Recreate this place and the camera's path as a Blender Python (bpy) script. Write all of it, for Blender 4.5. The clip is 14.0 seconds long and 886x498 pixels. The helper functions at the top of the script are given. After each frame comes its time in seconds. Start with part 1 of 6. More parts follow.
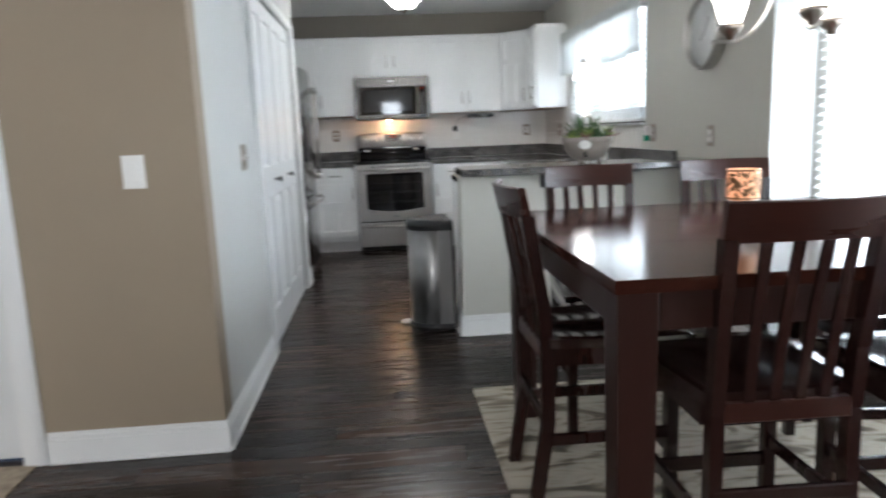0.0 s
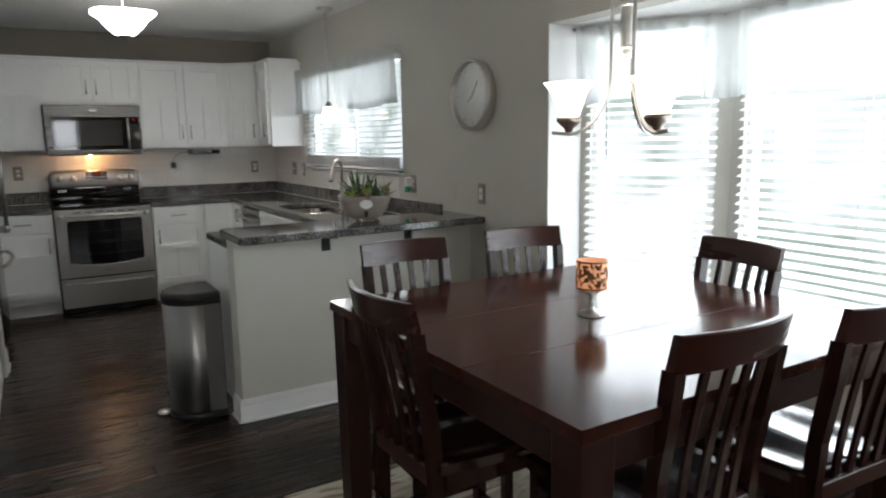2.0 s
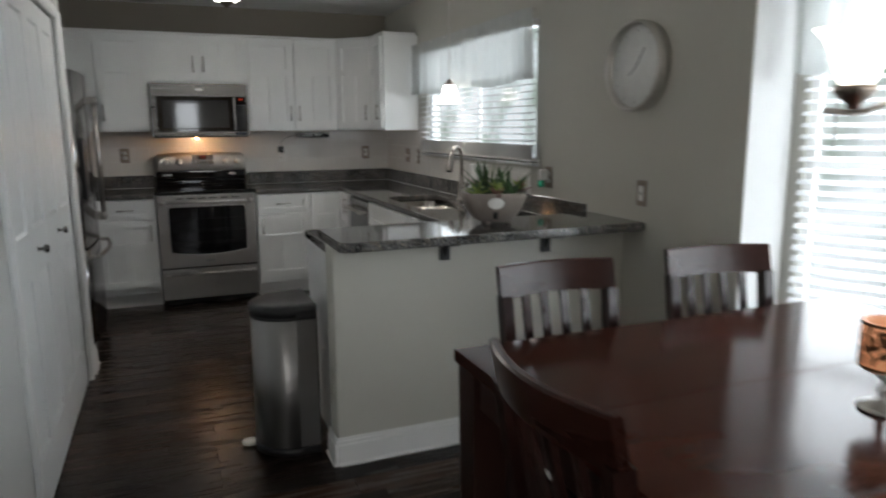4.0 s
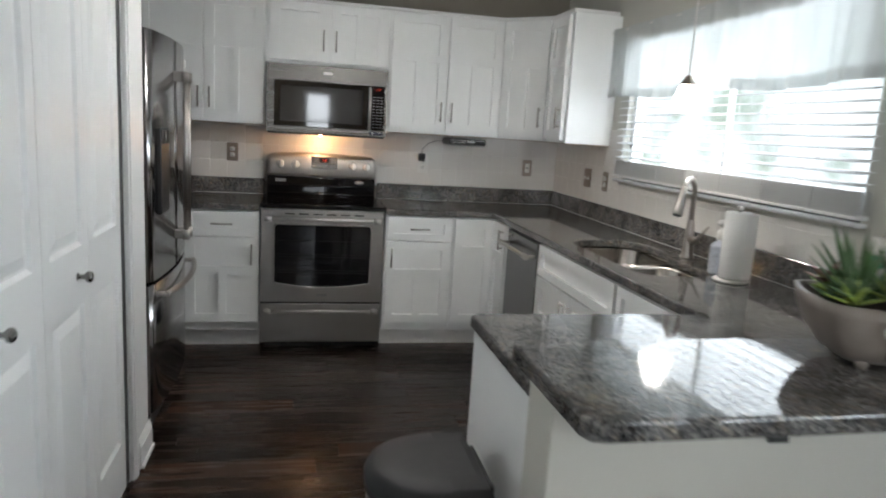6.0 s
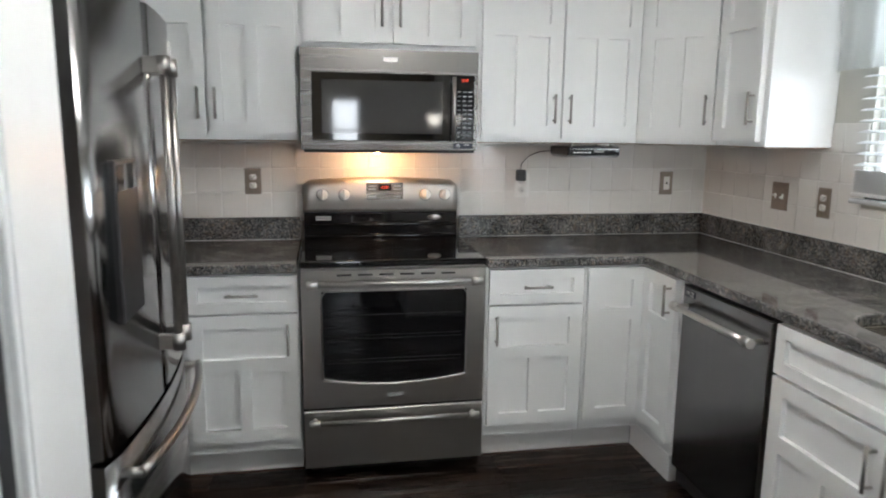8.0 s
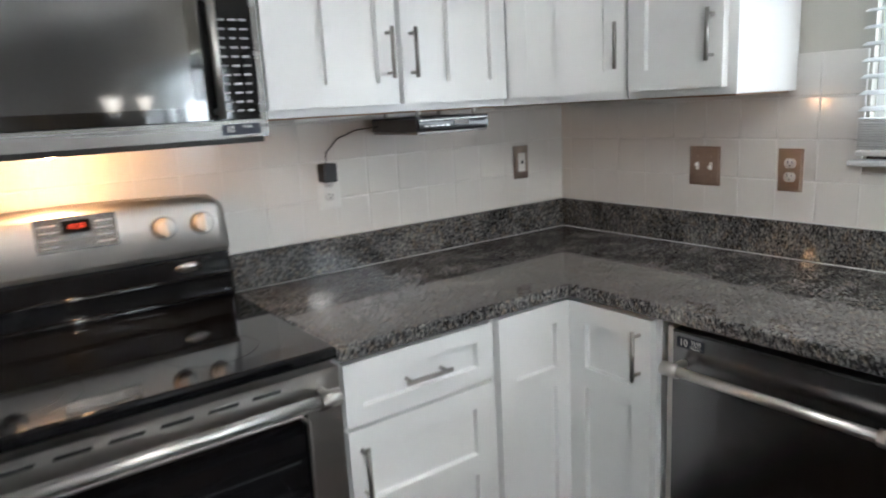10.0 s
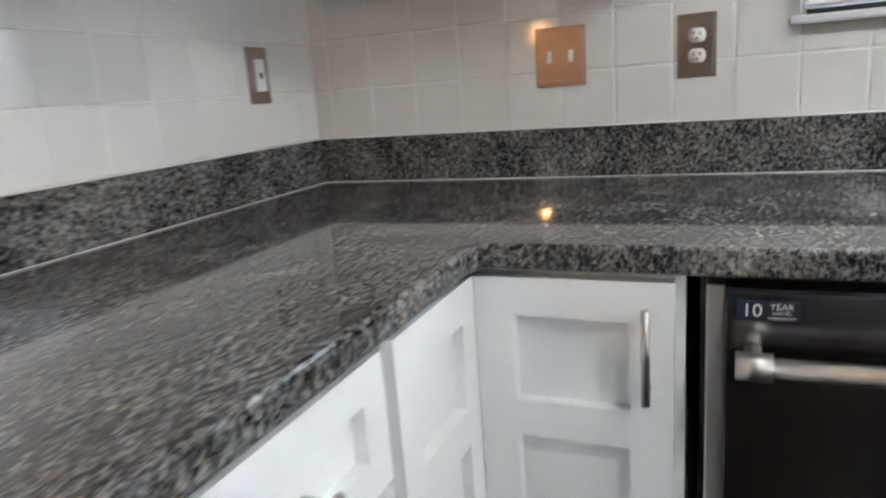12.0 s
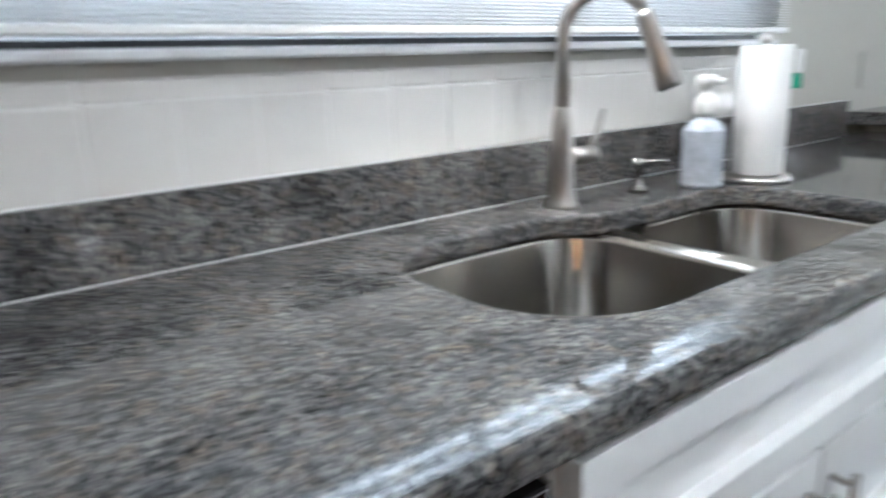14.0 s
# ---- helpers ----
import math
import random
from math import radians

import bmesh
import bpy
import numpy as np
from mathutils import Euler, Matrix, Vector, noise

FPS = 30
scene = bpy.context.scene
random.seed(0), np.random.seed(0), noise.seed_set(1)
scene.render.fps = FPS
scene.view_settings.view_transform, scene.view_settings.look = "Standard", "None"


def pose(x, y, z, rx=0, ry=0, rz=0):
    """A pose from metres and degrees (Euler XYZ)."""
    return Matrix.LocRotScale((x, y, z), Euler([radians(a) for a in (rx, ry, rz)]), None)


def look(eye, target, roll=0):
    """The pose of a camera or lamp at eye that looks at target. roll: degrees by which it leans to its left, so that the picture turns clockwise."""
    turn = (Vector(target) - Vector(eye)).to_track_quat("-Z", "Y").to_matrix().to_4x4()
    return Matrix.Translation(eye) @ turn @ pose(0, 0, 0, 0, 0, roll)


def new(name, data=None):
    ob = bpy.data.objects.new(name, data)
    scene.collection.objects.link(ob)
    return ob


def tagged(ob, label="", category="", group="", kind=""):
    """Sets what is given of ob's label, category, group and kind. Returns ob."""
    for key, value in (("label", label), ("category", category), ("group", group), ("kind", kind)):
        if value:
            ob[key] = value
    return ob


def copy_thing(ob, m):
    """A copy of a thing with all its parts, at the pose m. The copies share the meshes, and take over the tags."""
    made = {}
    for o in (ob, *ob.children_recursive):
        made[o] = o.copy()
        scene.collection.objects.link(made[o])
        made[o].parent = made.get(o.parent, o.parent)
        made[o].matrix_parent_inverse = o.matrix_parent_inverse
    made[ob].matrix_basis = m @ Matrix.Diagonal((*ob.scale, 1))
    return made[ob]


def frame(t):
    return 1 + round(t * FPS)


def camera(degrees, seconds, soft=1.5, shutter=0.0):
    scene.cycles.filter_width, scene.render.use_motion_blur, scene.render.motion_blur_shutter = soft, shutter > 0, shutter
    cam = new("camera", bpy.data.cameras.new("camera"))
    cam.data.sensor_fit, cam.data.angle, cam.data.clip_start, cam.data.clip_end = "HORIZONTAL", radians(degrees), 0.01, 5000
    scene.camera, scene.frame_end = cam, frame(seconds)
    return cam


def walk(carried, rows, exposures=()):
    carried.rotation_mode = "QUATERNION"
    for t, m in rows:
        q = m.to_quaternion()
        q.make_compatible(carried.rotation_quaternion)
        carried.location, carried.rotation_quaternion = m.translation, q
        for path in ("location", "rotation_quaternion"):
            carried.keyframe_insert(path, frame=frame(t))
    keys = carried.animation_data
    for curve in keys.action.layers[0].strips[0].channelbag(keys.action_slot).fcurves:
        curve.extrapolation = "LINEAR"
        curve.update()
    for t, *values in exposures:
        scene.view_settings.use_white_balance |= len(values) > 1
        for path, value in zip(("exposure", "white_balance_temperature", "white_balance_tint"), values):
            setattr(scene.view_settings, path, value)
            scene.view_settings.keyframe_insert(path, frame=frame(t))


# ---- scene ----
cam = camera(66.3, 14.0, soft=2.0, shutter=0.5)
PATH = [
    (0, (0.147, 0.018, 1.192), (0.309, 1.982, 0.851), -2.3),
    (0.5, (0.085, 0.148, 1.229), (0.587, 2.05, 0.864), -2.9),
    (1, (0.017, 0.313, 1.31), (0.69, 2.166, 0.976), -2.4),
    (1.5, (-0.133, 0.421, 1.382), (0.694, 2.215, 1.069), -1.0),
    (2, (-0.244, 0.467, 1.432), (0.773, 2.159, 1.11), -1.0),
    (2.5, (-0.281, 0.516, 1.437), (0.776, 2.183, 1.111), -1.4),
    (3, (-0.248, 0.644, 1.391), (0.801, 2.315, 1.063), -1.3),
    (3.5, (-0.142, 0.894, 1.352), (0.84, 2.6, 0.999), -0.9),
    (4, (-0.009, 1.201, 1.418), (0.724, 3.027, 1.061), -0.4),
    (4.2, (0.012, 1.328, 1.426), (0.677, 3.182, 1.078), 0.1),
    (6.3, (0.109, 2.999, 1.435), (0.489, 4.931, 1.082), 2.6),
    (6.5, (0.096, 3.171, 1.436), (0.452, 5.107, 1.086), 0.9),
    (7, (0.015, 3.54, 1.447), (0.318, 5.488, 1.113), 0.7),
    (7.2, (-0.016, 3.68, 1.448), (0.285, 5.63, 1.117), 0.7),
    (9.3, (-0.04, 5.231, 1.411), (0.707, 7.029, 0.953), -1.3),
    (9.5, (-0.018, 5.369, 1.41), (0.832, 7.117, 0.939), -2.0),
    (10, (0.045, 5.712, 1.396), (1.185, 7.302, 0.982), -3.1),
    (10.5, (0.144, 6.071, 1.312), (1.466, 7.527, 0.946), -4.6),
    (11, (0.224, 6.368, 1.219), (1.708, 7.654, 0.841), -4.7),
    (11.5, (0.324, 6.535, 1.143), (2.022, 7.496, 0.704), -4.0),
    (12, (0.495, 6.632, 1.118), (2.285, 7.399, 0.66), -4.4),
    (12.5, (0.668, 6.645, 1.129), (2.564, 7.134, 0.724), -3.2),
    (13, (0.815, 6.647, 1.122), (2.776, 6.676, 0.728), -2.0),
    (13.2, (0.85, 6.625, 1.139), (2.798, 6.478, 0.713), -2.6),
    (13.5, (0.924, 6.62, 1.161), (2.78, 6.033, 0.702), -2.0),
    (13.7, (0.97, 6.567, 1.168), (2.732, 5.755, 0.682), -2.0),
    (13.9, (1.013, 6.476, 1.167), (2.64, 5.424, 0.671), -3.5),
    (14, (1.035, 6.438, 1.17), (2.576, 5.279, 0.641), -2.0),
]
walk(cam, [(t, look(e, g, r)) for t, e, g, r in PATH], exposures=[(0.0, 0.72, 5980, 10), (0.5, 0.85, 6100, 10), (1.0, 0.57, 6180, 10), (1.5, 0.22, 6200, 10), (2.0, -0.1, 6350, 10), (2.5, -0.45, 6400, 10), (3.0, -0.75, 6400, 10), (3.6, -0.68, 6400, 10), (4.0, -0.4, 6350, 10), (4.2, -0.28, 6350, 10), (6.3, 0.52, 6250, 10), (7.2, 0.72, 6250, 10), (9.3, 0.95, 6050, 10), (10.5, 0.92, 6050, 10), (11.5, 1.1, 5950, 10), (12.5, 1.55, 5820, 9), (13.5, 1.47, 5560, 9), (14.0, 1.27, 5560, 9)])

# ---- light ----
world = bpy.data.worlds.new("world")
scene.world = world
world.use_nodes = True
sky = world.node_tree.nodes.new("ShaderNodeTexSky")
sky.sky_type, sky.sun_disc = "NISHITA", False
sky.sun_elevation, sky.sun_rotation = radians(48), radians(110)
world.node_tree.links.new(sky.outputs[0], world.node_tree.nodes["Background"].inputs[0])
world.node_tree.nodes["Background"].inputs[1].default_value = 0.12


def lamp(name, kind, m, power, color, size=0.1, size_y=None):
    data = bpy.data.lights.new(name, kind)
    data.energy, data.color = power, color
    if kind == "AREA":
        data.shape, data.size, data.size_y = "RECTANGLE", size, size_y or size
    elif kind == "SUN":
        data.angle = radians(size)
    else:
        data.shadow_soft_size = size
    ob = new(name, data)
    ob.matrix_world = m
    return ob


DAY = (0.90, 0.96, 1.0)
WARM = (1.0, 0.62, 0.32)
lamp("sun", "SUN", look((10, 3, 11), (0, 0, 0)), 2.0, (1.0, 0.95, 0.88), 0.5)
lamp("bay_centre_daylight", "AREA", look((2.88, 1.70, 1.40), (0, 1.70, 1.40)), 120, DAY, 1.9, 1.9)
lamp("bay_north_daylight", "AREA", look((2.72, 2.98, 1.40), (1.84, 2.50, 1.40)), 52, DAY, 0.85, 1.9)
lamp("bay_south_daylight", "AREA", look((2.72, 0.42, 1.40), (1.84, 0.90, 1.40)), 52, DAY, 0.85, 1.9)
lamp("sink_window_daylight", "AREA", look((2.36, 5.75, 1.72), (0, 5.75, 1.60)), 64, DAY, 2.9, 1.7)
lamp("south_window_daylight", "AREA", look((0.42, -2.35, 1.40), (0.42, 0, 1.40)), 9, (0.95, 0.97, 1.0), 0.6, 1.3)
# Added fill for the tan wall, shining through an unseen, invented window.
lamp("entry_room_window_daylight", "AREA", look((-1.80, -2.35, 1.35), (-1.80, 0, 1.35)), 60, (1.0, 0.97, 0.93), 1.3, 1.7)
lamp("hood_light", "POINT", pose(0.235, 7.44, 1.325), 2.5, (1.0, 0.50, 0.20), 0.008)
lamp("kitchen_bulb", "POINT", pose(0.37, 5.48, 2.24), 1.5, (1.0, 0.86, 0.68), 0.05)
for _a in (138, 257, 17):
    lamp("chandelier_bulb", "POINT", pose(1.405 + 0.175 * math.cos(radians(_a)), 2.065 + 0.175 * math.sin(radians(_a)), 1.565), 3.6, (1.0, 0.92, 0.80), 0.02)
lamp("pendant_bulb", "POINT", pose(1.80, 5.60, 1.62), 3, (1.0, 0.86, 0.68), 0.03)

# ---- materials ----


def mat(name, color, rough=0.5, metal=0.0, vary=0.12, scale=6.0, bump=0.0, fine=180.0, coat=0.0, stretch=(1, 1, 1), rvary=0.06, ior=1.5, rand=0.0):
    m = bpy.data.materials.new(name)
    m.use_nodes = True
    nt = m.node_tree
    n, l = nt.nodes, nt.links
    b = n["Principled BSDF"]
    b.inputs["Roughness"].default_value = rough
    b.inputs["Metallic"].default_value = metal
    b.inputs["Coat Weight"].default_value = coat
    b.inputs["Coat Roughness"].default_value = 0.06
    b.inputs["IOR"].default_value = ior
    tc = n.new("ShaderNodeTexCoord")
    mp = n.new("ShaderNodeMapping")
    mp.inputs["Scale"].default_value = stretch
    l.new(tc.outputs["Object"], mp.inputs["Vector"])
    a = n.new("ShaderNodeTexNoise")
    a.inputs["Scale"].default_value = scale
    a.inputs["Detail"].default_value = 5
    f = n.new("ShaderNodeTexNoise")
    f.inputs["Scale"].default_value = fine
    f.inputs["Detail"].default_value = 3
    l.new(mp.outputs[0], a.inputs["Vector"])
    l.new(mp.outputs[0], f.inputs["Vector"])
    add = n.new("ShaderNodeMath")
    add.operation = "MULTIPLY_ADD"
    add.inputs[1].default_value = 0.35
    l.new(f.outputs["Fac"], add.inputs[0])
    l.new(a.outputs["Fac"], add.inputs[2])
    src = add.outputs[0]
    if rand:
        oi = n.new("ShaderNodeObjectInfo")
        ra = n.new("ShaderNodeMath")
        ra.operation = "MULTIPLY_ADD"
        ra.inputs[1].default_value = rand
        l.new(oi.outputs["Random"], ra.inputs[0])
        l.new(src, ra.inputs[2])
        src = ra.outputs[0]
    r = n.new("ShaderNodeMapRange")
    r.inputs["From Min"].default_value, r.inputs["From Max"].default_value = 0.35 + rand * 0.2, 1.0 + rand * 0.8
    r.inputs["To Min"].default_value, r.inputs["To Max"].default_value = 1 - vary, 1 + vary
    l.new(src, r.inputs[0])
    mx = n.new("ShaderNodeVectorMath")
    mx.operation = "SCALE"
    mx.inputs[0].default_value = color
    l.new(r.outputs[0], mx.inputs["Scale"])
    l.new(mx.outputs[0], b.inputs["Base Color"])
    rr = n.new("ShaderNodeMapRange")
    rr.inputs["To Min"].default_value, rr.inputs["To Max"].default_value = max(0.0, rough - rvary), rough + rvary
    l.new(a.outputs["Fac"], rr.inputs[0])
    l.new(rr.outputs[0], b.inputs["Roughness"])
    if bump:
        bp = n.new("ShaderNodeBump")
        bp.inputs["Strength"].default_value = bump
        bp.inputs["Distance"].default_value = 0.002
        l.new(f.outputs["Fac"], bp.inputs["Height"])
        l.new(bp.outputs[0], b.inputs["Normal"])
    return m


def glow(name, color, strength, base=(0.8, 0.8, 0.8)):
    m = mat(name, base, 0.35, vary=0.03)
    b = m.node_tree.nodes["Principled BSDF"]
    b.inputs["Emission Color"].default_value = (*color, 1)
    b.inputs["Emission Strength"].default_value = strength
    return m


def granite(name):
    m = bpy.data.materials.new(name)
    m.use_nodes = True
    n, l = m.node_tree.nodes, m.node_tree.links
    b = n["Principled BSDF"]
    tc = n.new("ShaderNodeTexCoord")
    mp = n.new("ShaderNodeMapping")
    mp.inputs["Rotation"].default_value = (0.2, 0.1, 0.5)
    mp.inputs["Scale"].default_value = (1.0, 1.35, 1.0)
    l.new(tc.outputs["Object"], mp.inputs["Vector"])

    def tex(kind, scale, detail=3):
        t = n.new(kind)
        t.inputs["Scale"].default_value = scale
        if "Detail" in t.inputs:
            t.inputs["Detail"].default_value = detail
        l.new(mp.outputs[0], t.inputs["Vector"])
        return t
    big = tex("ShaderNodeTexNoise", 9, 4)
    grain = tex("ShaderNodeTexNoise", 120, 6)
    grain.inputs["Roughness"].default_value = 0.68
    grain.inputs["Distortion"].default_value = 0.5
    tint = tex("ShaderNodeTexNoise", 46, 3)
    cells = tex("ShaderNodeTexVoronoi", 210)
    blots = tex("ShaderNodeTexVoronoi", 88)
    sum_ = n.new("ShaderNodeMath")
    sum_.operation = "MULTIPLY_ADD"
    sum_.inputs[1].default_value = 0.26
    l.new(big.outputs["Fac"], sum_.inputs[0])
    l.new(grain.outputs["Fac"], sum_.inputs[2])
    ramp = n.new("ShaderNodeValToRGB")
    e = ramp.color_ramp.elements
    e[0].position, e[0].color = 0.50, (0.010, 0.010, 0.011, 1)
    e[1].position, e[1].color = 0.86, (0.40, 0.385, 0.355, 1)
    for p, c in ((0.570, (0.034, 0.034, 0.036)), (0.62, (0.085, 0.085, 0.086)), (0.68, (0.155, 0.153, 0.150)), (0.76, (0.245, 0.235, 0.218))):
        k = e.new(p)
        k.color = (*c, 1)
    l.new(sum_.outputs[0], ramp.inputs[0])
    warm = n.new("ShaderNodeMapRange")
    warm.inputs["From Min"].default_value, warm.inputs["From Max"].default_value = 0.50, 0.64
    l.new(tint.outputs["Fac"], warm.inputs[0])
    stain = n.new("ShaderNodeMix")
    stain.data_type, stain.blend_type = "RGBA", "MULTIPLY"
    stain.inputs["B"].default_value = (1.0, 0.88, 0.76, 1)
    l.new(warm.outputs[0], stain.inputs["Factor"])
    l.new(ramp.outputs[0], stain.inputs["A"])
    sep = n.new("ShaderNodeSeparateColor")
    l.new(cells.outputs["Color"], sep.inputs[0])
    sep2 = n.new("ShaderNodeSeparateColor")
    l.new(blots.outputs["Color"], sep2.inputs[0])
    mr = n.new("ShaderNodeMapRange")
    mr.inputs["To Min"].default_value, mr.inputs["To Max"].default_value = 0.50, 1.15
    l.new(sep.outputs[0], mr.inputs[0])
    mr2 = n.new("ShaderNodeMapRange")
    mr2.inputs["From Max"].default_value = 0.35
    mr2.inputs["To Min"].default_value, mr2.inputs["To Max"].default_value = 0.30, 1.0
    l.new(sep2.outputs[1], mr2.inputs[0])
    mm = n.new("ShaderNodeMath")
    mm.operation = "MULTIPLY"
    l.new(mr.outputs[0], mm.inputs[0])
    l.new(mr2.outputs[0], mm.inputs[1])
    mx = n.new("ShaderNodeVectorMath")
    mx.operation = "SCALE"
    l.new(stain.outputs["Result"], mx.inputs[0])
    l.new(mm.outputs[0], mx.inputs["Scale"])
    l.new(mx.outputs[0], b.inputs["Base Color"])
    b.inputs["Roughness"].default_value = 0.06
    b.inputs["IOR"].default_value = 1.46
    return m


def wood_floor(name):
    m = bpy.data.materials.new(name)
    m.use_nodes = True
    n, l = m.node_tree.nodes, m.node_tree.links
    b = n["Principled BSDF"]
    tc = n.new("ShaderNodeTexCoord")
    oi = n.new("ShaderNodeObjectInfo")
    off = n.new("ShaderNodeVectorMath")
    off.operation = "MULTIPLY_ADD"
    off.inputs[1].default_value = (0.40, 5.5, 1.0)
    cmb = n.new("ShaderNodeCombineXYZ")
    k = n.new("ShaderNodeMath")
    k.operation = "MULTIPLY"
    k.inputs[1].default_value = 37.0
    l.new(oi.outputs["Random"], k.inputs[0])
    l.new(k.outputs[0], cmb.inputs[0])
    l.new(k.outputs[0], cmb.inputs[2])
    l.new(tc.outputs["Object"], off.inputs[0])
    l.new(cmb.outputs[0], off.inputs[2])
    g = n.new("ShaderNodeTexNoise")
    g.inputs["Scale"].default_value, g.inputs["Detail"].default_value = 2.6, 4
    g.inputs["Distortion"].default_value = 0.2
    l.new(off.outputs[0], g.inputs["Vector"])
    f = n.new("ShaderNodeTexNoise")
    f.inputs["Scale"].default_value, f.inputs["Detail"].default_value = 7, 4
    l.new(off.outputs[0], f.inputs["Vector"])
    s = n.new("ShaderNodeMath")
    s.operation = "MULTIPLY_ADD"
    s.inputs[1].default_value = 0.10
    l.new(f.outputs["Fac"], s.inputs[0])
    gr = n.new("ShaderNodeMapRange")
    gr.inputs["From Min"].default_value, gr.inputs["From Max"].default_value = 0.25, 0.75
    gr.inputs["To Min"].default_value, gr.inputs["To Max"].default_value = 0.44, 0.58
    l.new(g.outputs["Fac"], gr.inputs[0])
    l.new(gr.outputs[0], s.inputs[2])
    s2 = n.new("ShaderNodeMath")
    s2.operation = "MULTIPLY_ADD"
    s2.inputs[1].default_value = 0.38
    l.new(oi.outputs["Random"], s2.inputs[0])
    l.new(s.outputs[0], s2.inputs[2])
    ramp = n.new("ShaderNodeValToRGB")
    e = ramp.color_ramp.elements
    e[0].position, e[0].color = 0.46, (0.0040, 0.0028, 0.0023, 1)
    e[1].position, e[1].color = 1.0, (0.080, 0.045, 0.030, 1)
    for p, c in ((0.64, (0.0100, 0.0058, 0.0042)), (0.80, (0.028, 0.0158, 0.0108))):
        q = e.new(p)
        q.color = (*c, 1)
    l.new(s2.outputs[0], ramp.inputs[0])
    l.new(ramp.outputs[0], b.inputs["Base Color"])
    rr = n.new("ShaderNodeMapRange")
    rr.inputs["To Min"].default_value, rr.inputs["To Max"].default_value = 0.23, 0.31
    l.new(f.outputs["Fac"], rr.inputs[0])
    l.new(rr.outputs[0], b.inputs["Roughness"])
    bp = n.new("ShaderNodeBump")
    bp.inputs["Strength"].default_value, bp.inputs["Distance"].default_value = 0.03, 0.0006
    l.new(f.outputs["Fac"], bp.inputs["Height"])
    l.new(bp.outputs[0], b.inputs["Normal"])
    b.inputs["IOR"].default_value = 1.33
    return m


def rug_cloth(name):
    m = bpy.data.materials.new(name)
    m.use_nodes = True
    n, l = m.node_tree.nodes, m.node_tree.links
    b = n["Principled BSDF"]
    tc = n.new("ShaderNodeTexCoord")
    mp = n.new("ShaderNodeMapping")
    mp.inputs["Rotation"].default_value = (0, 0, 0.5)
    mp.inputs["Scale"].default_value = (1.0, 3.2, 1.0)
    l.new(tc.outputs["Object"], mp.inputs["Vector"])
    w = n.new("ShaderNodeTexNoise")
    w.inputs["Scale"].default_value, w.inputs["Detail"].default_value = 3.0, 7
    w.inputs["Distortion"].default_value = 1.4
    l.new(mp.outputs[0], w.inputs["Vector"])
    ramp = n.new("ShaderNodeValToRGB")
    e = ramp.color_ramp.elements
    e[0].position, e[0].color = 0.34, (0.13, 0.11, 0.085, 1)
    e[1].position, e[1].color = 0.72, (0.30, 0.27, 0.23, 1)
    for p, c in ((0.41, (0.25, 0.21, 0.155)), (0.47, (0.48, 0.43, 0.34)), (0.58, (0.56, 0.51, 0.42)), (0.64, (0.47, 0.41, 0.31))):
        q = e.new(p)
        q.color = (*c, 1)
    l.new(w.outputs["Fac"], ramp.inputs[0])
    l.new(ramp.outputs[0], b.inputs["Base Color"])
    b.inputs["Roughness"].default_value = 0.95
    f = n.new("ShaderNodeTexNoise")
    f.inputs["Scale"].default_value = 260
    l.new(tc.outputs["Object"], f.inputs["Vector"])
    bp = n.new("ShaderNodeBump")
    bp.inputs["Strength"].default_value, bp.inputs["Distance"].default_value = 0.8, 0.004
    l.new(f.outputs["Fac"], bp.inputs["Height"])
    l.new(bp.outputs[0], b.inputs["Normal"])
    return m


def sheer(name, color, through_):
    m = bpy.data.materials.new(name)
    m.use_nodes = True
    n, l = m.node_tree.nodes, m.node_tree.links
    n.remove(n["Principled BSDF"])
    d = n.new("ShaderNodeBsdfDiffuse")
    d.inputs[0].default_value = (*color, 1)
    t = n.new("ShaderNodeBsdfTranslucent")
    t.inputs[0].default_value = (*color, 1)
    p = n.new("ShaderNodeBsdfTransparent")
    a, c = n.new("ShaderNodeMixShader"), n.new("ShaderNodeMixShader")
    a.inputs[0].default_value = 0.55
    l.new(d.outputs[0], a.inputs[1])
    l.new(t.outputs[0], a.inputs[2])
    tc = n.new("ShaderNodeTexCoord")
    w = n.new("ShaderNodeTexNoise")
    w.inputs["Scale"].default_value = 400
    l.new(tc.outputs["Object"], w.inputs["Vector"])
    r = n.new("ShaderNodeMapRange")
    r.inputs["To Min"].default_value, r.inputs["To Max"].default_value = max(0, through_ - 0.08), through_ + 0.08
    l.new(w.outputs["Fac"], r.inputs[0])
    l.new(r.outputs[0], c.inputs[0])
    l.new(a.outputs[0], c.inputs[1])
    l.new(p.outputs[0], c.inputs[2])
    l.new(c.outputs[0], n["Material Output"].inputs[0])
    return m


def pane_glass(name):
    m = bpy.data.materials.new(name)
    m.use_nodes = True
    n, l = m.node_tree.nodes, m.node_tree.links
    n.remove(n["Principled BSDF"])
    g, p, x = n.new("ShaderNodeBsdfGlossy"), n.new("ShaderNodeBsdfTransparent"), n.new("ShaderNodeMixShader")
    g.inputs["Roughness"].default_value = 0.02
    x.inputs[0].default_value = 0.05
    l.new(p.outputs[0], x.inputs[1])
    l.new(g.outputs[0], x.inputs[2])
    l.new(x.outputs[0], n["Material Output"].inputs[0])
    return m


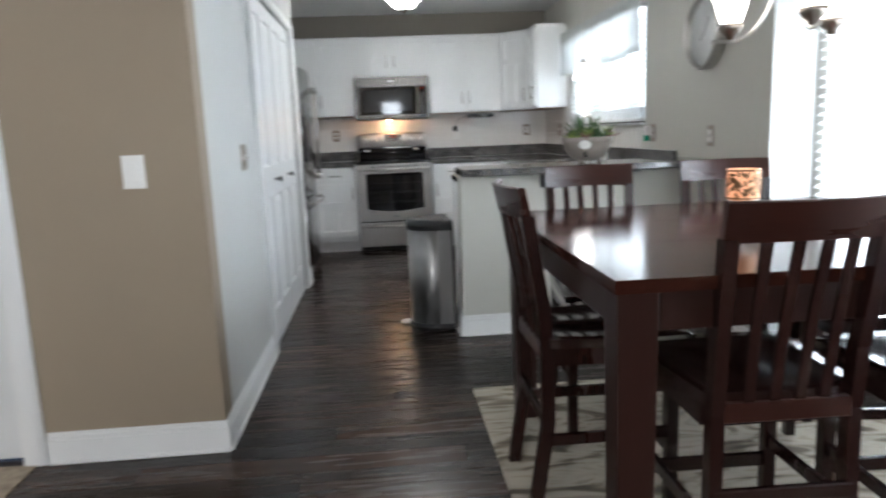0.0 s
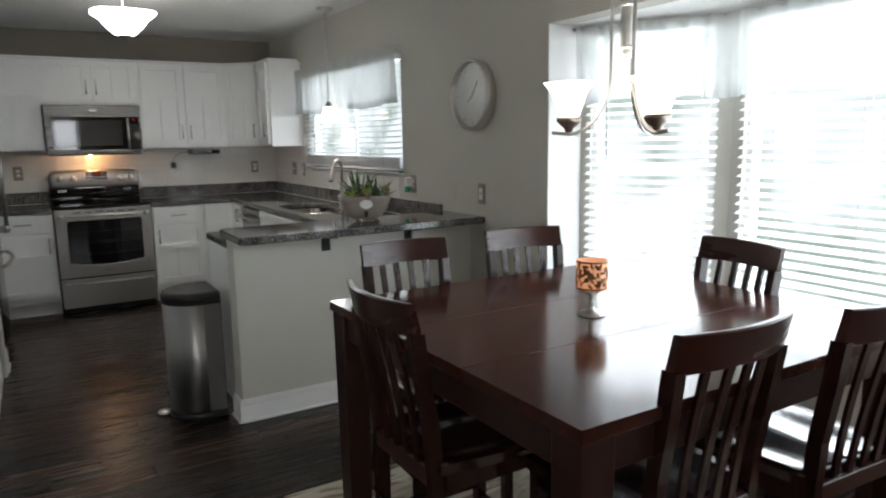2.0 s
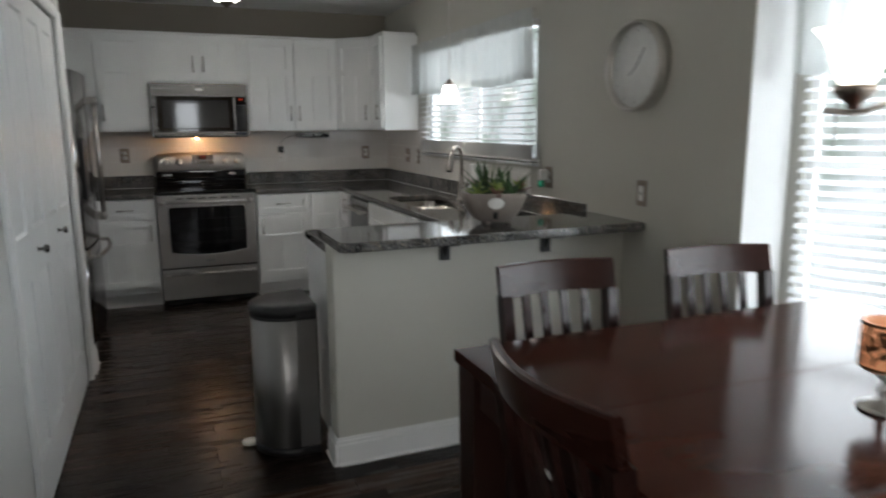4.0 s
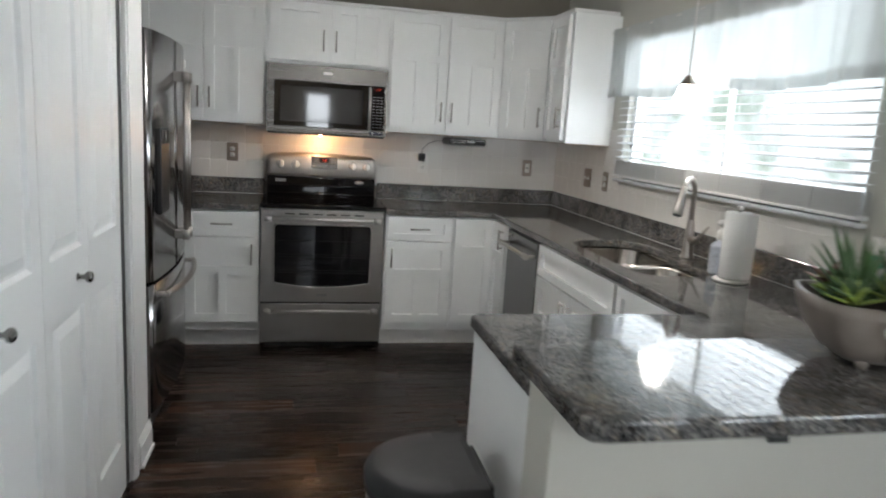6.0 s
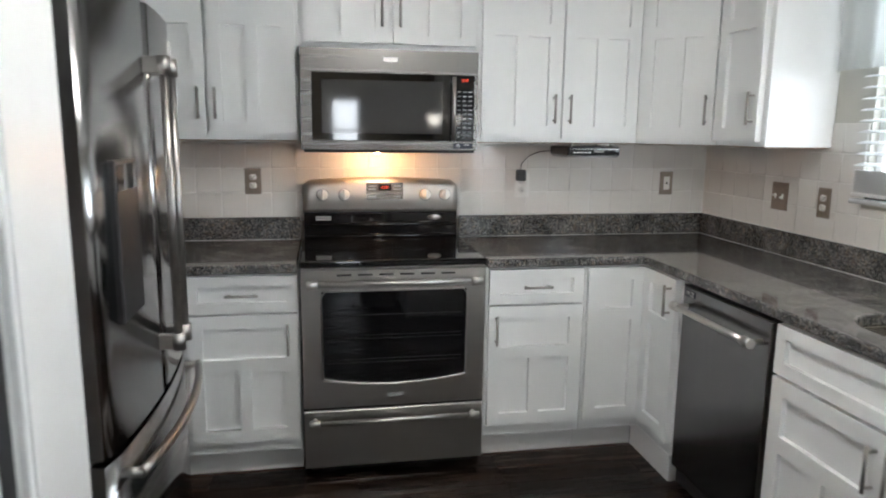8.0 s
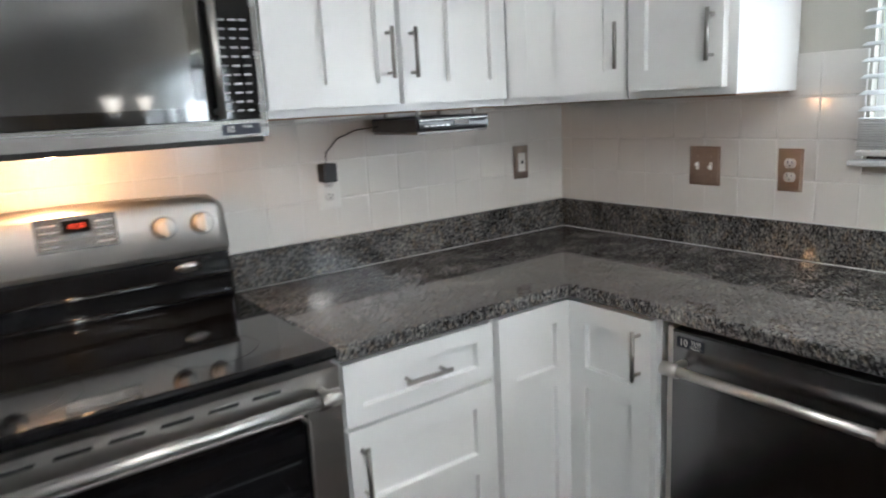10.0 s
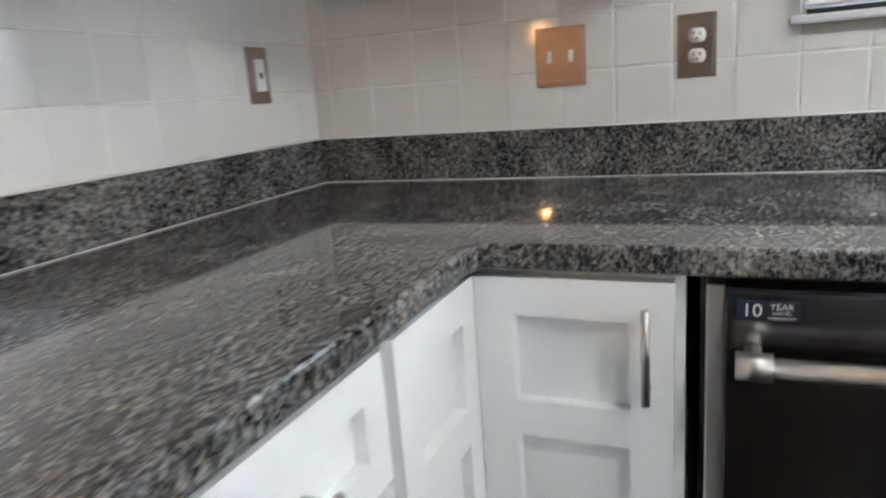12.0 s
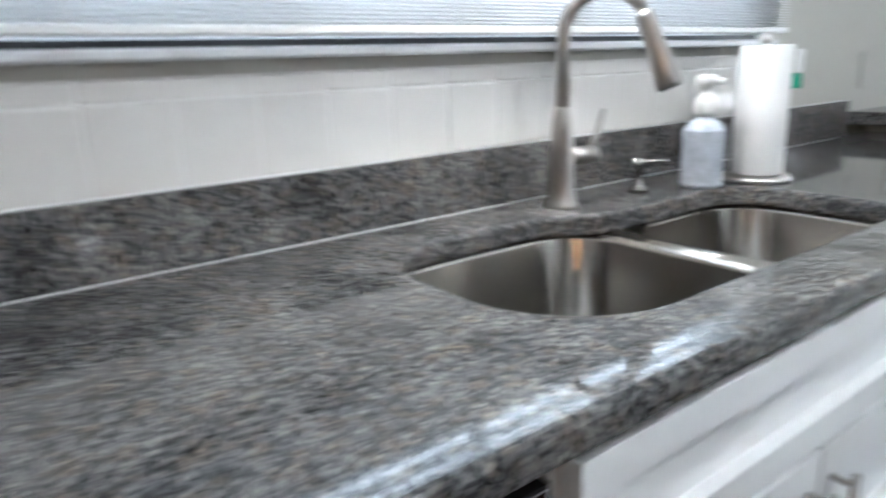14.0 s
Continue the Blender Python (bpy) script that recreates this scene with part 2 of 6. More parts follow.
M_WALL = mat("greige_wall_paint", (0.515, 0.505, 0.455), 0.75, vary=0.03, scale=1.5, bump=0.25, fine=300)
# Greige with the bay's cool daylight put into the colour, for the closet wall.
M_WALLC = mat("greige_wall_daylit", (0.57, 0.57, 0.555), 0.75, vary=0.03, scale=1.5, bump=0.25, fine=300)
M_TAUPE = mat("taupe_soffit_paint", (0.27, 0.245, 0.21), 0.75, vary=0.03, scale=1.5, bump=0.25, fine=300)
M_TAN = mat("tan_wall_paint", (0.32, 0.255, 0.185), 0.75, vary=0.03, scale=1.5, bump=0.25, fine=300)
M_CEIL = mat("ceiling_paint", (0.78, 0.78, 0.77), 0.9, vary=0.05, scale=30, bump=0.6, fine=70)
M_TRIM = mat("white_trim_paint", (0.80, 0.80, 0.79), 0.35, vary=0.03, scale=4, bump=0.05)
M_CAB = mat("white_cabinet_paint", (0.83, 0.84, 0.835), 0.33, vary=0.03, scale=5, bump=0.06)
M_DOOR = mat("white_door_paint", (0.78, 0.79, 0.79), 0.38, vary=0.03, scale=3, bump=0.35, stretch=(1, 1, 0.08))
M_FLOOR = wood_floor("dark_floor_planks")
M_SUB = mat("floor_joint", (0.012, 0.010, 0.009), 0.8)
M_GRAN = granite("polished_granite")
M_TILE = mat("glazed_white_tile", (0.74, 0.72, 0.685), 0.10, vary=0.05, scale=3, bump=0.04, rand=0.15, fine=40)
M_GROUT = mat("tile_grout", (0.76, 0.75, 0.72), 0.85, vary=0.05, scale=20, bump=0.3)
M_STEEL = mat("brushed_steel", (0.25, 0.242, 0.23), 0.27, 1.0, rvary=0.03, vary=0.04, scale=3, bump=0.02, fine=90, stretch=(0.15, 1, 14))
M_CONSOLE = mat("satin_console_steel", (0.62, 0.60, 0.57), 0.46, 1.0, vary=0.06, scale=3, bump=0.1, fine=90, stretch=(0.15, 1, 14))
M_RANGE = mat("brushed_range_steel", (0.50, 0.485, 0.465), 0.30, 1.0, vary=0.03, scale=3, bump=0.015, fine=90, stretch=(0.15, 1, 14), rvary=0.02)
M_STEELV = mat("brushed_steel_vertical", (0.50, 0.485, 0.465), 0.26, 1.0, vary=0.08, scale=3, bump=0.12, fine=90, stretch=(12, 12, 0.15))
M_FRIDGE = mat("dark_steel_door", (0.40, 0.395, 0.40), 0.14, 1.0, vary=0.06, scale=3, bump=0.05, fine=90, stretch=(12, 12, 0.15))
M_HANDLE = mat("dark_satin_handle", (0.40, 0.385, 0.365), 0.32, 1.0, vary=0.04, scale=20)
M_DISH = mat("dark_dishwasher_steel", (0.215, 0.21, 0.213), 0.21, 1.0, vary=0.05, scale=3, rvary=0.01, fine=90, stretch=(12, 12, 0.15))
M_NICKEL = mat("satin_nickel", (0.62, 0.60, 0.57), 0.36, 1.0, vary=0.04, scale=20)
M_TAP = mat("brushed_tap_nickel", (0.42, 0.39, 0.36), 0.30, 1.0, vary=0.04, scale=20)
M_LID = mat("matt_black_lid", (0.008, 0.008, 0.009), 0.55, vary=0.15, scale=30, bump=0.1)
M_BRONZE = mat("brushed_bronze_plate", (0.33, 0.28, 0.24), 0.34, 1.0, vary=0.1, scale=40, stretch=(1, 1, 8))
M_COPPER = mat("brushed_copper_plate", (0.31, 0.245, 0.205), 0.36, 1.0, vary=0.1, scale=40, stretch=(1, 1, 8))
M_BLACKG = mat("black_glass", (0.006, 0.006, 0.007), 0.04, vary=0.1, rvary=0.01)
M_MESHG = mat("grey_mesh_glass", (0.060, 0.060, 0.060), 0.05, vary=0.1, rvary=0.01, ior=2.1)
M_DOORG = mat("black_mirror_glass", (0.007, 0.007, 0.008), 0.04, vary=0.1, rvary=0.01, ior=2.1)
M_BLACK = mat("black_plastic", (0.012, 0.012, 0.013), 0.4, vary=0.15, scale=30, bump=0.2)
M_DARKIN = mat("oven_interior", (0.02, 0.022, 0.025), 0.5)
M_WHITEP = mat("white_plastic", (0.75, 0.74, 0.71), 0.35, vary=0.03)
M_GREY = mat("grey_marking", (0.35, 0.35, 0.35), 0.5)
M_WOOD = mat("mahogany_chair_wood", (0.022, 0.0078, 0.0060), 0.27, vary=0.3, scale=4, bump=0.02, stretch=(1, 1, 0.2), fine=60, coat=0.1, ior=1.42, rvary=0.03)
M_WOODX = mat("mahogany_rail_wood", (0.033, 0.0105, 0.0072), 0.28, vary=0.4, scale=5, bump=0.02, stretch=(0.2, 1, 1.6), fine=60, coat=0.05, ior=1.38, rvary=0.03)
M_CAN = mat("brushed_can_steel", (0.33, 0.32, 0.31), 0.38, 1.0, vary=0.06, scale=3, bump=0.08, fine=90, stretch=(12, 12, 0.15))
_nt = M_CAN.node_tree
_tan = _nt.nodes.new("ShaderNodeTangent")
_tan.direction_type, _tan.axis = "RADIAL", "Z"
_nt.nodes["Principled BSDF"].inputs["Anisotropic"].default_value = 0.85
_nt.nodes["Principled BSDF"].inputs["Anisotropic Rotation"].default_value = 0.25
_nt.links.new(_tan.outputs[0], _nt.nodes["Principled BSDF"].inputs["Tangent"])
M_LEGW = mat("dark_table_leg_wood", (0.026, 0.0095, 0.0070), 0.30, vary=0.25, scale=4, bump=0.03, stretch=(1, 1, 0.2), fine=60, ior=1.4)
M_SEAT = mat("dark_seat_wood", (0.020, 0.008, 0.0065), 0.20, vary=0.3, scale=5, bump=0.05, fine=60, stretch=(1, 0.2, 1), coat=0.5)
M_TABLE = mat("mahogany_table_top", (0.044, 0.0135, 0.0088), 0.14, vary=0.4, scale=3.0, bump=0.02, fine=70, rvary=0.04, stretch=(0.3, 2.2, 1), coat=0.0, ior=1.26)
M_RUG = rug_cloth("cream_brown_rug")
# One white cloth, two tones: dimmed against sink window glare, bright for the bay.
M_SHEER = sheer("sheer_valance_dimmed", (0.62, 0.64, 0.63), 0.16)
M_SHEERB = sheer("sheer_bay_valance_bright", (0.82, 0.84, 0.83), 0.24)
# Bay copy of the white slats, brightened for the strong daylight behind them.
M_SLATB = sheer("bay_blind_slat_bright", (0.90, 0.91, 0.91), 0.20)
# Packed slats are greyed so the window light on them looks weaker.
M_PACK = mat("stacked_slat_dimmed", (0.66, 0.665, 0.66), 0.5, vary=0.04)
# Sink copy of the white slats, its colour dimmed to tame the backlight.
M_SLAT = sheer("white_blind_slat_dimmed", (0.72, 0.73, 0.73), 0.02)
M_PANE = pane_glass("window_pane")
M_SHADE = glow("lit_frosted_shade", (1.0, 0.90, 0.76), 4.5)
M_SHADEK = glow("lit_kitchen_shade", (1.0, 0.95, 0.88), 16)
M_BULB = glow("lit_bulb", (1.0, 0.55, 0.25), 6)
M_CANDLE = glow("lit_candle", (1.0, 0.40, 0.18), 0.5, (0.7, 0.4, 0.25))
M_RED = glow("red_digits", (1.0, 0.08, 0.03), 1.2, (0.05, 0.0, 0.0))
M_SOIL = mat("potting_soil", (0.05, 0.035, 0.025), 0.95, vary=0.4, scale=60, bump=0.9)
M_LEAF = mat("aloe_leaf", (0.06, 0.125, 0.045), 0.4, vary=0.4, scale=30, rand=0.3)
M_LEAF2 = mat("yellow_green_leaf", (0.24, 0.33, 0.07), 0.45, vary=0.4, scale=30, rand=0.3)
M_LEAF3 = mat("pink_succulent", (0.22, 0.11, 0.09), 0.45, vary=0.4, scale=30)
M_STONE = mat("grey_stoneware", (0.25, 0.215, 0.19), 0.5, vary=0.15, scale=20, bump=0.3)
M_PAPER = mat("white_paper", (0.82, 0.82, 0.80), 0.9, vary=0.03, bump=0.5, fine=120)
M_MARBLE = mat("white_marble_sill", (0.66, 0.67, 0.68), 0.2, vary=0.18, scale=12)
M_CLOCKF = mat("clock_face", (0.82, 0.83, 0.82), 0.4, vary=0.1, scale=14)
M_CLEAR = mat("clear_soap_bottle", (0.50, 0.54, 0.60), 0.12, vary=0.25, scale=60)
M_GREEN = mat("green_scent_oil", (0.03, 0.34, 0.20), 0.1)
M_LINE = mat("white_caulk", (0.75, 0.75, 0.74), 0.5)
M_CABIN = mat("cabinet_underside_wood", (0.30, 0.17, 0.09), 0.6, vary=0.2, scale=8, stretch=(1, 6, 1))
M_SINK = mat("sink_steel", (0.46, 0.43, 0.39), 0.18, 1.0, vary=0.08, scale=4)
M_NAVY = mat("navy_sticker", (0.010, 0.014, 0.028), 0.3)
M_LEAFCUT = mat("bronze_leaf_cutwork", (0.26, 0.15, 0.08), 0.4, 0.8)
M_OUT = bpy.data.materials.new("bright_outdoors")
M_OUT.use_nodes = True
_n, _l = M_OUT.node_tree.nodes, M_OUT.node_tree.links
_n.remove(_n["Principled BSDF"])
_e, _t, _c, _r = _n.new("ShaderNodeEmission"), _n.new("ShaderNodeTexNoise"), _n.new("ShaderNodeTexCoord"), _n.new("ShaderNodeValToRGB")
_t.inputs["Scale"].default_value, _t.inputs["Detail"].default_value = 0.9, 4
_l.new(_c.outputs["Object"], _t.inputs["Vector"])
_l.new(_t.outputs["Fac"], _r.inputs[0])
_r.color_ramp.elements[0].position, _r.color_ramp.elements[0].color = 0.36, (0.34, 0.42, 0.36, 1)
_r.color_ramp.elements[1].position, _r.color_ramp.elements[1].color = 0.55, (0.90, 0.97, 1.0, 1)
_e.inputs[1].default_value = 1.25
_l.new(_r.outputs[0], _e.inputs[0])
_l.new(_e.outputs[0], _n["Material Output"].inputs[0])
M_MAT = mat("speckled_entry_tile", (0.36, 0.29, 0.21), 0.6, vary=0.5, scale=25, bump=0.3)

# ---- shapes ----


def box(bm, x0, x1, y0, y1, z0, z1, bevel=0.0, seg=1):
    ret = bmesh.ops.create_cube(bm, size=1.0)
    vs = ret["verts"]
    for v in vs:
        v.co = Vector((x0 + (v.co.x + 0.5) * (x1 - x0), y0 + (v.co.y + 0.5) * (y1 - y0), z0 + (v.co.z + 0.5) * (z1 - z0)))
    if bevel:
        es = list({e for v in vs for e in v.link_edges})
        bmesh.ops.bevel(bm, geom=es, offset=bevel, segments=seg, affect="EDGES", profile=0.6)
    return bm


def tube(bm, pts, r, n=10, caps=True, flat=1.0):
    pts = [Vector(p) for p in pts]
    rs = r if isinstance(r, (list, tuple)) else [r] * len(pts)
    rings, up = [], None
    for i, p in enumerate(pts):
        d = (pts[min(i + 1, len(pts) - 1)] - pts[max(i - 1, 0)]).normalized()
        if up is None:
            up = Vector((0, 0, 1)) if abs(d.z) < 0.9 else Vector((1, 0, 0))
        s = d.cross(up).normalized()
        u = s.cross(d).normalized()
        up = u
        rings.append([bm.verts.new(p + s * math.cos(a) * rs[i] + u * math.sin(a) * rs[i] * flat) for a in (2 * math.pi * k / n for k in range(n))])
    for a, b in zip(rings, rings[1:]):
        for k in range(n):
            f = bm.faces.new((a[k], a[(k + 1) % n], b[(k + 1) % n], b[k]))
            f.smooth = True
    if caps:
        bm.faces.new(rings[0][::-1])
        bm.faces.new(rings[-1])
    return bm


def lathe(bm, profile, n=24, center=(0, 0, 0), axis="z", square=0.0):
    """profile: (radius, height) from one end to the other; square bends the ring towards a rounded square."""
    cx, cy, cz = center
    rings = []
    for r, h in profile:
        ring = []
        for k in range(n):
            a = 2 * math.pi * k / n
            q = 1.0 / max(abs(math.cos(a)), abs(math.sin(a)))
            rr = r * (1 + square * (min(q, 1.32) - 1))
            u, w = rr * math.cos(a), rr * math.sin(a)
            co = {"z": (cx + u, cy + w, cz + h), "x": (cx + h, cy + u, cz + w), "y": (cx + u, cy + h, cz + w)}[axis]
            ring.append(bm.verts.new(co))
        rings.append(ring)
    for a, b in zip(rings, rings[1:]):
        for k in range(n):
            f = bm.faces.new((a[k], a[(k + 1) % n], b[(k + 1) % n], b[k]))
            f.smooth = True
    for ring, (r, h) in ((rings[0][::-1], profile[0]), (rings[-1], profile[-1])):
        if r > 0.0005:
            bm.faces.new(ring)
    return bm


def mesh_of(name, bm):
    bmesh.ops.recalc_face_normals(bm, faces=bm.faces[:])
    me = bpy.data.meshes.new(name)
    bm.to_mesh(me)
    bm.free()
    return me


def part(name, bm, material, parent=None, label="", kind=""):
    me = bm if isinstance(bm, bpy.types.Mesh) else mesh_of(name, bm)
    if not me.materials:
        me.materials.append(material)
    ob = new(name, me)
    if parent is not None:
        ob.parent = parent
    return tagged(ob, label, kind=kind)


def thing(name, m, label, category, group=""):
    ob = new(name)
    ob.empty_display_size = 0.05
    ob.matrix_world = m
    return tagged(ob, label, category, group)


def structure(name, bm, material, label, category):
    return tagged(part(name, bm, material), label, category, kind="structure")


def B(*a, **k):
    return box(bmesh.new(), *a, **k)


def words(name, text, size, m, material, parent, label=""):
    cu = bpy.data.curves.new(name, "FONT")
    cu.body, cu.size, cu.align_x, cu.align_y, cu.extrude = text, size, "CENTER", "CENTER", 0.0002
    tmp = bpy.data.objects.new("tmp", cu)
    scene.collection.objects.link(tmp)
    bpy.context.view_layer.update()
    me = bpy.data.meshes.new_from_object(tmp.evaluated_get(bpy.context.evaluated_depsgraph_get()))
    bpy.data.objects.remove(tmp)
    me.transform(m)
    return part(name, me, material, parent, label)


# ---- shell of the rooms ----
XE, XC, YB, ZC = 1.985, -0.513, 7.590, 2.44


def wall(name, x0, x1, y0, y1, material, label, z0=0.0, z1=ZC, holes=()):
    """A wall box; holes: (lo, hi, z0, z1) along its longer side."""
    bm = bmesh.new()
    along_x = (x1 - x0) > (y1 - y0)
    lo, hi = (x0, x1) if along_x else (y0, y1)
    cuts = sorted(holes)
    p = lo

    def piece(a, b, c, d):
        if b - a > 1e-4 and d - c > 1e-4:
            box(bm, a, b, y0, y1, c, d) if along_x else box(bm, x0, x1, a, b, c, d)
    for a, b, c, d in cuts:
        piece(p, a, z0, z1)
        piece(a, b, z0, c)
        piece(a, b, d, z1)
        p = b
    piece(p, hi, z0, z1)
    return structure(name, bm, material, label, "wall")


wall("wall_north", -1.40, 2.105, YB, YB + 0.12, M_TAUPE, "taupe painted kitchen wall behind the range and cabinets")
wall("wall_east", XE, XE + 0.12, 3.14, YB, M_WALL, "greige painted wall with the sink window and a round clock", holes=[(4.70, 6.50, 1.20, 2.02)])
wall("wall_east_header", XE, XE + 0.12, 0.26, 3.14, M_WALL, "greige painted wall above the bay opening", z0=1.975)
wall("wall_east_rear", XE, XE + 0.12, -2.0, 0.26, M_WALL, "plain greige wall behind the walk")
wall("wall_closet_front", -1.18, XC, 2.565, 2.685, M_TAN, "tan painted wall end with a white light switch")
wall("wall_closet", XC - 0.10, XC, 2.685, 5.66, M_WALLC, "greige wall coloured paler for bay daylight, with white folding closet doors", holes=[(3.78, 5.37, 0.0, 1.985)])
wall("wall_closet_end", -1.28, XC - 0.10, 5.56, 5.66, M_WALL, "greige wall beside the refrigerator")
wall("wall_closet_back", -1.28, -1.18, 2.685, 5.56, M_WALL, "plain back wall inside the closet")
wall("wall_alcove", -1.40, -1.28, 5.56, YB, M_WALL, "plain wall behind the refrigerator")
wall("wall_entry", -3.2, -1.18, 2.565, 2.685, M_TAN, "tan painted wall with the white entry door", holes=[(-2.10, -1.27, 0.0, 2.03)])
wall("wall_west", -3.32, -3.2, -2.0, 2.685, M_TAN, "plain tan wall of the entry room")
# The wider, western hole is invented for the tan wall's fill lamp.
wall("wall_south", -3.32, 2.105, -2.12, -2.0, M_TAN, "plain tan wall behind the start of the walk", holes=[(-2.40, -1.20, 0.55, 2.05), (0.18, 0.66, 0.85, 1.95)])
structure("ceiling", B(-3.32, 2.105, -2.12, YB + 0.12, ZC, ZC + 0.08), M_CEIL, "lightly textured white painted ceiling", "ceiling")
structure("bay_soffit", B(XE + 0.12, 2.75, 0.0, 3.3, 1.975, 2.03), M_TRIM, "white painted ceiling of the bay window", "ceiling")


def bay_wall(name, p0, p1, hole, thick=0.10):
    p0, p1 = Vector((*p0, 0)), Vector((*p1, 0))
    d = p1 - p0
    L = d.length
    bm = bmesh.new()
    a, b, c, e = hole
    for q in ((0, a, 0, 1.975), (a, b, 0, c), (a, b, e, 1.975), (b, L, 0, 1.975)):
        box(bm, q[0], q[1], 0, thick, q[2], q[3])
    m = Matrix.Translation(p0) @ Matrix.Rotation(math.atan2(d.y, d.x), 4, "Z")
    ob = structure(name, bm, M_WALL, "greige bay wall around a tall white window", "wall")
    ob.matrix_world = m
    return m, L


# ---- trim ----


def baseboard(name, p0, p1, label="white painted baseboard with a stepped top"):
    """Along the wall from p0 to p1 with the room on its right."""
    p0, p1 = Vector((*p0, 0)), Vector((*p1, 0))
    d = p1 - p0
    L = d.length
    bm = bmesh.new()
    box(bm, 0, L, -0.014, 0, 0, 0.095, bevel=0.002)
    box(bm, 0, L, -0.010, 0, 0.095, 0.112, bevel=0.002)
    box(bm, 0, L, -0.006, 0, 0.112, 0.125, bevel=0.002)
    box(bm, 0, L, -0.024, -0.014, 0, 0.016, bevel=0.004)
    ob = structure(name, bm, M_TRIM, label, "baseboard")
    ob.matrix_world = Matrix.Translation(p0) @ Matrix.Rotation(math.atan2(d.y, d.x), 4, "Z")
    return ob


baseboard("baseboard", (-1.18, 2.565), (XC + 0.013, 2.565))
baseboard("baseboard", (XC, 2.565 - 0.014), (XC, 3.70)).matrix_world = Matrix.Translation((XC, 2.552, 0)) @ Matrix.Rotation(radians(90), 4, "Z")
baseboard("baseboard", (XC + 0.007, 5.46), (XC + 0.007, 5.672))
baseboard("baseboard", (0.569, 3.85), (XE, 3.85))
baseboard("baseboard", (0.569, 3.985), (0.569, 3.836))
baseboard("baseboard", (XE, 3.85), (XE, 3.14))
baseboard("baseboard", (XE, 0.26), (XE, -2.0))


def casing(name, x0, x1, top, m, w=0.065, t=0.016):
    """Flat casing round an opening, in a frame whose front is -y."""
    bm = bmesh.new()
    for a, b, c, d in ((x0 - w, x0, 0, top + w), (x1, x1 + w, 0, top + w), (x0, x1, top, top + w)):
        box(bm, a, b, -t, 0, c, d, bevel=0.003)
        if d - c > b - a:
            box(bm, a + 0.012, b - 0.012, -t - 0.005, -t, c, d - 0.012, bevel=0.002)
        else:
            box(bm, a, b, -t - 0.005, -t, c + 0.012, d - 0.012, bevel=0.002)
    ob = structure(name, bm, M_TRIM, "white painted casing round a doorway", "door casing")
    ob.matrix_world = m
    return ob


CLOSET = Matrix.Translation((XC, 3.78, 0)) @ Matrix.Rotation(radians(90), 4, "Z")
casing("trim", 0.0, 1.59, 1.985, CLOSET)
jam = structure("trim", bmesh.new(), M_TRIM, "white painted jambs of the closet opening", "door jamb")
bm = bmesh.new()
box(bm, 0.0, 0.006, 0.0, 0.10, 0, 1.985)
box(bm, 1.584, 1.59, 0.0, 0.10, 0, 1.985)
bm.to_mesh(jam.data)
bm.free()


jam.matrix_world = CLOSET


def raised_panel(bm, x0, x1, z0, z1, y, depth=0.0105):
    """A raised field in a groove on the face at y (front is -y)."""
    vs = []
    for inset, dy in ((0.0, 0.0), (0.010, depth), (0.018, depth), (0.050, 0.001)):
        vs.append([bm.verts.new((a, y + dy, c)) for a, c in ((x0 + inset, z0 + inset), (x1 - inset, z0 + inset), (x1 - inset, z1 - inset), (x0 + inset, z1 - inset))])
    for a, b in zip(vs, vs[1:]):
        for k in range(4):
            bm.faces.new((a[k], a[(k + 1) % 4], b[(k + 1) % 4], b[k]))
    bm.faces.new(vs[-1])


def panel_leaf(w, h, panels, t=0.034):
    """A door leaf with raised panels, front at y=0 towards -y."""
    bm = bmesh.new()
    xs = sorted({0, w, *(p[0] for p in panels), *(p[1] for p in panels)})
    zs = sorted({0, h, *(p[2] for p in panels), *(p[3] for p in panels)})
    for a, b in zip(xs, xs[1:]):
        for c, d in zip(zs, zs[1:]):
            inside = any(p[0] <= a and b <= p[1] and p[2] <= c and d <= p[3] for p in panels)
            if not inside:
                bm.faces.new([bm.verts.new(q) for q in ((a, 0, c), (b, 0, c), (b, 0, d), (a, 0, d))])
    for p in panels:
        raised_panel(bm, *p, 0.0)
    box(bm, 0, w, 0.012, t, 0, h)
    for a, b, c, d in ((0, 0.0005, 0, h), (w - 0.0005, w, 0, h), (0, w, 0, 0.0005), (0, w, h - 0.0005, h)):
        box(bm, a, b, 0, 0.012, c, d)
    bmesh.ops.remove_doubles(bm, verts=bm.verts[:], dist=0.0001)
    return bm


def round_knob(bm, x, z, y=0.0):
    lathe(bm, [(0.0, -0.040), (0.012, -0.040), (0.017, -0.034), (0.016, -0.026), (0.007, -0.018), (0.006, -0.004), (0.012, 0.0)], n=18, center=(x, y, z), axis="y")


closet = thing("closet_door", CLOSET, "white folding closet doors with raised panels, closed, in the greige wall", "closet door")
LW = 1.528 / 4
leaf = mesh_of("leaf", panel_leaf(LW - 0.003, 1.958, [(0.055, LW - 0.058, 0.20, 0.845), (0.055, LW - 0.058, 1.02, 1.87)]))
for i in range(4):
    lf = part("leaf", leaf, M_DOOR, closet)
    lf.location = (0.006 + i * LW, 0.002, 0.012)
    if i in (1, 2):
        bm = bmesh.new()
        round_knob(bm, 0.10 if i == 1 else LW - 0.11, 0.935)
        part("knob", bm, M_STEEL, lf, "satin nickel knob")
strip = structure("trim", B(1.655, 1.879, -0.0065, -0.0005, 0.0, 2.05, bevel=0.001), M_TRIM, "white painted board ending the closet wall", "door casing")
strip.matrix_world = CLOSET
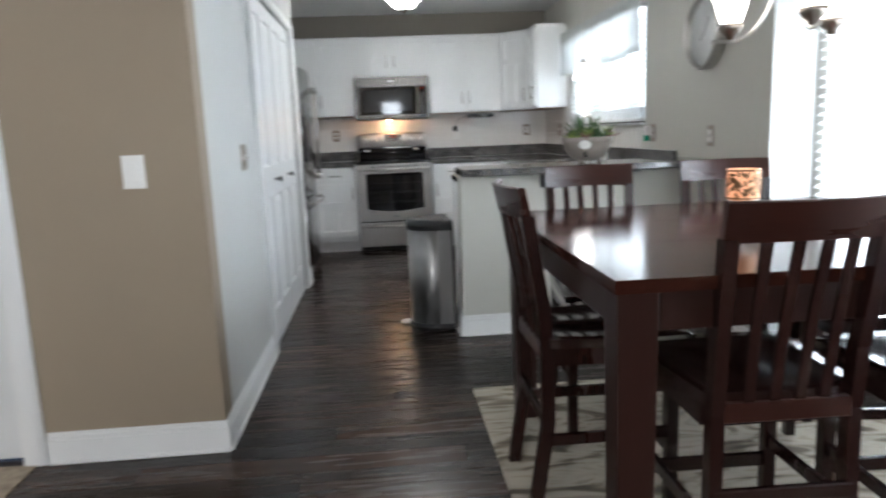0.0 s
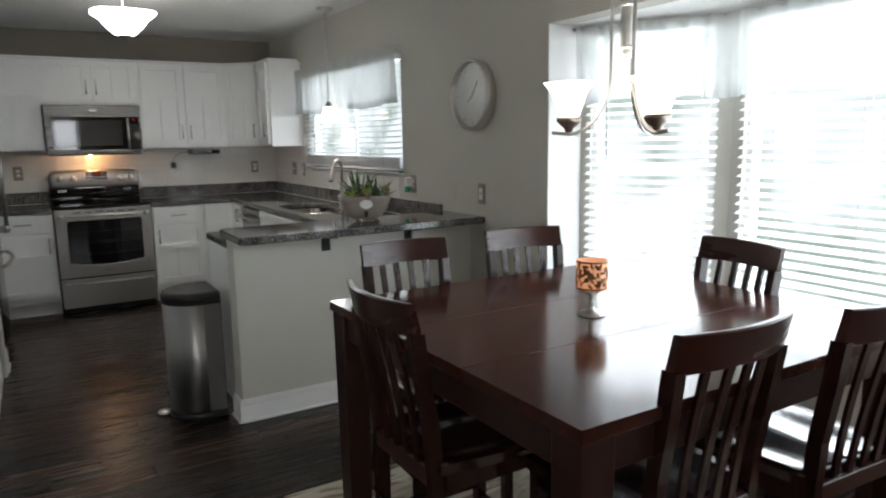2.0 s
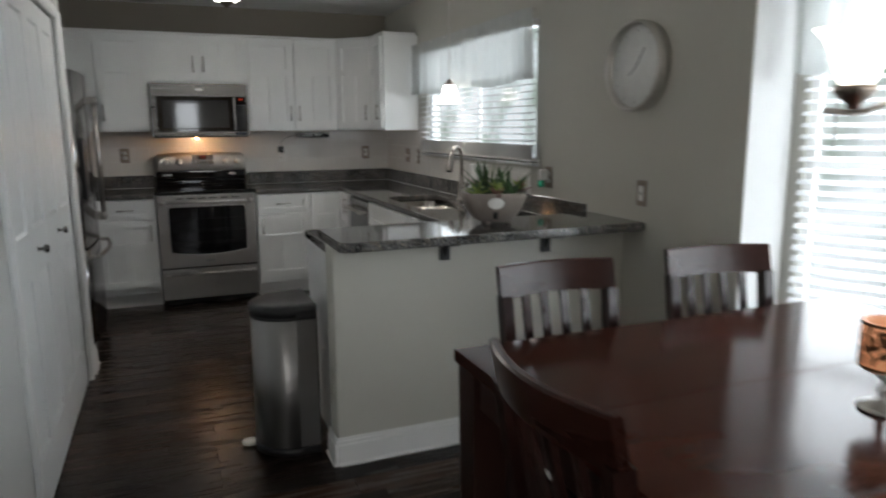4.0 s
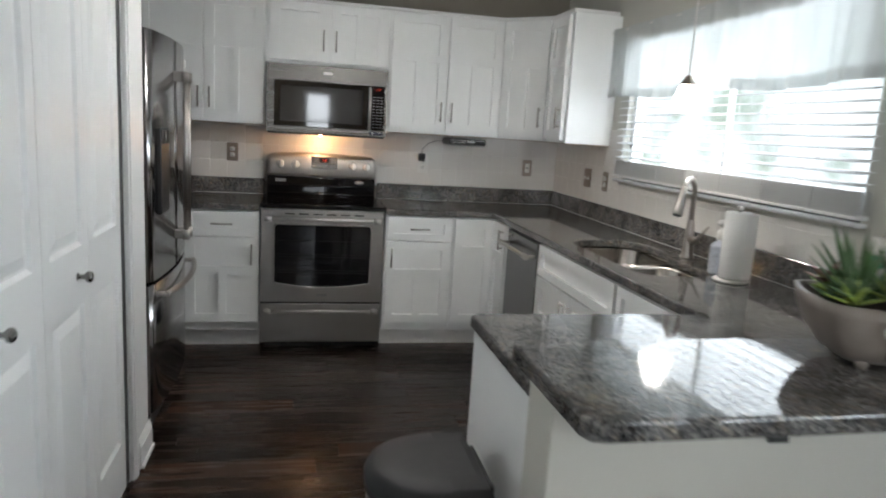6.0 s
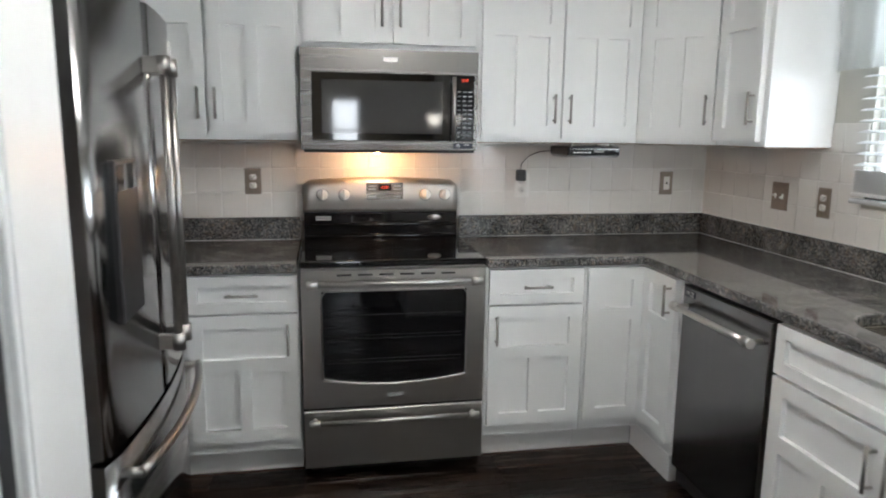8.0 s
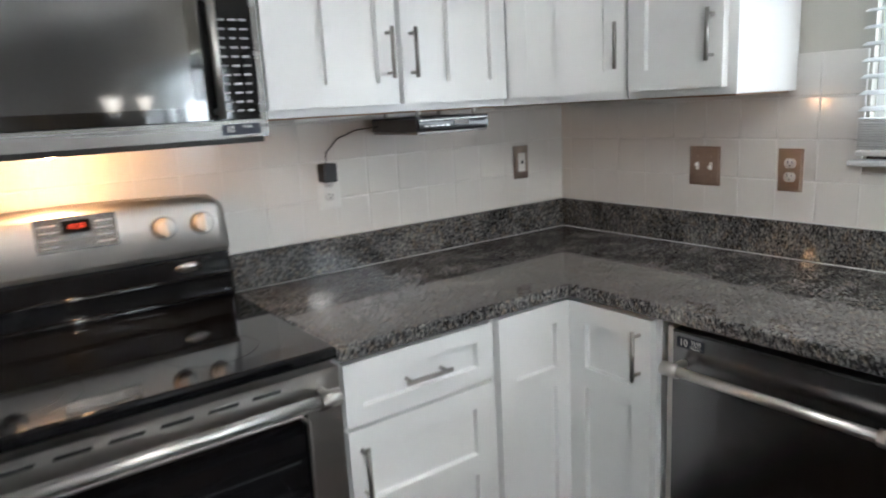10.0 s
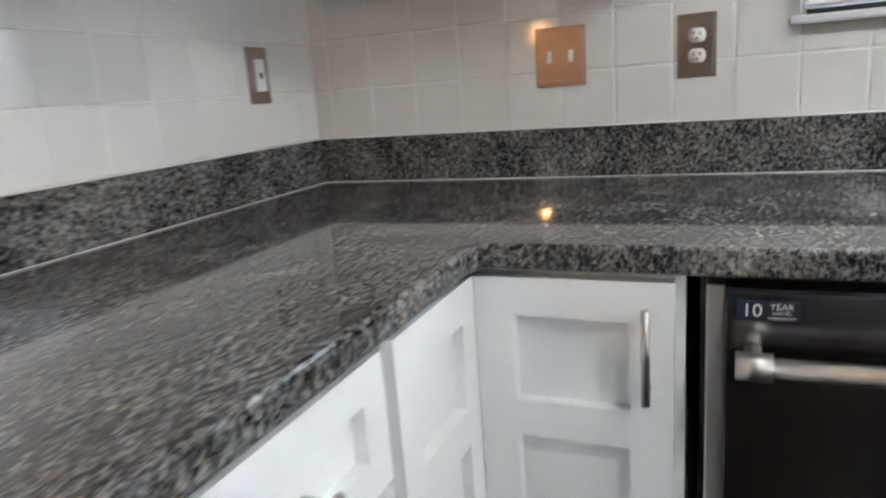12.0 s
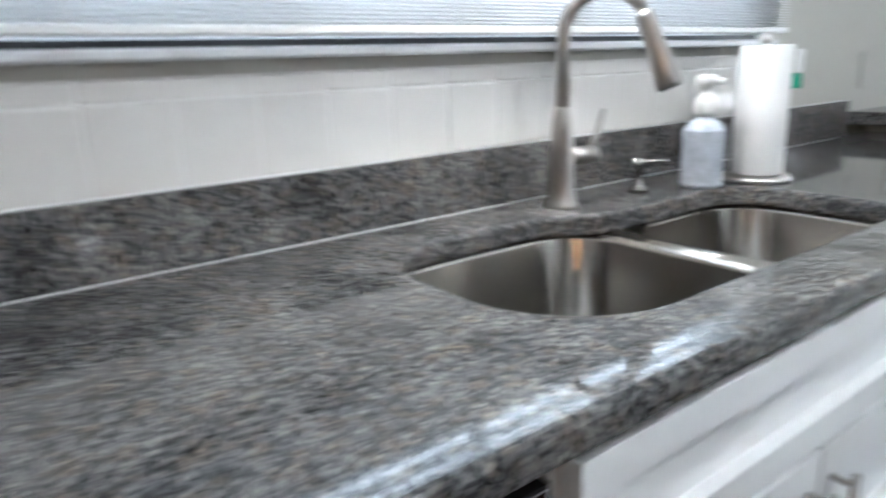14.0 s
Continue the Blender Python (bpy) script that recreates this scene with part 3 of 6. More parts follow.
# Black strip added where only shade shows between closet leaf and jamb.
gap_shade = structure("trim", B(1.5360, 1.5835, 0.003, 0.034, 0.012, 1.972), M_BLACK, "dark strip standing in for the shaded gap beside the closet door", "door seal")
gap_shade.matrix_world = CLOSET
track = structure("trim", B(0.01, 1.58, 0.03, 0.07, 1.972, 1.983), M_BLACK, "dark track above the folding closet doors", "door track")
track.matrix_world = CLOSET

ENTRY = Matrix.Translation((-2.10, 2.565, 0))
casing("trim", 0.0, 0.83, 2.03, ENTRY, w=0.085)
entry = thing("door_1", ENTRY, "white panelled entry door, closed, beside the tan wall", "door")
part("leaf", panel_leaf(0.82, 2.01, [(0.12, 0.38, 0.22, 0.85), (0.44, 0.70, 0.22, 0.85), (0.12, 0.38, 1.0, 1.86), (0.44, 0.70, 1.0, 1.86)]), M_DOOR, entry).location = (0.005, 0.045, 0.012)
bm = bmesh.new()
round_knob(bm, 0.07, 0.93, 0.045)
part("knob", bm, M_NICKEL, entry, "satin nickel knob")

# ---- windows ----


def blinds(parent, x0, x1, z0, z1, pitch=0.042, stack=0.0, tilt=18, y=-0.03, cords=3):
    """Slatted blind in a frame whose front is -y; the slats are parts."""
    w = x1 - x0
    bm = bmesh.new()
    n = 5
    ring = []
    for k in range(n):
        u = -0.024 + 0.048 * k / (n - 1)
        ring.append((u, 0.0022 * (1 - (u / 0.024) ** 2)))
    top = [[bm.verts.new((xx, u, h + 0.0011)) for u, h in ring] for xx in (x0, x1)]
    bot = [[bm.verts.new((xx, u, h - 0.0011)) for u, h in ring] for xx in (x0, x1)]
    for r in (top, bot):
        for k in range(n - 1):
            bm.faces.new((r[0][k], r[1][k], r[1][k + 1], r[0][k + 1]))
    for k in (0, n - 1):
        bm.faces.new((top[0][k], top[1][k], bot[1][k], bot[0][k]))
    slat = mesh_of("slat", bm)
    z = z1 - 0.03
    while z > z0 + stack + 0.02:
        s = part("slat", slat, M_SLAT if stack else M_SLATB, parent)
        s.location, s.rotation_euler = (0, y, z), (radians(tilt), 0, 0)
        z -= pitch
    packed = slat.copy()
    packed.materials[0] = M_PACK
    k = 0
    zz = z0 + 0.018
    while stack and zz < z0 + stack:
        s = part("slat", slat, M_TRIM, parent)
        s.data = packed
        s.location = (0, y, zz)
        zz += 0.0062
        k += 1
    part("head_rail", B(x0, x1, y - 0.028, y + 0.028, z1 - 0.03, z1, bevel=0.003), M_TRIM, parent)
    part("bottom_rail", B(x0, x1, y - 0.025, y + 0.025, z0, z0 + 0.014, bevel=0.003), M_TRIM, parent)
    if not stack:
        bm = bmesh.new()
        tube(bm, [(x0 + 0.115, y - 0.036, z1 - 0.62), (x0 + 0.11, y - 0.036, z1 - 0.03)], 0.0035, n=6)
        part("wand", bm, M_HANDLE, parent, "thin blind wand")
    for i in range(cords):
        x = x0 + w * (0.12 + 0.76 * i / max(1, cords - 1))
        bm = bmesh.new()
        for dy in (-0.025, 0.025):
            tube(bm, [(x, y + dy, z0 + 0.01), (x, y + dy, z1 - 0.02)], 0.0013, n=5)
        part("cord", bm, M_TRIM, parent)


def window(name, m, x0, x1, z0, z1, label, sill=0.03, rail=True, muntins=0):
    win = thing(name, m, label, "window")
    win["kind"] = "structure"
    f = 0.035
    bm = bmesh.new()
    for a, b, c, d in ((x0, x0 + f, z0, z1), (x1 - f, x1, z0, z1), (x0 + f, x1 - f, z0, z0 + f), (x0 + f, x1 - f, z1 - f, z1)):
        box(bm, a, b, 0.03, 0.085, c, d, bevel=0.003)
    part("window_frame", bm, M_TRIM, win)
    zm = (z0 + z1) / 2
    if rail:
        part("meeting_rail", B(x0 + f, x1 - f, 0.04, 0.075, zm - 0.02, zm + 0.02, bevel=0.003), M_TRIM, win)
    for i in range(muntins):
        x = x0 + (x1 - x0) * (i + 1) / (muntins + 1)
        part("muntin", B(x - 0.012, x + 0.012, 0.05, 0.070, z0 + f, z1 - f, bevel=0.002), M_TRIM, win)
    for c, d in (((z0 + f, zm - 0.02), (zm + 0.02, z1 - f)) if rail else ((z0 + f, z1 - f),)):
        p = part("pane", B(x0 + f, x1 - f, 0.060, 0.063, c, d), M_PANE, win)
        p.visible_shadow = False
    part("window_sill", B(x0 - 0.03, x1 + 0.03, -0.045, 0.03, z0 - (0.016 if sill < 0 else 0.022), z0, bevel=0.004), M_MARBLE if sill < 0 else M_TRIM, win)
    return win


def valance(name, m, x0, x1, z0, z1, label, folds=9, seed=1, depth=0.020):
    rnd = random.Random(seed)
    ph = [rnd.uniform(0, 6.28) for _ in range(5)]
    v = thing(name, m, label, "valance")
    bm = bmesh.new()
    nx, nz = int((x1 - x0) * 110), 9
    rows = []
    for j in range(nz + 1):
        q = j / nz
        row = []
        for i in range(nx + 1):
            u = i / nx
            w = math.sin(u * folds * 6.28 + ph[0] + math.sin(u * 9 + ph[1]) * 1.5) + 0.5 * math.sin(u * folds * 15.1 + ph[2])
            y = w * depth * (0.35 + 0.65 * q)
            x = x0 + (x1 - x0) * u + 0.012 * math.sin(u * 31 + ph[3]) * q
            zz = z1 - (z1 - z0) * q + (0.010 * math.sin(u * 14 + ph[4]) * q)
            row.append(bm.verts.new((x, y, zz)))
        rows.append(row)
    for a, b in zip(rows, rows[1:]):
        for i in range(nx):
            bm.faces.new((a[i], a[i + 1], b[i + 1], b[i])).smooth = True
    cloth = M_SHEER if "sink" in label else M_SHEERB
    part("cloth", bm, cloth, v)
    hem = bmesh.new()
    r1 = []
    for i in range(nx + 1):
        u = i / nx
        w = math.sin(u * folds * 6.28 + ph[0] + math.sin(u * 9 + ph[1]) * 1.5) + 0.5 * math.sin(u * folds * 15.1 + ph[2])
        x = x0 + (x1 - x0) * u + 0.012 * math.sin(u * 31 + ph[3])
        zz = z0 + 0.010 * math.sin(u * 14 + ph[4])
        r1.append((hem.verts.new((x, w * depth - 0.002, zz - 0.001)), hem.verts.new((x, w * depth - 0.002, zz + 0.045))))
    for a, b in zip(r1, r1[1:]):
        hem.faces.new((a[0], b[0], b[1], a[1])).smooth = True
    part("hem", hem, cloth, v)
    bm = bmesh.new()
    tube(bm, [(x0 - 0.02, 0.01, z1 - 0.012), (x1 + 0.02, 0.01, z1 - 0.012)], 0.006)
    part("rod", bm, M_NICKEL, v, "slim dark curtain rod")
    return v


def frame_x(p0, ang):
    return Matrix.Translation((*p0, 0)) @ Matrix.Rotation(radians(ang), 4, "Z")


EAST = lambda y: frame_x((XE, y), -90)
NB = (2.20, 3.14)
NC = (2.55, 2.50)
SC = (2.55, 0.90)
SB = (2.20, 0.26)
structure("bay_jamb", B(XE + 0.002, 2.20, 3.136, 3.26, 0, 1.974), M_TRIM, "white painted side of the bay opening", "wall")
structure("bay_jamb", B(XE + 0.002, 2.20, 0.14, 0.264, 0, 1.974), M_TRIM, "white painted side of the bay opening", "wall")
BWZ = (0.60, 1.945)
mA, LA = bay_wall("wall_bay", NB, NC, (0.055, 0.66, *BWZ))
mB, LB = bay_wall("wall_bay", NC, SC, (0.06, 1.54, *BWZ))
mC, LC = bay_wall("wall_bay", SC, SB, (0.07, 0.675, *BWZ))
for m, L in ((mA, LA), (mB, LB), (mC, LC)):
    ob = baseboard("baseboard", (0, 0), (L, 0))
    ob.matrix_world = m
wA = window("window_1", mA, 0.055, 0.66, *BWZ, "tall white bay window with open slatted blinds, bright daylight")
blinds(wA, 0.045, 0.67, BWZ[0] + 0.01, BWZ[1], y=-0.030)
wB = window("window_2", mB, 0.06, 1.54, *BWZ, "wide white bay window with open slatted blinds, bright daylight", muntins=1)
blinds(wB, 0.07, 1.53, BWZ[0] + 0.01, BWZ[1], y=-0.030, cords=4)
wC = window("window_3", mC, 0.07, 0.675, *BWZ, "tall white bay window with open slatted blinds, bright daylight")
blinds(wC, 0.06, 0.69, BWZ[0] + 0.01, BWZ[1], y=-0.030)
valance("valance", mA @ pose(0, -0.075, 0), 0.00, LA - 0.035, 1.60, 1.965, "sheer white valance on the tall bay window", 6, 1)
valance("valance", mB @ pose(0, -0.085, 0), 0.01, LB - 0.02, 1.60, 1.965, "sheer white valance on the wide bay window", 13, 2)
valance("valance", mC @ pose(0, -0.075, 0), 0.035, LC, 1.60, 1.965, "sheer white valance on the tall bay window", 6, 3)

wK = window("window_4", EAST(6.50), 0.0, 1.80, 1.20, 2.02, "sink window with white slatted blinds half drawn above a marble sill", sill=-1, rail=False, muntins=1)
# Added black strip, painted as the shaded gap between blind and sill.
part("weather_strip", B(0.0, 1.80, 0.0, 0.028, 1.2005, 1.2115), M_BLACK, wK, "dark strip drawn as the shade under the blind")
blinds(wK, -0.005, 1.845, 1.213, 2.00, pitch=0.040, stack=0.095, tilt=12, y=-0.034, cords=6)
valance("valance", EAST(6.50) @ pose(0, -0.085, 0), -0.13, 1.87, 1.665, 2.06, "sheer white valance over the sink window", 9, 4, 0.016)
# Invented window, out of view: the opening for the tan wall fill.
window("window_6", frame_x((-1.20, -2.0), 180), 0.0, 1.20, 0.55, 2.05, "unseen white window added behind the walk to light the tan wall")
wS = window("window_5", frame_x((0.66, -2.0), 180), 0.0, 0.48, 0.85, 1.95, "bright white window at the far end of the adjoining room")

# ---- cabinets ----


def shaker(w, h, panels, t=0.026, rail=0.052):
    """Door or drawer front: frame boards round sunk fields. panels: list of (x0, x1, z0, z1)."""
    bm = bmesh.new()
    box(bm, 0.001, w - 0.001, -t + 0.017, 0, 0.001, h - 0.001)
    xs = sorted({0, w, *(p[0] for p in panels), *(p[1] for p in panels)})
    zs = sorted({0, h, *(p[2] for p in panels), *(p[3] for p in panels)})
    rows = []
    for c, d in zip(zs, zs[1:]):
        run = None
        for a, b in zip(xs, xs[1:]):
            solid = not any(p[0] <= a + 1e-6 and b <= p[1] + 1e-6 and p[2] <= c + 1e-6 and d <= p[3] + 1e-6 for p in panels)
            if solid:
                run = [run[0], b] if run else [a, b]
            if (not solid or b == xs[-1]) and run:
                rows.append((run[0], run[1], c, d))
                run = None
    for a, b, c, d in rows:
        box(bm, a, b, -t, -t + 0.018, c, d)
    bmesh.ops.remove_doubles(bm, verts=bm.verts[:], dist=0.00001)
    return bm


def door_panels(w, h, style):
    s = 0.055
    if style == "drawer":
        return [(s * 0.8, w - s * 0.8, s * 0.75, h - s * 0.75)]
    zt = h - 0.20 if style in ("base", "base1") else h - 0.26
    out = [(s, w - s, zt + 0.02, h - s)]
    if style in ("base1", "upper1"):
        out.append((s, w - s, s, zt - 0.035))
    elif style == "short":
        return [(s, w / 2 - s * 0.4, s * 0.7, h - s * 0.8), (w / 2 + s * 0.4, w - s, s * 0.7, h - s * 0.8)]
    else:
        out += [(s, w / 2 - s * 0.45, s, zt - 0.035), (w / 2 + s * 0.45, w - s, s, zt - 0.035)]
    return out


def bar_handle(parent, x, z, length, upright, y=-0.025):
    bm = bmesh.new()
    h = length / 2
    a, b = ((x, y - 0.030, z - h), (x, y - 0.030, z + h)) if upright else ((x - h, y - 0.030, z), (x + h, y - 0.030, z))
    tube(bm, [a, b], 0.0055, n=12)
    for s in (-0.78, 0.78):
        p = (x, y, z + s * h) if upright else (x + s * h, y, z)
        tube(bm, [p, (p[0], y - 0.030, p[2])], 0.0045, n=10)
    return part("handle", bm, M_HANDLE, parent, "satin nickel bar handle")


def front(parent, name, x0, x1, z0, z1, style, handle=None):
    """handle: ('v', x from the front's left, z from its bottom) or ('h', ...)."""
    w, h = x1 - x0, z1 - z0
    d = part(name, shaker(w, h, door_panels(w, h, style)), M_CAB, parent)
    d.location = (x0, -0.002, z0)
    if handle:
        bar_handle(d, handle[1], handle[2], 0.128 if handle[0] == "v" else 0.125, handle[0] == "v")
    return d


def carcass(parent, w, depth, z0, z1, kick=True, gap=0.0):
    bm = bmesh.new()
    box(bm, gap, w, 0, depth, z0, z1, bevel=0.0015)
    part("body", bm, M_CAB, parent)
    if kick:
        part("toe_kick", B(gap, w, 0.065, depth - 0.05, 0, z0), M_TRIM, parent)


def cabinet(name, m, w, depth, z0, z1, label, kick=True):
    c = thing(name, m, label, "cabinet")
    carcass(c, w, depth, z0, z1, kick)
    return c


FB = 6.985
BZ = (0.115, 0.873)
c = cabinet("base_cabinet", pose(-1.262, FB, 0), 1.137, 0.595, *BZ, "white base cabinet between the range and the refrigerator")
front(c, "drawer", 0.705, 1.13, 0.715, 0.862, "drawer", ("h", 0.2125, 0.0735))
front(c, "door", 0.705, 1.13, 0.170, 0.705, "base", ("v", 0.385, 0.435))
c = cabinet("base_cabinet", pose(0.645, FB, 0), 0.44, 0.595, *BZ, "white base cabinet with one drawer and one door beside the range")
front(c, "drawer", 0.012, 0.425, 0.715, 0.862, "drawer", ("h", 0.206, 0.0735))
front(c, "door", 0.012, 0.425, 0.170, 0.705, "base", ("v", 0.030, 0.435))
c = cabinet("corner_base_cabinet", pose(1.087, FB, 0), 0.285, 0.595, *BZ, "white corner base cabinet with two meeting panelled doors")
part("body", B(0.285, 0.890, 0.012, 0.595, BZ[0], BZ[1]), M_CAB, c)
front(c, "door", 0.010, 0.268, 0.170, 0.862, "base1")
part("toe_kick", B(0.285, 0.35, -0.30, 0.06, 0, BZ[0]), M_TRIM, c)
part("body", B(0.288, 0.890, -0.308, 0.012, BZ[0], BZ[1]), M_CAB, c)
d = front(c, "door", 0.0, 0.266, 0.170, 0.862, "base1", ("v", 0.234, 0.600))
d.matrix_basis = Matrix.Translation((0.286, -0.030, 0.170)) @ Matrix.Rotation(radians(-90), 4, "Z")

FR = 1.375
RUN = lambda y: frame_x((FR, y), -90)
c = thing("sink_base_cabinet", RUN(6.085), "white sink base cabinet with a false drawer front and two doors", "cabinet")
part("toe_kick", B(0, 0.915, 0.065, 0.55, 0, BZ[0]), M_TRIM, c)
for nm, q in (("face_frame", (0, 0.915, 0, 0.018, BZ[0], BZ[1])), ("side", (0, 0.012, 0.018, 0.60, BZ[0], BZ[1])), ("side", (0.903, 0.915, 0.018, 0.60, BZ[0], 0.68)), ("bottom", (0.012, 0.903, 0.018, 0.60, BZ[0], 0.14))):
    part(nm, B(*q), M_CAB, c)
front(c, "drawer", 0.012, 0.903, 0.705, 0.862, "drawer")
front(c, "door", 0.012, 0.454, 0.170, 0.695, "base", ("v", 0.415, 0.425))
front(c, "door", 0.461, 0.903, 0.170, 0.695, "base", ("v", 0.028, 0.425))
c = thing("base_cabinet", RUN(5.168), "white drawer base cabinet between the sink and the peninsula", "cabinet")
part("face_frame", B(0, 0.57, 0, 0.018, BZ[0], BZ[1]), M_CAB, c)
part("body", B(0, 0.57, 0.0185, 0.60, BZ[0], 0.68), M_CAB, c)
part("toe_kick", B(0, 0.57, 0.065, 0.55, 0, BZ[0]), M_TRIM, c)
for a, b in ((0.705, 0.862), (0.445, 0.695), (0.170, 0.435)):
    front(c, "drawer", 0.012, 0.555, a, b, "drawer", ("h", 0.27, (b - a) / 2))
c = cabinet("peninsula_cabinet", frame_x((1.368, 4.555), 180), 0.750, 0.56, *BZ, "white peninsula base cabinet with a plain end panel under the granite")
front(c, "door", 0.012, 0.39, 0.170, 0.862, "base1", ("v", 0.345, 0.60))
front(c, "door", 0.395, 0.740, 0.170, 0.862, "base1", ("v", 0.03, 0.60))
part("end_panel", B(0.750, 0.760, 0.004, 0.56, 0.0, BZ[1]), M_CAB, c)

UZ = (1.385, 2.155)
UY, UD = 7.285, 0.30


def upper(m, w, label, doors, z0=UZ[0], depth=UD, style="upper", edge=0.012):
    c = cabinet("upper_cabinet", m, w, depth, z0, UZ[1], label, kick=False)
    part("crown", B(-0.004, w + 0.004, -0.014, depth - 0.02, UZ[1], UZ[1] + 0.022, bevel=0.004), M_TRIM, c)
    part("underside", B(0.018, w - 0.018, 0.022, depth - 0.01, z0 - 0.004, z0), M_CABIN, c, "bare brown wood underside")
    for x0, x1, side in doors:
        h = UZ[1] - 0.012 - (z0 + 0.020)
        hz = min(0.13, h * 0.42)
        front(c, "door", x0, x1, z0 + 0.020, UZ[1] - 0.012, style, ("v", 0.028 if side == "l" else (x1 - x0) - 0.028, hz))
    return c


upper(pose(-0.868, UY, 0), 0.753, "white wall cabinet with two tall doors beside the microwave", [(0.012, 0.375, "r"), (0.387, 0.741, "l")])
upper(pose(-0.115, UY, 0), 0.768, "short white wall cabinet with two doors over the microwave", [(0.022, 0.378, "r"), (0.400, 0.752, "l")], z0=1.775, style="short")
upper(pose(0.653, UY, 0), 0.777, "white wall cabinet with two tall doors over the counter", [(0.022, 0.385, "r"), (0.402, 0.762, "l")])
c = thing("corner_wall_cabinet", pose(1.43, UY, 0), "white diagonal corner wall cabinet with one tall door", "cabinet")
bm = bmesh.new()
foot = [(0, 0), (0.252, -0.255), (0.555, -0.255), (0.555, 0.30), (0, 0.30)]
lo = [bm.verts.new((x, y, UZ[0])) for x, y in foot]
hi = [bm.verts.new((x, y, UZ[1])) for x, y in foot]
bm.faces.new(lo[::-1])
bm.faces.new(hi)
for i in range(5):
    bm.faces.new((lo[i], lo[(i + 1) % 5], hi[(i + 1) % 5], hi[i]))
part("body", bm, M_CAB, c)
bm = bmesh.new()
lo = [bm.verts.new((x * 0.94 + 0.02, y * 0.94 + 0.012, UZ[0] - 0.004)) for x, y in foot]
bm.faces.new(lo)
part("underside", bm, M_CABIN, c, "bare brown wood underside")
dw = math.hypot(0.252, 0.255)
h = UZ[1] - 0.012 - UZ[0] - 0.02
d = front(c, "door", 0, dw - 0.03, UZ[0] + 0.02, UZ[1] - 0.012, "upper", ("v", dw - 0.058, 0.13))
d.matrix_basis = Matrix.Translation((0.0095, -0.0125, UZ[0] + 0.02)) @ Matrix.Rotation(math.atan2(-0.255, 0.252), 4, "Z")
cr = part("crown", B(0, dw, -0.014, 0.03, 0, 0.022, bevel=0.004), M_TRIM, c)
cr.matrix_basis = Matrix.Translation((0.0, 0.0, UZ[1])) @ Matrix.Rotation(math.atan2(-0.255, 0.252), 4, "Z")
upper(frame_x((1.682, 7.028), -90), 0.340, "white wall cabinet with one narrow door beside the sink window", [(0.022, 0.315, "r")], style="upper1")

# ---- worktops ----


def rounded(x0, x1, y0, y1, r, n=6):
    out = []
    for cx, cy, a0 in ((x1 - r, y1 - r, 0), (x0 + r, y1 - r, 90), (x0 + r, y0 + r, 180), (x1 - r, y0 + r, 270)):
        for k in range(n + 1):
            a = radians(a0 + 90 * k / n)
            out.append((cx + r * math.cos(a), cy + r * math.sin(a)))
    return out


def slab(outline, z0, z1, hole=None, round_=0.012):
    """A slab with a rounded upper and lower edge round its outline; a hole may go through it."""
    bm = bmesh.new()
    vo = [bm.verts.new((x, y, z1)) for x, y in outline]
    eo = [bm.edges.new((vo[i], vo[(i + 1) % len(vo)])) for i in range(len(vo))]
    es = eo[:]
    if hole:
        vh = [bm.verts.new((x, y, z1)) for x, y in hole]
        es += [bm.edges.new((vh[i], vh[(i + 1) % len(vh)])) for i in range(len(vh))]
    bmesh.ops.triangle_fill(bm, use_beauty=True, edges=es)
    r = bmesh.ops.extrude_face_region(bm, geom=bm.faces[:])
    for v in (g for g in r["geom"] if isinstance(g, bmesh.types.BMVert)):
        v.co.z = z0
    bmesh.ops.recalc_face_normals(bm, faces=bm.faces[:])
    rim = [e for e in bm.edges if len(e.link_faces) == 2 and abs(e.verts[0].co.z - e.verts[1].co.z) < 1e-6 and e.calc_face_angle(0) > 1.2]
    bmesh.ops.bevel(bm, geom=rim, offset=round_, segments=3, affect="EDGES", profile=0.5)
    return bm




def arc(cx, cy, r, a0, a1, n=6):
    return [(cx + r * math.cos(radians(a0 + (a1 - a0) * k / n)), cy + r * math.sin(radians(a0 + (a1 - a0) * k / n))) for k in range(n + 1)]


SINK_CUT = arc(1.700, 5.835, 0.140, 0, 90) + arc(1.605, 5.815, 0.160, 90, 180) + arc(1.535, 5.220, 0.090, 180, 270) + arc(1.680, 5.220, 0.090, 270, 360) + [(1.770, 5.480), (1.785, 5.550), (1.825, 5.610), (1.840, 5.690)]
SINK_CUT = SINK_CUT[::-1]
CT = (0.873, 0.910)
t = thing("worktop", pose(0, 0, 0), "polished grey speckled granite worktop beside the range", "countertop")
part("slab", slab([(-1.275, 6.945), (-0.128, 6.945), (-0.128, 7.585), (-1.275, 7.585)], *CT, round_=0.006), M_GRAN, t)
part("backsplash", B(-1.275, -0.128, 7.565, 7.587, 0.9105, 1.017, bevel=0.002), M_GRAN, t)
t = thing("worktop", pose(0, 0, 0), "polished speckled granite worktop round the corner past the sink", "countertop")
part("slab", slab([(0.645, 6.945), (1.318, 6.945), (1.333, 6.938), (1.340, 6.923), (1.340, 4.608), (1.325, 4.585), (0.620, 4.585), (0.598, 4.562), (0.598, 3.985), (1.983, 3.985), (1.983, 7.585), (0.645, 7.585)], *CT, hole=SINK_CUT, round_=0.008), M_GRAN, t)
part("backsplash", B(0.645, 1.963, 7.565, 7.587, 0.9105, 1.017, bevel=0.002), M_GRAN, t)
part("backsplash", B(1.963, 1.984, 4.165, 7.587, 0.9105, 1.017, bevel=0.002), M_GRAN, t)
bm = bmesh.new()
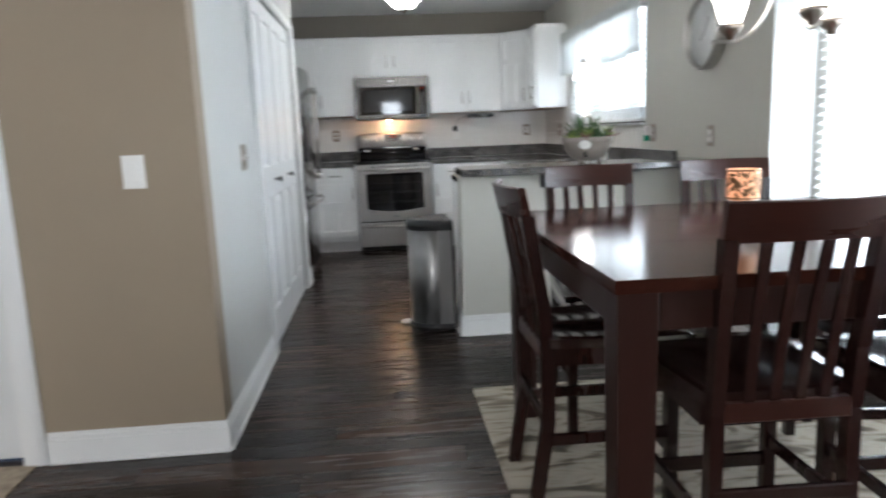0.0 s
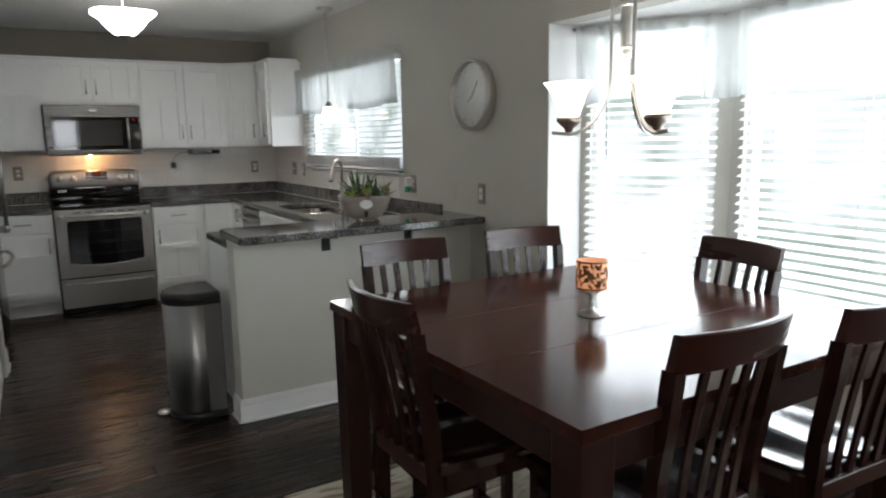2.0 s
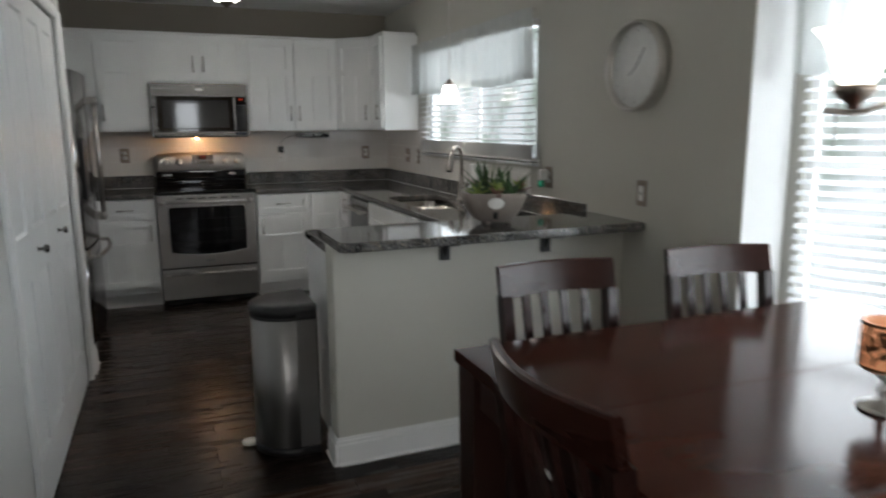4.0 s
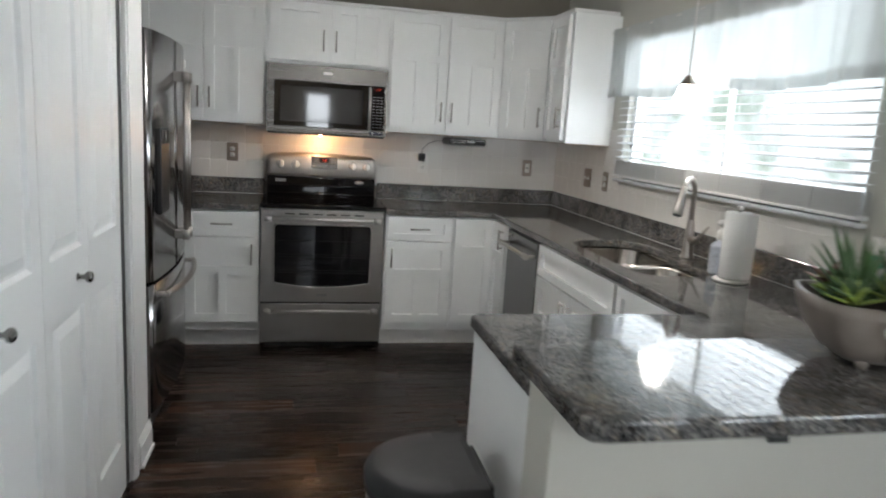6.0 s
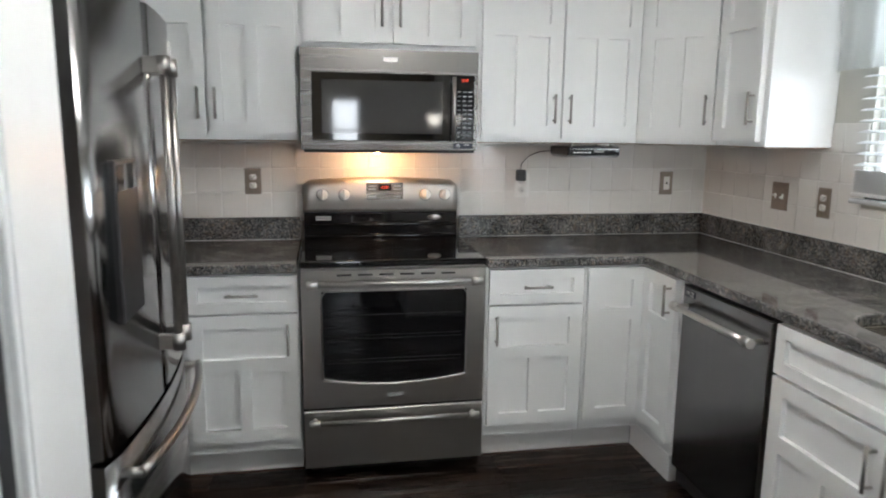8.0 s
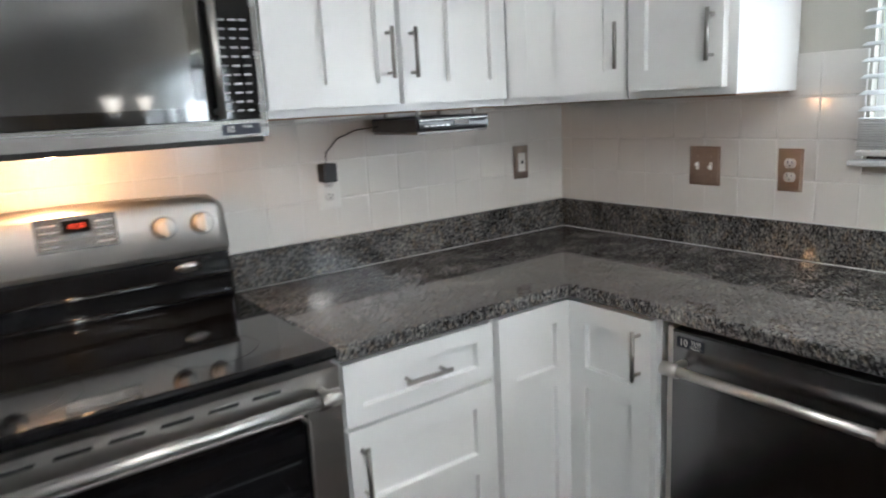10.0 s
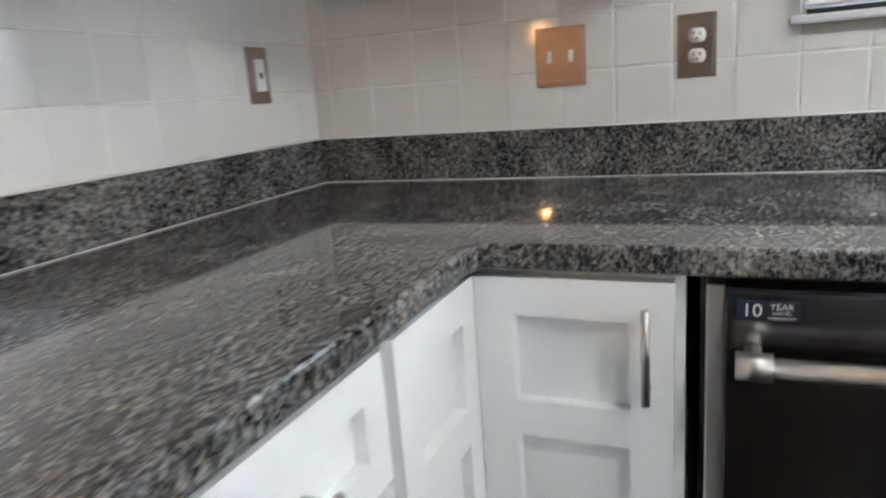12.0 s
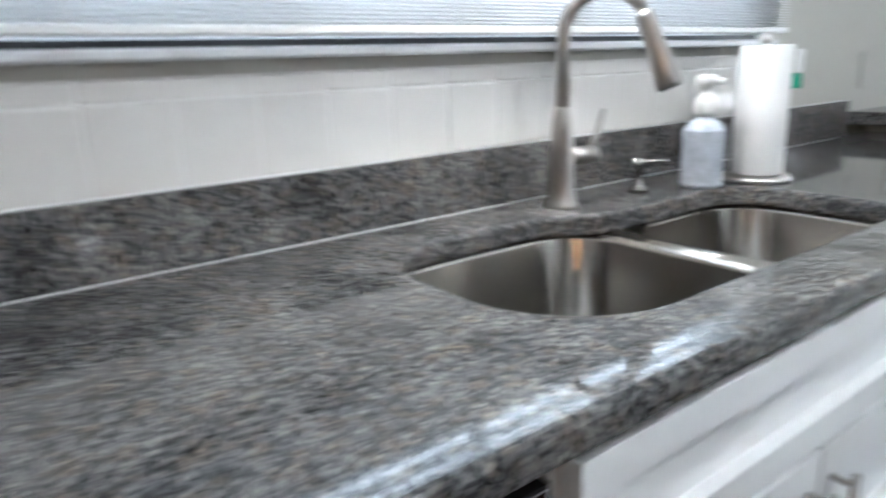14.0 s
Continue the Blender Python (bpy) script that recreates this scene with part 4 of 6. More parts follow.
tube(bm, [(-0.128, 7.563, 0.9115), (-1.27, 7.563, 0.9108)], 0.0010, n=6)
tube(bm, [(0.645, 7.563, 0.9115), (1.961, 7.563, 0.9115), (1.961, 4.17, 0.9108)], 0.0010, n=6)
tube(bm, [(0.645, 7.575, 1.0185), (1.974, 7.575, 1.0185), (1.974, 4.17, 1.0180)], 0.0018, n=6)
part("caulk_bead", bm, M_LINE, t, "thin white caulk bead")
t = thing("bar_top", pose(0, 0, 0), "polished speckled granite bar top on the peninsula half wall", "countertop")
out = [(1.983, 4.125), (1.983, 3.690), (0.606, 3.690), (0.580, 3.700), (0.570, 3.726), (0.570, 4.089), (0.580, 4.115), (0.606, 4.125)]
part("slab", slab(out, 0.941, 0.981, round_=0.007), M_GRAN, t)
structure("half_wall", B(0.574, XE - 0.001, 3.85, 3.98, 0, 0.9405, bevel=0.003), M_WALL, "greige painted half wall under the granite bar", "half wall")
for x in (1.06, 1.555):
    k = thing("corbel", pose(x, 3.85, 0), "small black steel bracket holding the granite bar off the half wall", "bracket", "bar brackets")
    bm = bmesh.new()
    box(bm, -0.024, 0.024, -0.010, -0.0005, 0.852, 0.9405, bevel=0.002)
    box(bm, -0.024, 0.024, -0.125, -0.010, 0.931, 0.9405, bevel=0.002)
    part("plate", bm, M_BLACK, k)
    bm = bmesh.new()
    vs = [[bm.verts.new(p) for p in ((x_, -0.010, 0.870), (x_, -0.055, 0.931), (x_, -0.010, 0.931))] for x_ in (-0.005, 0.005)]
    bm.faces.new(vs[0])
    bm.faces.new(vs[1][::-1])
    for q in range(3):
        bm.faces.new((vs[0][q], vs[0][(q + 1) % 3], vs[1][(q + 1) % 3], vs[1][q]))
    part("gusset", bm, M_BLACK, k)

structure("backdrop", B(6.0, 6.02, -10, 24, -0.8, 8.0), M_OUT, "bright overexposed garden outside the bay and sink windows", "backdrop")
structure("backdrop", B(-6, 5.9, -6.02, -6.0, -0.8, 6.0), M_OUT, "bright overexposed garden outside the far window", "backdrop")
structure("ground", B(2.9, 5.99, -6, 12, -0.32, -0.3), M_GROUT, "pale ground outside the windows", "ground")


# ---- appliances ----


def cooking_range():
    W, D = 0.755, 0.64
    m = pose(-0.122, 6.945, 0)
    r = thing("range", m, "stainless electric range with black glass cooktop and an oven door", "stove")
    part("body", B(0.004, W - 0.004, 0.02, D - 0.02, 0.05, 0.895), M_STEELV, r)
    part("plinth", B(0.03, W - 0.03, 0.06, D - 0.05, 0.0, 0.05), M_BLACK, r)
    bm = bmesh.new()
    box(bm, 0.0, W, -0.020, D - 0.07, 0.895, 0.922, bevel=0.008, seg=3)
    cook = part("cooktop", bm, M_BLACKG, r, "black ceramic glass cooktop")
    bm = bmesh.new()
    for cx, cy, rr in ((0.20, 0.13, 0.105), (0.55, 0.15, 0.095), (0.20, 0.40, 0.08), (0.55, 0.40, 0.105), (0.375, 0.42, 0.05), (0.20, 0.13, 0.07)):
        n = 48
        a = [(bm.verts.new((cx + math.cos(6.2832 * k / n) * rr, cy + math.sin(6.2832 * k / n) * rr, 0.9225)), bm.verts.new((cx + math.cos(6.2832 * k / n) * (rr - 0.0016), cy + math.sin(6.2832 * k / n) * (rr - 0.0016), 0.9225))) for k in range(n)]
        for k in range(n):
            p, q = a[k], a[(k + 1) % n]
            bm.faces.new((p[0], q[0], q[1], p[1]))
    part("burner_ring", bm, mat("burner_line", (0.035, 0.035, 0.037), 0.2), cook)
    # back console: black riser and a rising steel panel with an arched top
    bm = bmesh.new()
    box(bm, 0.01, W - 0.01, D - 0.075, D - 0.005, 0.918, 1.045, bevel=0.006, seg=2)
    tube(bm, [(0.012, D - 0.076, 0.985), (W - 0.012, D - 0.076, 0.985)], 0.010, n=12)
    tube(bm, [(0.012, D - 0.078, 0.930), (W - 0.012, D - 0.078, 0.930)], 0.013, n=12)
    riser = part("riser", bm, M_BLACKG, r, "black glossy riser behind the cooktop")
    bm = bmesh.new()
    n = 24
    prof = [(-0.020, 1.043), (-0.034, 1.058), (-0.020, 1.170), (-0.008, 1.190), (0.012, 1.196), (0.030, 1.190), (0.034, 1.043)]
    rows = []
    for i in range(n + 1):
        u = i / n
        x = 0.008 + (W - 0.016) * u
        lift = 0.013 * (1 - (2 * u - 1) ** 2)
        e = min(u, 1 - u) * (W - 0.016)
        drop = 0.022 * max(0, 1 - e / 0.022) ** 2
        rows.append([bm.verts.new((x, D - 0.045 + y, z + ((lift - drop) if z > 1.1 else 0))) for y, z in prof])
    for a, b in zip(rows, rows[1:]):
        for k in range(len(prof)):
            bm.faces.new((a[k], b[k], b[(k + 1) % len(prof)], a[(k + 1) % len(prof)])).smooth = k in (1, 2, 3, 4)
    bm.faces.new(rows[0])
    bm.faces.new(rows[-1][::-1])
    con = part("console", bm, M_CONSOLE, r, "brushed steel control console with an arched top")
    tilt = Matrix.Rotation(radians(-7), 4, "X")
    for x in (0.098, 0.200, 0.588, 0.684):
        bm = bmesh.new()
        lathe(bm, [(0.0, -0.030), (0.020, -0.030), (0.024, -0.022), (0.026, 0.0)], n=28, axis="y")
        box(bm, -0.006, 0.006, -0.036, -0.024, -0.024, 0.024, bevel=0.003)
        k = part("knob", bm, M_WHITEP, con, "white control knob with steel skirt")
        k.matrix_basis = Matrix.Translation((x, D - 0.073, 1.128)) @ tilt
        bm = bmesh.new()
        lathe(bm, [(0.030, 0.0), (0.030, -0.004), (0.026, -0.006), (0.026, 0.0)], n=28, axis="y")
        k = part("dial", bm, M_GREY, con)
        k.matrix_basis = Matrix.Translation((x, D - 0.073, 1.128)) @ tilt
    bm = bmesh.new()
    box(bm, -0.088, 0.088, -0.002, 0.002, -0.040, 0.040, bevel=0.001)
    k = part("touch_panel", bm, M_STEEL, con)
    k.matrix_basis = Matrix.Translation((0.392, D - 0.0735, 1.145)) @ tilt
    k = part("display", B(-0.030, 0.030, -0.005, -0.002, 0.002, 0.032), M_BLACKG, con)
    k.matrix_basis = Matrix.Translation((0.392, D - 0.0735, 1.145)) @ tilt
    k2 = words("digits", "12:30", 0.016, Matrix.Translation((0.392, D - 0.0805, 1.163)) @ Matrix.Rotation(radians(83), 4, "X"), M_RED, con, "red glowing clock digits")
    bm = bmesh.new()
    for sx in (-0.060, 0.060):
        for zz in (-0.028, -0.012, 0.006, 0.022):
            box(bm, sx - 0.018, sx + 0.018, -0.0030, -0.002, zz, zz + 0.004)
    k = part("marking", bm, M_GREY, con, kind="stuff")
    k.matrix_basis = Matrix.Translation((0.392, D - 0.0735, 1.145)) @ tilt
    for x, z, rx in ((0.635, 1.018, 0.034), (0.10, 1.018, 0.036)):
        bm = bmesh.new()
        if x > 0.3:
            lathe(bm, [(0.0, -0.0015), (rx, -0.0015), (rx, 0.0)], n=30, center=(0, 0, 0), axis="y")
            for v in bm.verts:
                v.co.z *= 0.38
        else:
            for q in range(2):
                box(bm, -rx, rx, -0.0015, 0, -0.010 + q * 0.011, -0.002 + q * 0.011)
        k = part("badge", bm, M_NICKEL, riser)
        k.location = (x, D - 0.0755, z)
    # oven door with a window
    bm = bmesh.new()
    wx0, wx1, wz0, wz1 = 0.085, 0.672, 0.420, 0.800
    z0, z1, x0, x1, yf, yb = 0.315, 0.885, 0.006, W - 0.006, -0.028, 0.018
    n = 16
    f = lambda u: wz0 - 0.012 + 0.030 * (2 * u - 1) ** 2
    grid = []
    us = [x0] + [wx0 + (wx1 - wx0) * i / n for i in range(n + 1)] + [x1]
    for i, x in enumerate(us):
        u = min(1, max(0, (i - 1) / n))
        grid.append([(bm.verts.new((x, yf, z)), bm.verts.new((x, yb, z))) for z in (z0, f(u), wz1, z1)])
    for i, (p, q) in enumerate(zip(grid, grid[1:])):
        for k in range(3):
            if k == 1 and 0 < i <= n:
                continue
            for s in (0, 1):
                bm.faces.new((p[k][s], q[k][s], q[k + 1][s], p[k + 1][s]))
        bm.faces.new((p[0][0], p[0][1], q[0][1], q[0][0]))
        bm.faces.new((p[3][0], p[3][1], q[3][1], q[3][0]))
        if 0 < i <= n:
            bm.faces.new((p[1][0], q[1][0], q[1][1], p[1][1]))
            bm.faces.new((p[2][0], q[2][0], q[2][1], p[2][1]))
    for g in (grid[0], grid[-1]):
        for k in range(3):
            bm.faces.new((g[k][0], g[k][1], g[k + 1][1], g[k + 1][0]))
    for g in (grid[1], grid[-2]):
        bm.faces.new((g[1][0], g[1][1], g[2][1], g[2][0]))
    door = part("oven_door", bm, M_RANGE, r, "brushed steel oven door with dark window")
    part("oven_window", B(wx0 - 0.01, wx1 + 0.01, yf + 0.008, yf + 0.013, wz0 - 0.02, wz1 + 0.005), M_BLACKG, door, "dark oven window glass")
    bm = bmesh.new()
    bow = [(wx0 + (wx1 - wx0) * i / 12, yf, wz0 - 0.014 + 0.030 * (2 * i / 12 - 1) ** 2) for i in range(13)]
    tube(bm, bow + [(wx1 + 0.002, yf, wz1 - 0.02), (wx1 - 0.015, yf, wz1 + 0.002), (wx0 + 0.015, yf, wz1 + 0.002), (wx0 - 0.002, yf, wz1 - 0.02), bow[0]], 0.0045, n=8)
    part("window_trim", bm, M_NICKEL, door, "bright rounded steel edge")
    bm = bmesh.new()
    for z in (0.50, 0.515, 0.60, 0.615, 0.70):
        tube(bm, [(wx0 + 0.02, yf + 0.0075, z), (wx1 - 0.02, yf + 0.0075, z)], 0.0011, n=5)
    part("rack", bm, mat("rack_line", (0.035, 0.035, 0.035), 0.4), door)
    bm = bmesh.new()
    for i in range(6):
        xx = 0.145 + i * 0.084
        box(bm, xx, xx + 0.058, yf - 0.0012, yf + 0.001, 0.862, 0.870, bevel=0.001)
    part("vent_slot", bm, M_BLACK, door)

    def pull(z, r0, par, y=-0.070):
        bm = bmesh.new()
        tube(bm, [(0.05, y, z), (W - 0.05, y, z)], r0, n=16)
        part("handle", bm, M_NICKEL, par, "round steel bar handle")
        for x in (0.050, W - 0.050):
            bm = bmesh.new()
            tube(bm, [(x - 0.022, y, z), (x + 0.022, y, z)], r0 + 0.005, n=16)
            tube(bm, [(x, y, z), (x, yf, z)], 0.011, n=12)
            part("handle_end", bm, M_NICKEL, par)
    pull(0.838, 0.0125, door)
    part("badge", B(0.345, 0.410, yf - 0.002, yf, 0.352, 0.368), M_GREY, door)
    dr = part("drawer", B(0.006, W - 0.006, -0.026, 0.018, 0.055, 0.300, bevel=0.003), M_RANGE, r)
    pull(0.262, 0.0105, dr, -0.062)
    part("trim", B(0.004, W - 0.004, -0.012, 0.02, 0.301, 0.314), M_BLACK, r)


cooking_range()


def microwave():
    x0, W = -0.108, 0.752
    m = pose(x0, 7.195, 0)
    w = thing("microwave", m, "stainless microwave over the range with its dark glass door closed", "microwave")
    z0, z1 = 1.350, 1.765
    part("body", B(0, W, 0.03, 0.385, z0, z1), M_BLACK, w)
    part("base_plate", B(0.01, W - 0.01, 0.004, 0.385, z0 - 0.012, z0, bevel=0.002), M_BLACK, w)
    gx0, gx1, gz0, gz1 = 0.045, 0.648, 1.388, 1.668
    bm = bmesh.new()
    for a, b, c, d in ((0, gx0, z0, z1), (gx1, W, z0, gz0), (gx0, gx1, z0, gz0), (gx0, gx1, gz1, z1), (gx1, W, gz1, z1), (W - 0.015, W, gz0, gz1)):
        box(bm, a, b, 0.0, 0.03, c, d)
    bmesh.ops.remove_doubles(bm, verts=bm.verts[:], dist=0.0001)
    fr = part("face", bm, M_STEEL, w, "brushed steel face frame")
    part("door_glass", B(gx0, gx1 - 0.014, 0.003, 0.028, gz0, gz1, bevel=0.002), M_DOORG, w, "black reflective door glass")
    part("control_panel", B(gx1 + 0.003, W - 0.016, 0.002, 0.028, gz0, gz1 - 0.003, bevel=0.002), M_BLACKG, w, "black touch control panel")
    cp = w.children[-1]
    bm = bmesh.new()
    rnd = random.Random(3)
    for j in range(11):
        for i in range(3):
            xx, zz = gx1 + 0.014 + i * 0.024, gz0 + 0.018 + j * 0.019
            box(bm, xx, xx + rnd.uniform(0.012, 0.018), 0.0008, 0.002, zz, zz + 0.0045)
    part("key_marking", bm, M_GREY, cp)
    words("digits", "12:30", 0.014, Matrix.Translation((gx1 + 0.045, 0.0012, gz1 - 0.022)) @ Matrix.Rotation(radians(90), 4, "X"), M_RED, cp, "red glowing clock digits")
    bm = bmesh.new()
    tube(bm, [(gx1 - 0.006, -0.030, gz0 + 0.004), (gx1 - 0.006, -0.030, gz1 - 0.010)], 0.0085, n=14)
    for z in (gz0 + 0.02, gz1 - 0.028):
        tube(bm, [(gx1 - 0.006, -0.030, z), (gx1 - 0.006, 0.004, z)], 0.007, n=10)
    part("handle", bm, M_NICKEL, w, "vertical steel bar handle")
    part("seam", B(0.662, 0.6635, -0.0006, 0.0, gz1 + 0.002, z1 - 0.002), M_BLACK, fr)
    part("inner_window", B(gx0 + 0.040, gx1 - 0.050, 0.0022, 0.003, gz0 + 0.030, gz1 - 0.030), M_MESHG, w.children[1], "grey mesh behind the glass")
    part("badge", B(0.345, 0.405, -0.002, 0.0, 1.715, 1.732), M_NICKEL, w)
    st = part("sticker", B(W - 0.105, W - 0.02, -0.0012, 0.0, 1.357, 1.380), M_NAVY, w, "navy warranty sticker")
    words("lettering", "10", 0.020, Matrix.Translation((W - 0.087, -0.0014, 1.3685)) @ Matrix.Rotation(radians(90), 4, "X"), M_WHITEP, st)
    words("lettering", "YEAR", 0.009, Matrix.Translation((W - 0.048, -0.0014, 1.3735)) @ Matrix.Rotation(radians(90), 4, "X"), M_WHITEP, st)
    bm = bmesh.new()
    tube(bm, [(0.342, 0.255, z0 - 0.013), (0.342, 0.285, z0 - 0.013)], 0.012, n=12)
    part("bulb", bm, M_BULB, w, "small glowing warm bulb")


microwave()


def dishwasher():
    W = 0.560
    d = thing("dishwasher", frame_x((FR - 0.002, 6.660), -90), "stainless dishwasher with a bar handle under the granite worktop", "dishwasher")
    part("body", B(0.0, W, 0.02, 0.59, 0.02, 0.866), M_BLACK, d)
    part("side_trim", B(0.008, 0.030, -0.010, 0.02, 0.11, 0.858, bevel=0.002), M_CONSOLE, d)
    dd = part("door", B(0.031, W - 0.006, -0.022, 0.018, 0.110, 0.853, bevel=0.001), M_DISH, d, "dark brushed steel door")
    bm = bmesh.new()
    tube(bm, [(0.045, -0.075, 0.780), (W - 0.03, -0.075, 0.780)], 0.0115, n=16)
    part("handle", bm, M_NICKEL, dd, "round steel bar handle")
    for x in (0.062, W - 0.045):
        bm = bmesh.new()
        tube(bm, [(x - 0.02, -0.075, 0.780), (x + 0.02, -0.075, 0.780)], 0.0165, n=16)
        tube(bm, [(x, -0.075, 0.780), (x, -0.02, 0.780)], 0.010, n=12)
        part("handle_end", bm, M_NICKEL, dd)
    # Added black cover that darkens the lit door top like a shaded gap.
    part("top_strip", B(0.031, W - 0.006, -0.0215, 0.018, 0.8532, 0.8575), M_BLACK, dd, "black strip added as the dark gap under the worktop")
    st = part("sticker", B(0.043, 0.112, -0.0235, -0.0222, 0.818, 0.843), M_NAVY, dd, "navy warranty sticker")
    R = Matrix.Rotation(radians(90), 4, "X")
    words("lettering", "10", 0.023, Matrix.Translation((0.0600, -0.0238, 0.8306)) @ R, M_WHITEP, st)
    words("lettering", "YEAR", 0.011, Matrix.Translation((0.0925, -0.0238, 0.8363)) @ R, M_WHITEP, st)
    words("lettering", "LIMITED", 0.0056, Matrix.Translation((0.0925, -0.0238, 0.8283)) @ R, M_WHITEP, st)
    words("lettering", "WARRANTY", 0.0056, Matrix.Translation((0.0925, -0.0238, 0.8218)) @ R, M_WHITEP, st)
    part("kick_plate", B(0.01, W - 0.01, 0.04, 0.06, 0.0, 0.105), M_BLACK, d)


dishwasher()


def refrigerator():
    # front towards +x; local front is -y, width along local x
    W, D, H = 0.90, 0.70, 1.765
    f = thing("refrigerator", frame_x((-0.560, 5.795), 90), "dark stainless refrigerator with two bowed doors and a freezer drawer", "refrigerator")
    part("body", B(0.0, W, 0.0, D - 0.02, 0.03, H - 0.01, bevel=0.004), M_BLACK, f)
    part("grille", B(0.03, W - 0.03, -0.03, 0.0, 0.01, 0.075), M_BLACK, f)

    def bowed(xa, xb, z0, z1):
        bm = bmesh.new()
        n = 14
        rows = []
        for i in range(n + 1):
            x = xa + (xb - xa) * i / n
            bow = 0.032 * (1 - ((x - W / 2) / (W / 2)) ** 2)
            e = min(x - xa, xb - x)
            bow -= 0.010 * max(0, 1 - e / 0.012)
            rows.append([bm.verts.new(q) for q in ((x, -0.004, z0), (x, -0.045 - bow, z0 + 0.004), (x, -0.045 - bow, z1 - 0.004), (x, -0.004, z1))])
        for a, b in zip(rows, rows[1:]):
            for k in range(4):
                bm.faces.new((a[k], b[k], b[(k + 1) % 4], a[(k + 1) % 4])).smooth = k == 1
        bm.faces.new(rows[0])
        bm.faces.new(rows[-1][::-1])
        return bm
    d1 = part("door", bowed(0.003, W / 2 - 0.003, 0.690, H), M_FRIDGE, f)
    d2 = part("door", bowed(W / 2 + 0.003, W - 0.003, 0.690, H), M_FRIDGE, f)
    dr = part("freezer_drawer", bowed(0.003, W - 0.003, 0.085, 0.680), M_FRIDGE, f)
    for d, x in ((d1, W / 2 - 0.045), (d2, W / 2 + 0.045)):
        bm = bmesh.new()
        tube(bm, [(x, -0.128, 0.82), (x, -0.128, 1.62)], 0.0115, n=16)
        part("handle", bm, M_HANDLE, d, "vertical steel bar handle")
        for z in (0.845, 1.595):
            bm = bmesh.new()
            tube(bm, [(x, -0.128, z - 0.024), (x, -0.128, z + 0.024)], 0.018, n=16)
            box(bm, x - 0.010, x + 0.010, -0.128, -0.074, z - 0.022, z + 0.022, bevel=0.003)
            part("handle_end", bm, M_HANDLE, d)
    bm = bmesh.new()
    pts = [(0.06 + 0.78 * i / 16, -0.098 - 0.042 * (1 - (2 * i / 16 - 1) ** 2), 0.630) for i in range(17)]
    tube(bm, pts, 0.013, n=14)
    part("handle", bm, M_HANDLE, dr, "bowed horizontal steel handle")
    for x in (0.07, 0.83):
        bm = bmesh.new()
        tube(bm, [(x, -0.101, 0.630), (x, -0.046, 0.630)], 0.012, n=12)
        part("handle_end", bm, M_HANDLE, dr)
    dp = part("dispenser", B(0.105, 0.290, -0.0745, -0.050, 0.98, 1.36, bevel=0.004), M_BLACK, d1, "black recessed ice and water dispenser")
    part("control_pad", B(0.115, 0.280, -0.0765, -0.0745, 1.29, 1.35), M_BLACKG, dp)
    part("badge", B(W - 0.10, W - 0.07, -0.0640, -0.050, 1.66, 1.70), M_WHITEP, d2)


refrigerator()

# ---- sink and what stands on the worktop ----


def sink():
    s = thing("sink", pose(0, 0, 0), "double bowl undermount stainless sink in the granite worktop", "sink")
    for y0, y1 in ((5.520, 5.998), (5.110, 5.490)):
        bm = bmesh.new()
        levels = [(0.0, 0.8720), (0.004, 0.8720), (0.008, 0.86), (0.014, 0.72), (0.030, 0.700), (0.065, 0.691), (0.12, 0.690)]
        rings = []
        for inset, z in levels:
            r = max(0.02, 0.10 - inset * 0.4)
            rings.append([bm.verts.new((x, y, z)) for x, y in rounded(1.425 + inset, (1.860 if y0 > 5.5 else 1.790) - inset, y0 + inset, y1 - inset, r)])
        for a, b in zip(rings, rings[1:]):
            n = len(a)
            for k in range(n):
                bm.faces.new((a[k], a[(k + 1) % n], b[(k + 1) % n], b[k])).smooth = True
        bm.faces.new(rings[-1])
        bowl = part("bowl", bm, M_SINK, s)
        bm = bmesh.new()
        lathe(bm, [(0.042, 0.6905), (0.042, 0.693), (0.030, 0.693), (0.026, 0.691), (0.0, 0.691)], n=24, center=(1.63, (y0 + y1) / 2, 0))
        part("drain", bm, M_NICKEL, bowl, "round steel drain")
    bm = bmesh.new()
    tube(bm, [(1.440, 5.505, 0.866), (1.62, 5.505, 0.859), (1.790, 5.505, 0.866)], 0.0160, n=12)
    part("divider", bm, M_SINK, s, "bright rounded steel divider")


sink()


